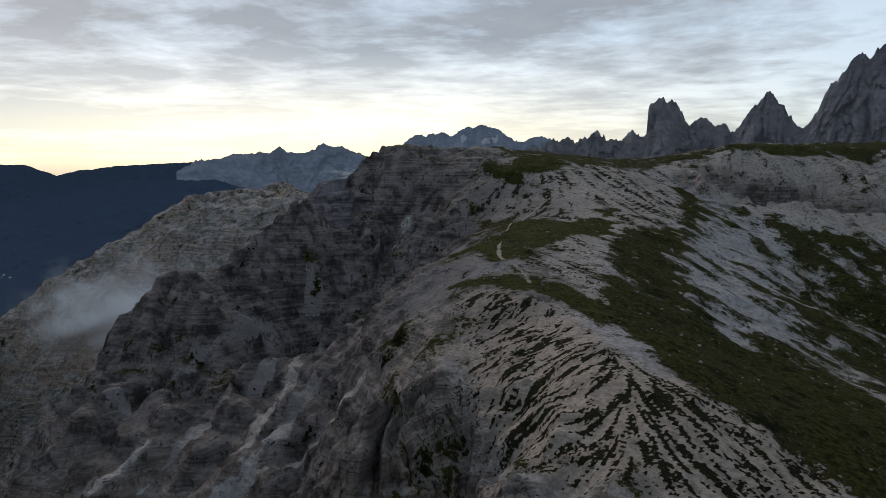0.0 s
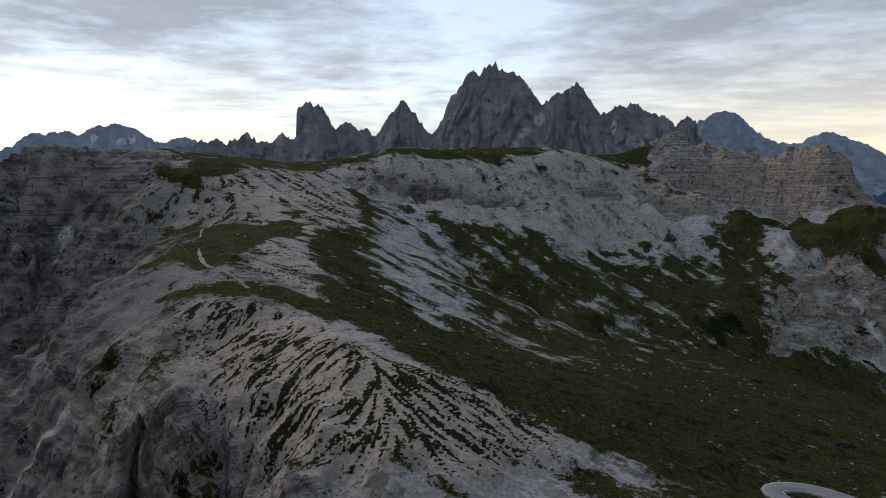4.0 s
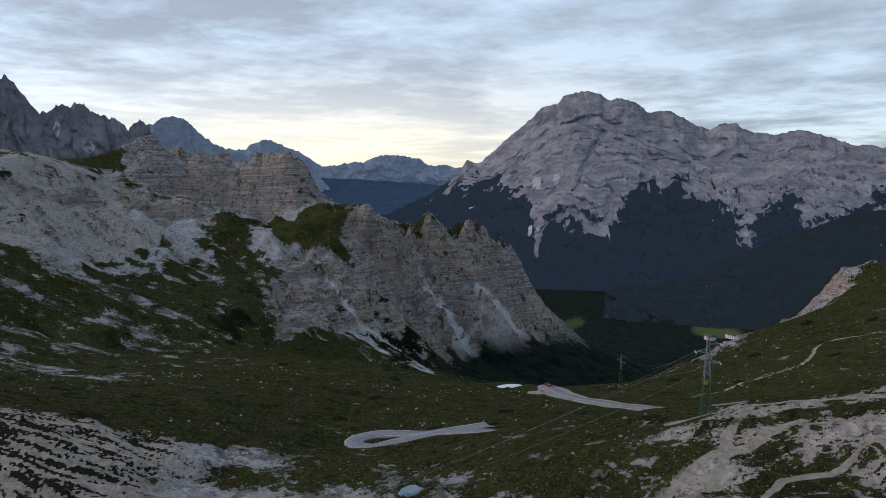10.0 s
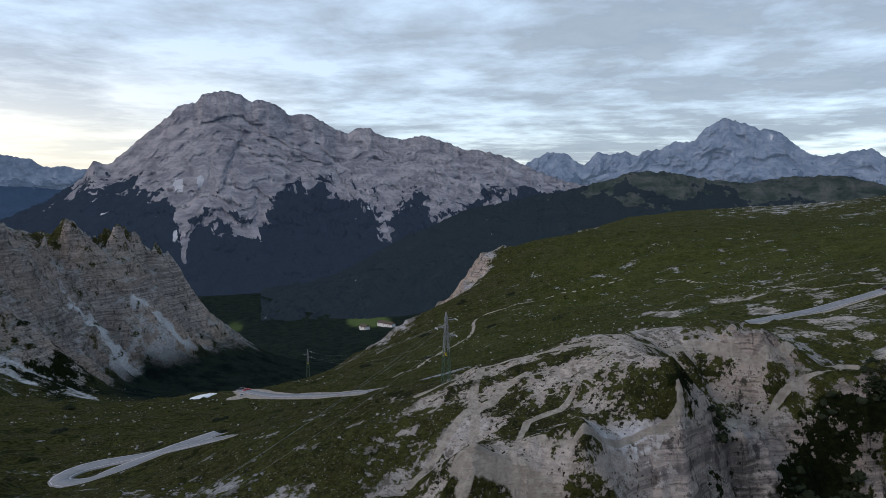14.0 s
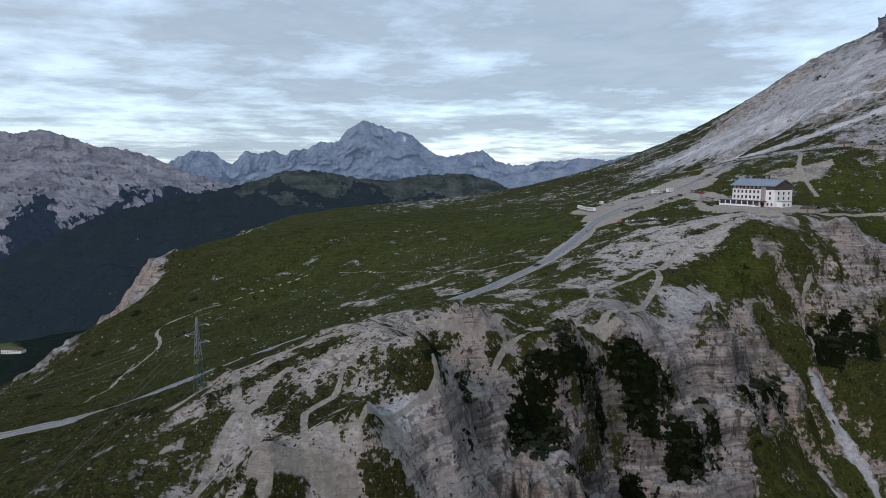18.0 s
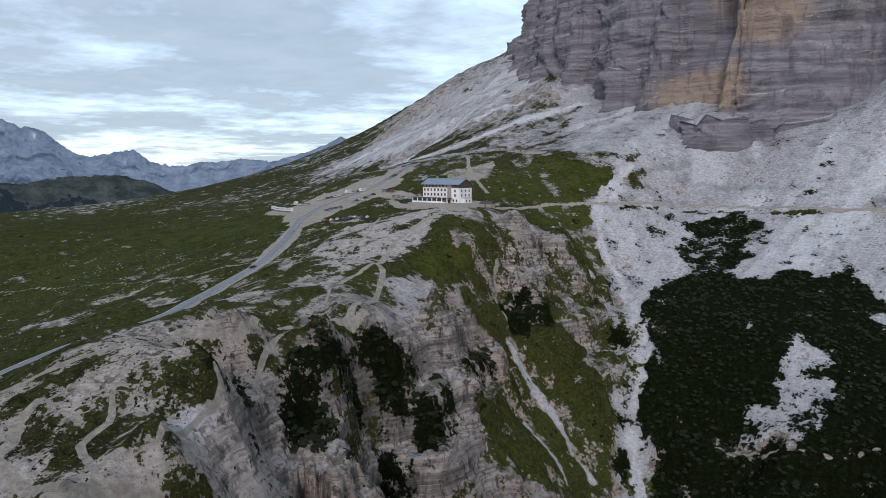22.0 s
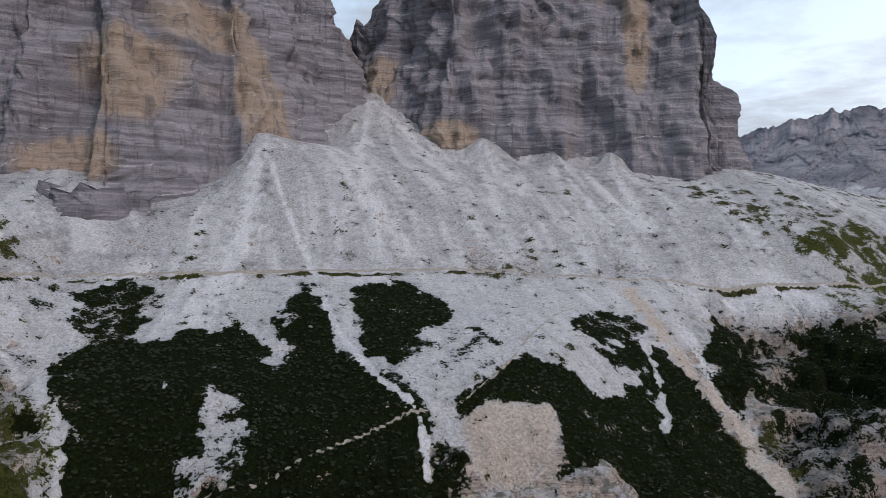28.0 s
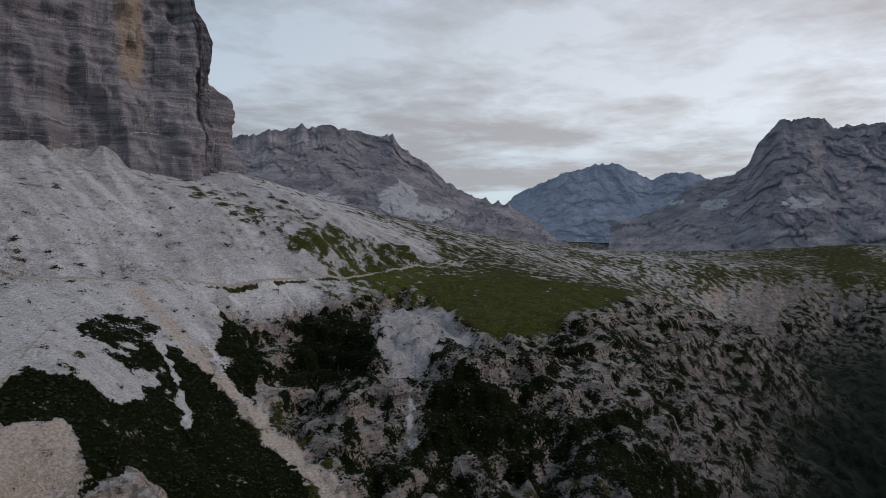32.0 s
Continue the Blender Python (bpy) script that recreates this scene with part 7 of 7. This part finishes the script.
def scatter(points, level, size, squash, rough, seed, sink=0.25):
    """Many rough lumps joined into one mesh: (x, y, z) and a radius each."""
    v, f = ico(level)
    r = np.random.RandomState(seed)
    n = len(points)
    a = r.uniform(0, 2 * math.pi, n)
    rad = size if np.ndim(size) else np.full(n, size)
    jit = 1 + rough * (r.rand(n, len(v)) - 0.5) * 2
    base = v[None] * jit[..., None]
    X = base[..., 0] * np.cos(a)[:, None] - base[..., 1] * np.sin(a)[:, None]
    Y = (base[..., 0] * np.sin(a)[:, None] + base[..., 1] * np.cos(a)[:, None]) * r.uniform(0.7, 1.1, n)[:, None]
    Z = base[..., 2] * squash
    P = np.stack([X, Y, Z], -1) * rad[:, None, None] + points[:, None, :]
    P[..., 2] += (rad * squash * (1 - 2 * sink))[:, None]
    F = f[None] + (np.arange(n) * len(v))[:, None, None]
    return P.reshape(-1, 3), F.reshape(-1, 3)


r = np.random.RandomState(11)
x, y = r.uniform(-190, 720, 60000), r.uniform(40, 450, 60000)
keep = pine_cover(x, y) > 0.55
x, y = x[keep][:8500], y[keep][:8500]
z = ground_shape(x, y)[0]
P, F = scatter(np.stack([x, y, z], 1), 1, r.uniform(0.6, 1.5, len(x)), 0.6, 0.45, 12)
me = quick_mesh("dwarf_pine_thicket", P, F, smooth=False)
me.materials.append(PINE)
tagged(new("dwarf_pine_thicket", me), "dark green dwarf pine thickets covering the slope", "shrubs", kind="stuff")

x, y = r.uniform(-620, 60, 40000), r.uniform(-560, 300, 40000)
d = np.hypot(x + 30, y + 30)
_, slope, steep = ground_shape(x, y)
keep = (d > 100) & (slope < 0.7) & (fbm(x / 26, y / 26, 4, 131) > 0.60) & (near_line(x, y, smooth_line(VALLEY_ROAD, 12))[0] > 8) & (near_line(x, y, smooth_line(HAIRPIN, 12))[0] > 9)
x, y, d = x[keep][:2800], y[keep][:2800], d[keep][:2800]
z = ground_shape(x, y)[0]
P, F = scatter(np.stack([x, y, z], 1), 1, 0.18 + 0.55 * r.rand(len(x))**3 + d * 0.0001, 0.6, 0.3, 14)
me = quick_mesh("loose_stones", P, F, smooth=False)
me.materials.append(STONES)
tagged(new("loose_stones", me), "pale stones scattered over the turf", "stones", kind="stuff")

x, y = r.uniform(-330, 480, 40000), r.uniform(330, 640, 40000)
keep = fbm(x / 30, y / 30, 3, 141) > 0.5
x, y = x[keep][:700], y[keep][:700]
z = ground_shape(x, y)[0]
P, F = scatter(np.stack([x, y, z], 1), 1, 0.35 + 1.0 * r.rand(len(x))**3, 0.7, 0.3, 15)
me = quick_mesh("scree_blocks", P, F, smooth=False)
me.materials.append(GREY_STONES)
tagged(new("scree_blocks", me), "grey blocks lying on the scree", "stones", kind="stuff")


CLUMPS = []
for k in range(4):
    rr = np.random.RandomState(300 + k)
    a, q = rr.uniform(0, 6.283, 22), np.sqrt(rr.rand(22))
    P, F = scatter(np.stack([q * np.cos(a), q * np.sin(a), 0.5 * (1 - q * q) + rr.uniform(-0.1, 0.15, 22)], 1), 1, rr.uniform(0.16, 0.36, 22), 0.8, 0.45, 300 + k, 0.3)
    me = quick_mesh("foliage_clump", P, F, smooth=False)
    me.materials.append(PINE)
    CLUMPS.append(me)


def dwarf_pine(x, y, rad, label, seed):
    rr = random.Random(seed)
    ob = thing("dwarf_pine", label, "shrub", pose(x, y, ground_z(x, y)), group="dwarf pine bushes")
    n = int(5 + rad * 2.2)
    xs, ys = [], []
    for k in range(n):
        a, q = rr.uniform(0, 6.283), math.sqrt(rr.random()) * rad
        xs.append(x + q * math.cos(a))
        ys.append(y + q * math.sin(a) * 0.8)
    zs = ground_shape(np.array(xs), np.array(ys))[0]
    for px, py, pz in zip(xs, ys, zs):
        c = new("foliage_clump", rr.choice(CLUMPS))
        c.parent = ob
        size = rr.uniform(0.9, 1.9)
        c.matrix_local = Matrix.Translation((px - x, py - y, pz - ob.location.z - 0.15)) @ Matrix.Rotation(rr.uniform(0, 6.28), 4, "Z") @ Matrix.Diagonal((size, size * rr.uniform(0.7, 1.1), size * rr.uniform(0.8, 1.1), 1))


for k, (x, y, rad) in enumerate(((-172, 77, 5), (-170, 102, 5), (-166, 112, 3), (-150, 36, 3), (-148, 54, 5), (-158, 116, 5), (-199, 224, 4), (-196, 246, 5), (-190, 286, 4), (-205, -109, 4.5), (-168, 86, 3), (-160, 70, 3.5), (-155, 60, 4),
                                 (-172, 130, 3), (-176, 160, 3), (-180, 175, 3), (-255, -130, 2.5), (-240, -190, 2.5), (-300, -230, 3), (-330, -260, 3), (-280, -300, 3), (-390, -330, 3), (-420, -300, 3), (-360, -290, 2.5), (-400, 10, 3),
                                 (-430, -30, 3.5), (-520, -20, 4), (-540, -60, 4), (-480, -80, 4), (-350, -60, 3), (-380, -100, 3), (-420, -130, 3.5), (-450, -410, 5), (-470, -440, 5), (-520, -430, 6), (-400, -470, 4), (-350, -420, 4), (-310, -390, 3.5))):
    dwarf_pine(x, y, rad, "dark green dwarf pine bush" + (" on the cliff ledge" if -210 < x < -140 and y > 30 else " in the stony meadow"), 200 + 3 * k)


# mist in the deep valley
def mist_material():
    k = Mat("valley_mist")
    a = k.attr("veil")
    n = k.noise(k.pos(), 0.018, 6, 0.6, 0.6)
    alpha = k.math("MULTIPLY", k.band(k.math("ADD", a, k.math("MULTIPLY", k.math("SUBTRACT", n, 0.5), 1.6)), 0.35, 1.1), 0.55)
    k.put(k.b.inputs["Alpha"], alpha)
    return k.done((0.85, 0.87, 0.90), 1.0)


MIST = mist_material()


def mist(label, x, y, z, length, height, turn, layers, seed):
    ob = thing("mist_bank", label, "cloud", kind="stuff")
    for k in range(layers):
        u, v = np.meshgrid(np.linspace(-1, 1, 40), np.linspace(-1, 1, 24))
        off = (k - layers / 2) * length * 0.07
        wob = (fbm(u * 2 + seed, v * 2 + k, 3, seed + k) - 0.5) * length * 0.3
        c, s = math.cos(radians(turn)), math.sin(radians(turn))
        X, Y = u * length / 2, wob + off
        Z = v * height / 2 + (fbm(u * 2, v * 0 + k, 2, seed + 5) - 0.5) * height * 0.5
        P = np.stack([x + X * c - Y * s, y + X * s + Y * c, z + Z], -1)
        me = grid_mesh("mist_layer", P, False, {"veil": np.clip(1.1 - np.hypot(u, v), 0, 1)})
        me.materials.append(MIST)
        new("mist_layer", me).parent = ob


mist("wisp of white cloud clinging to the cliff over the valley", 318, -400, -112, 190, 85, 45, 7, 3)
mist("flat white fog bank below the far range", 1330, -3200, -70, 900, 70, 22, 4, 9)
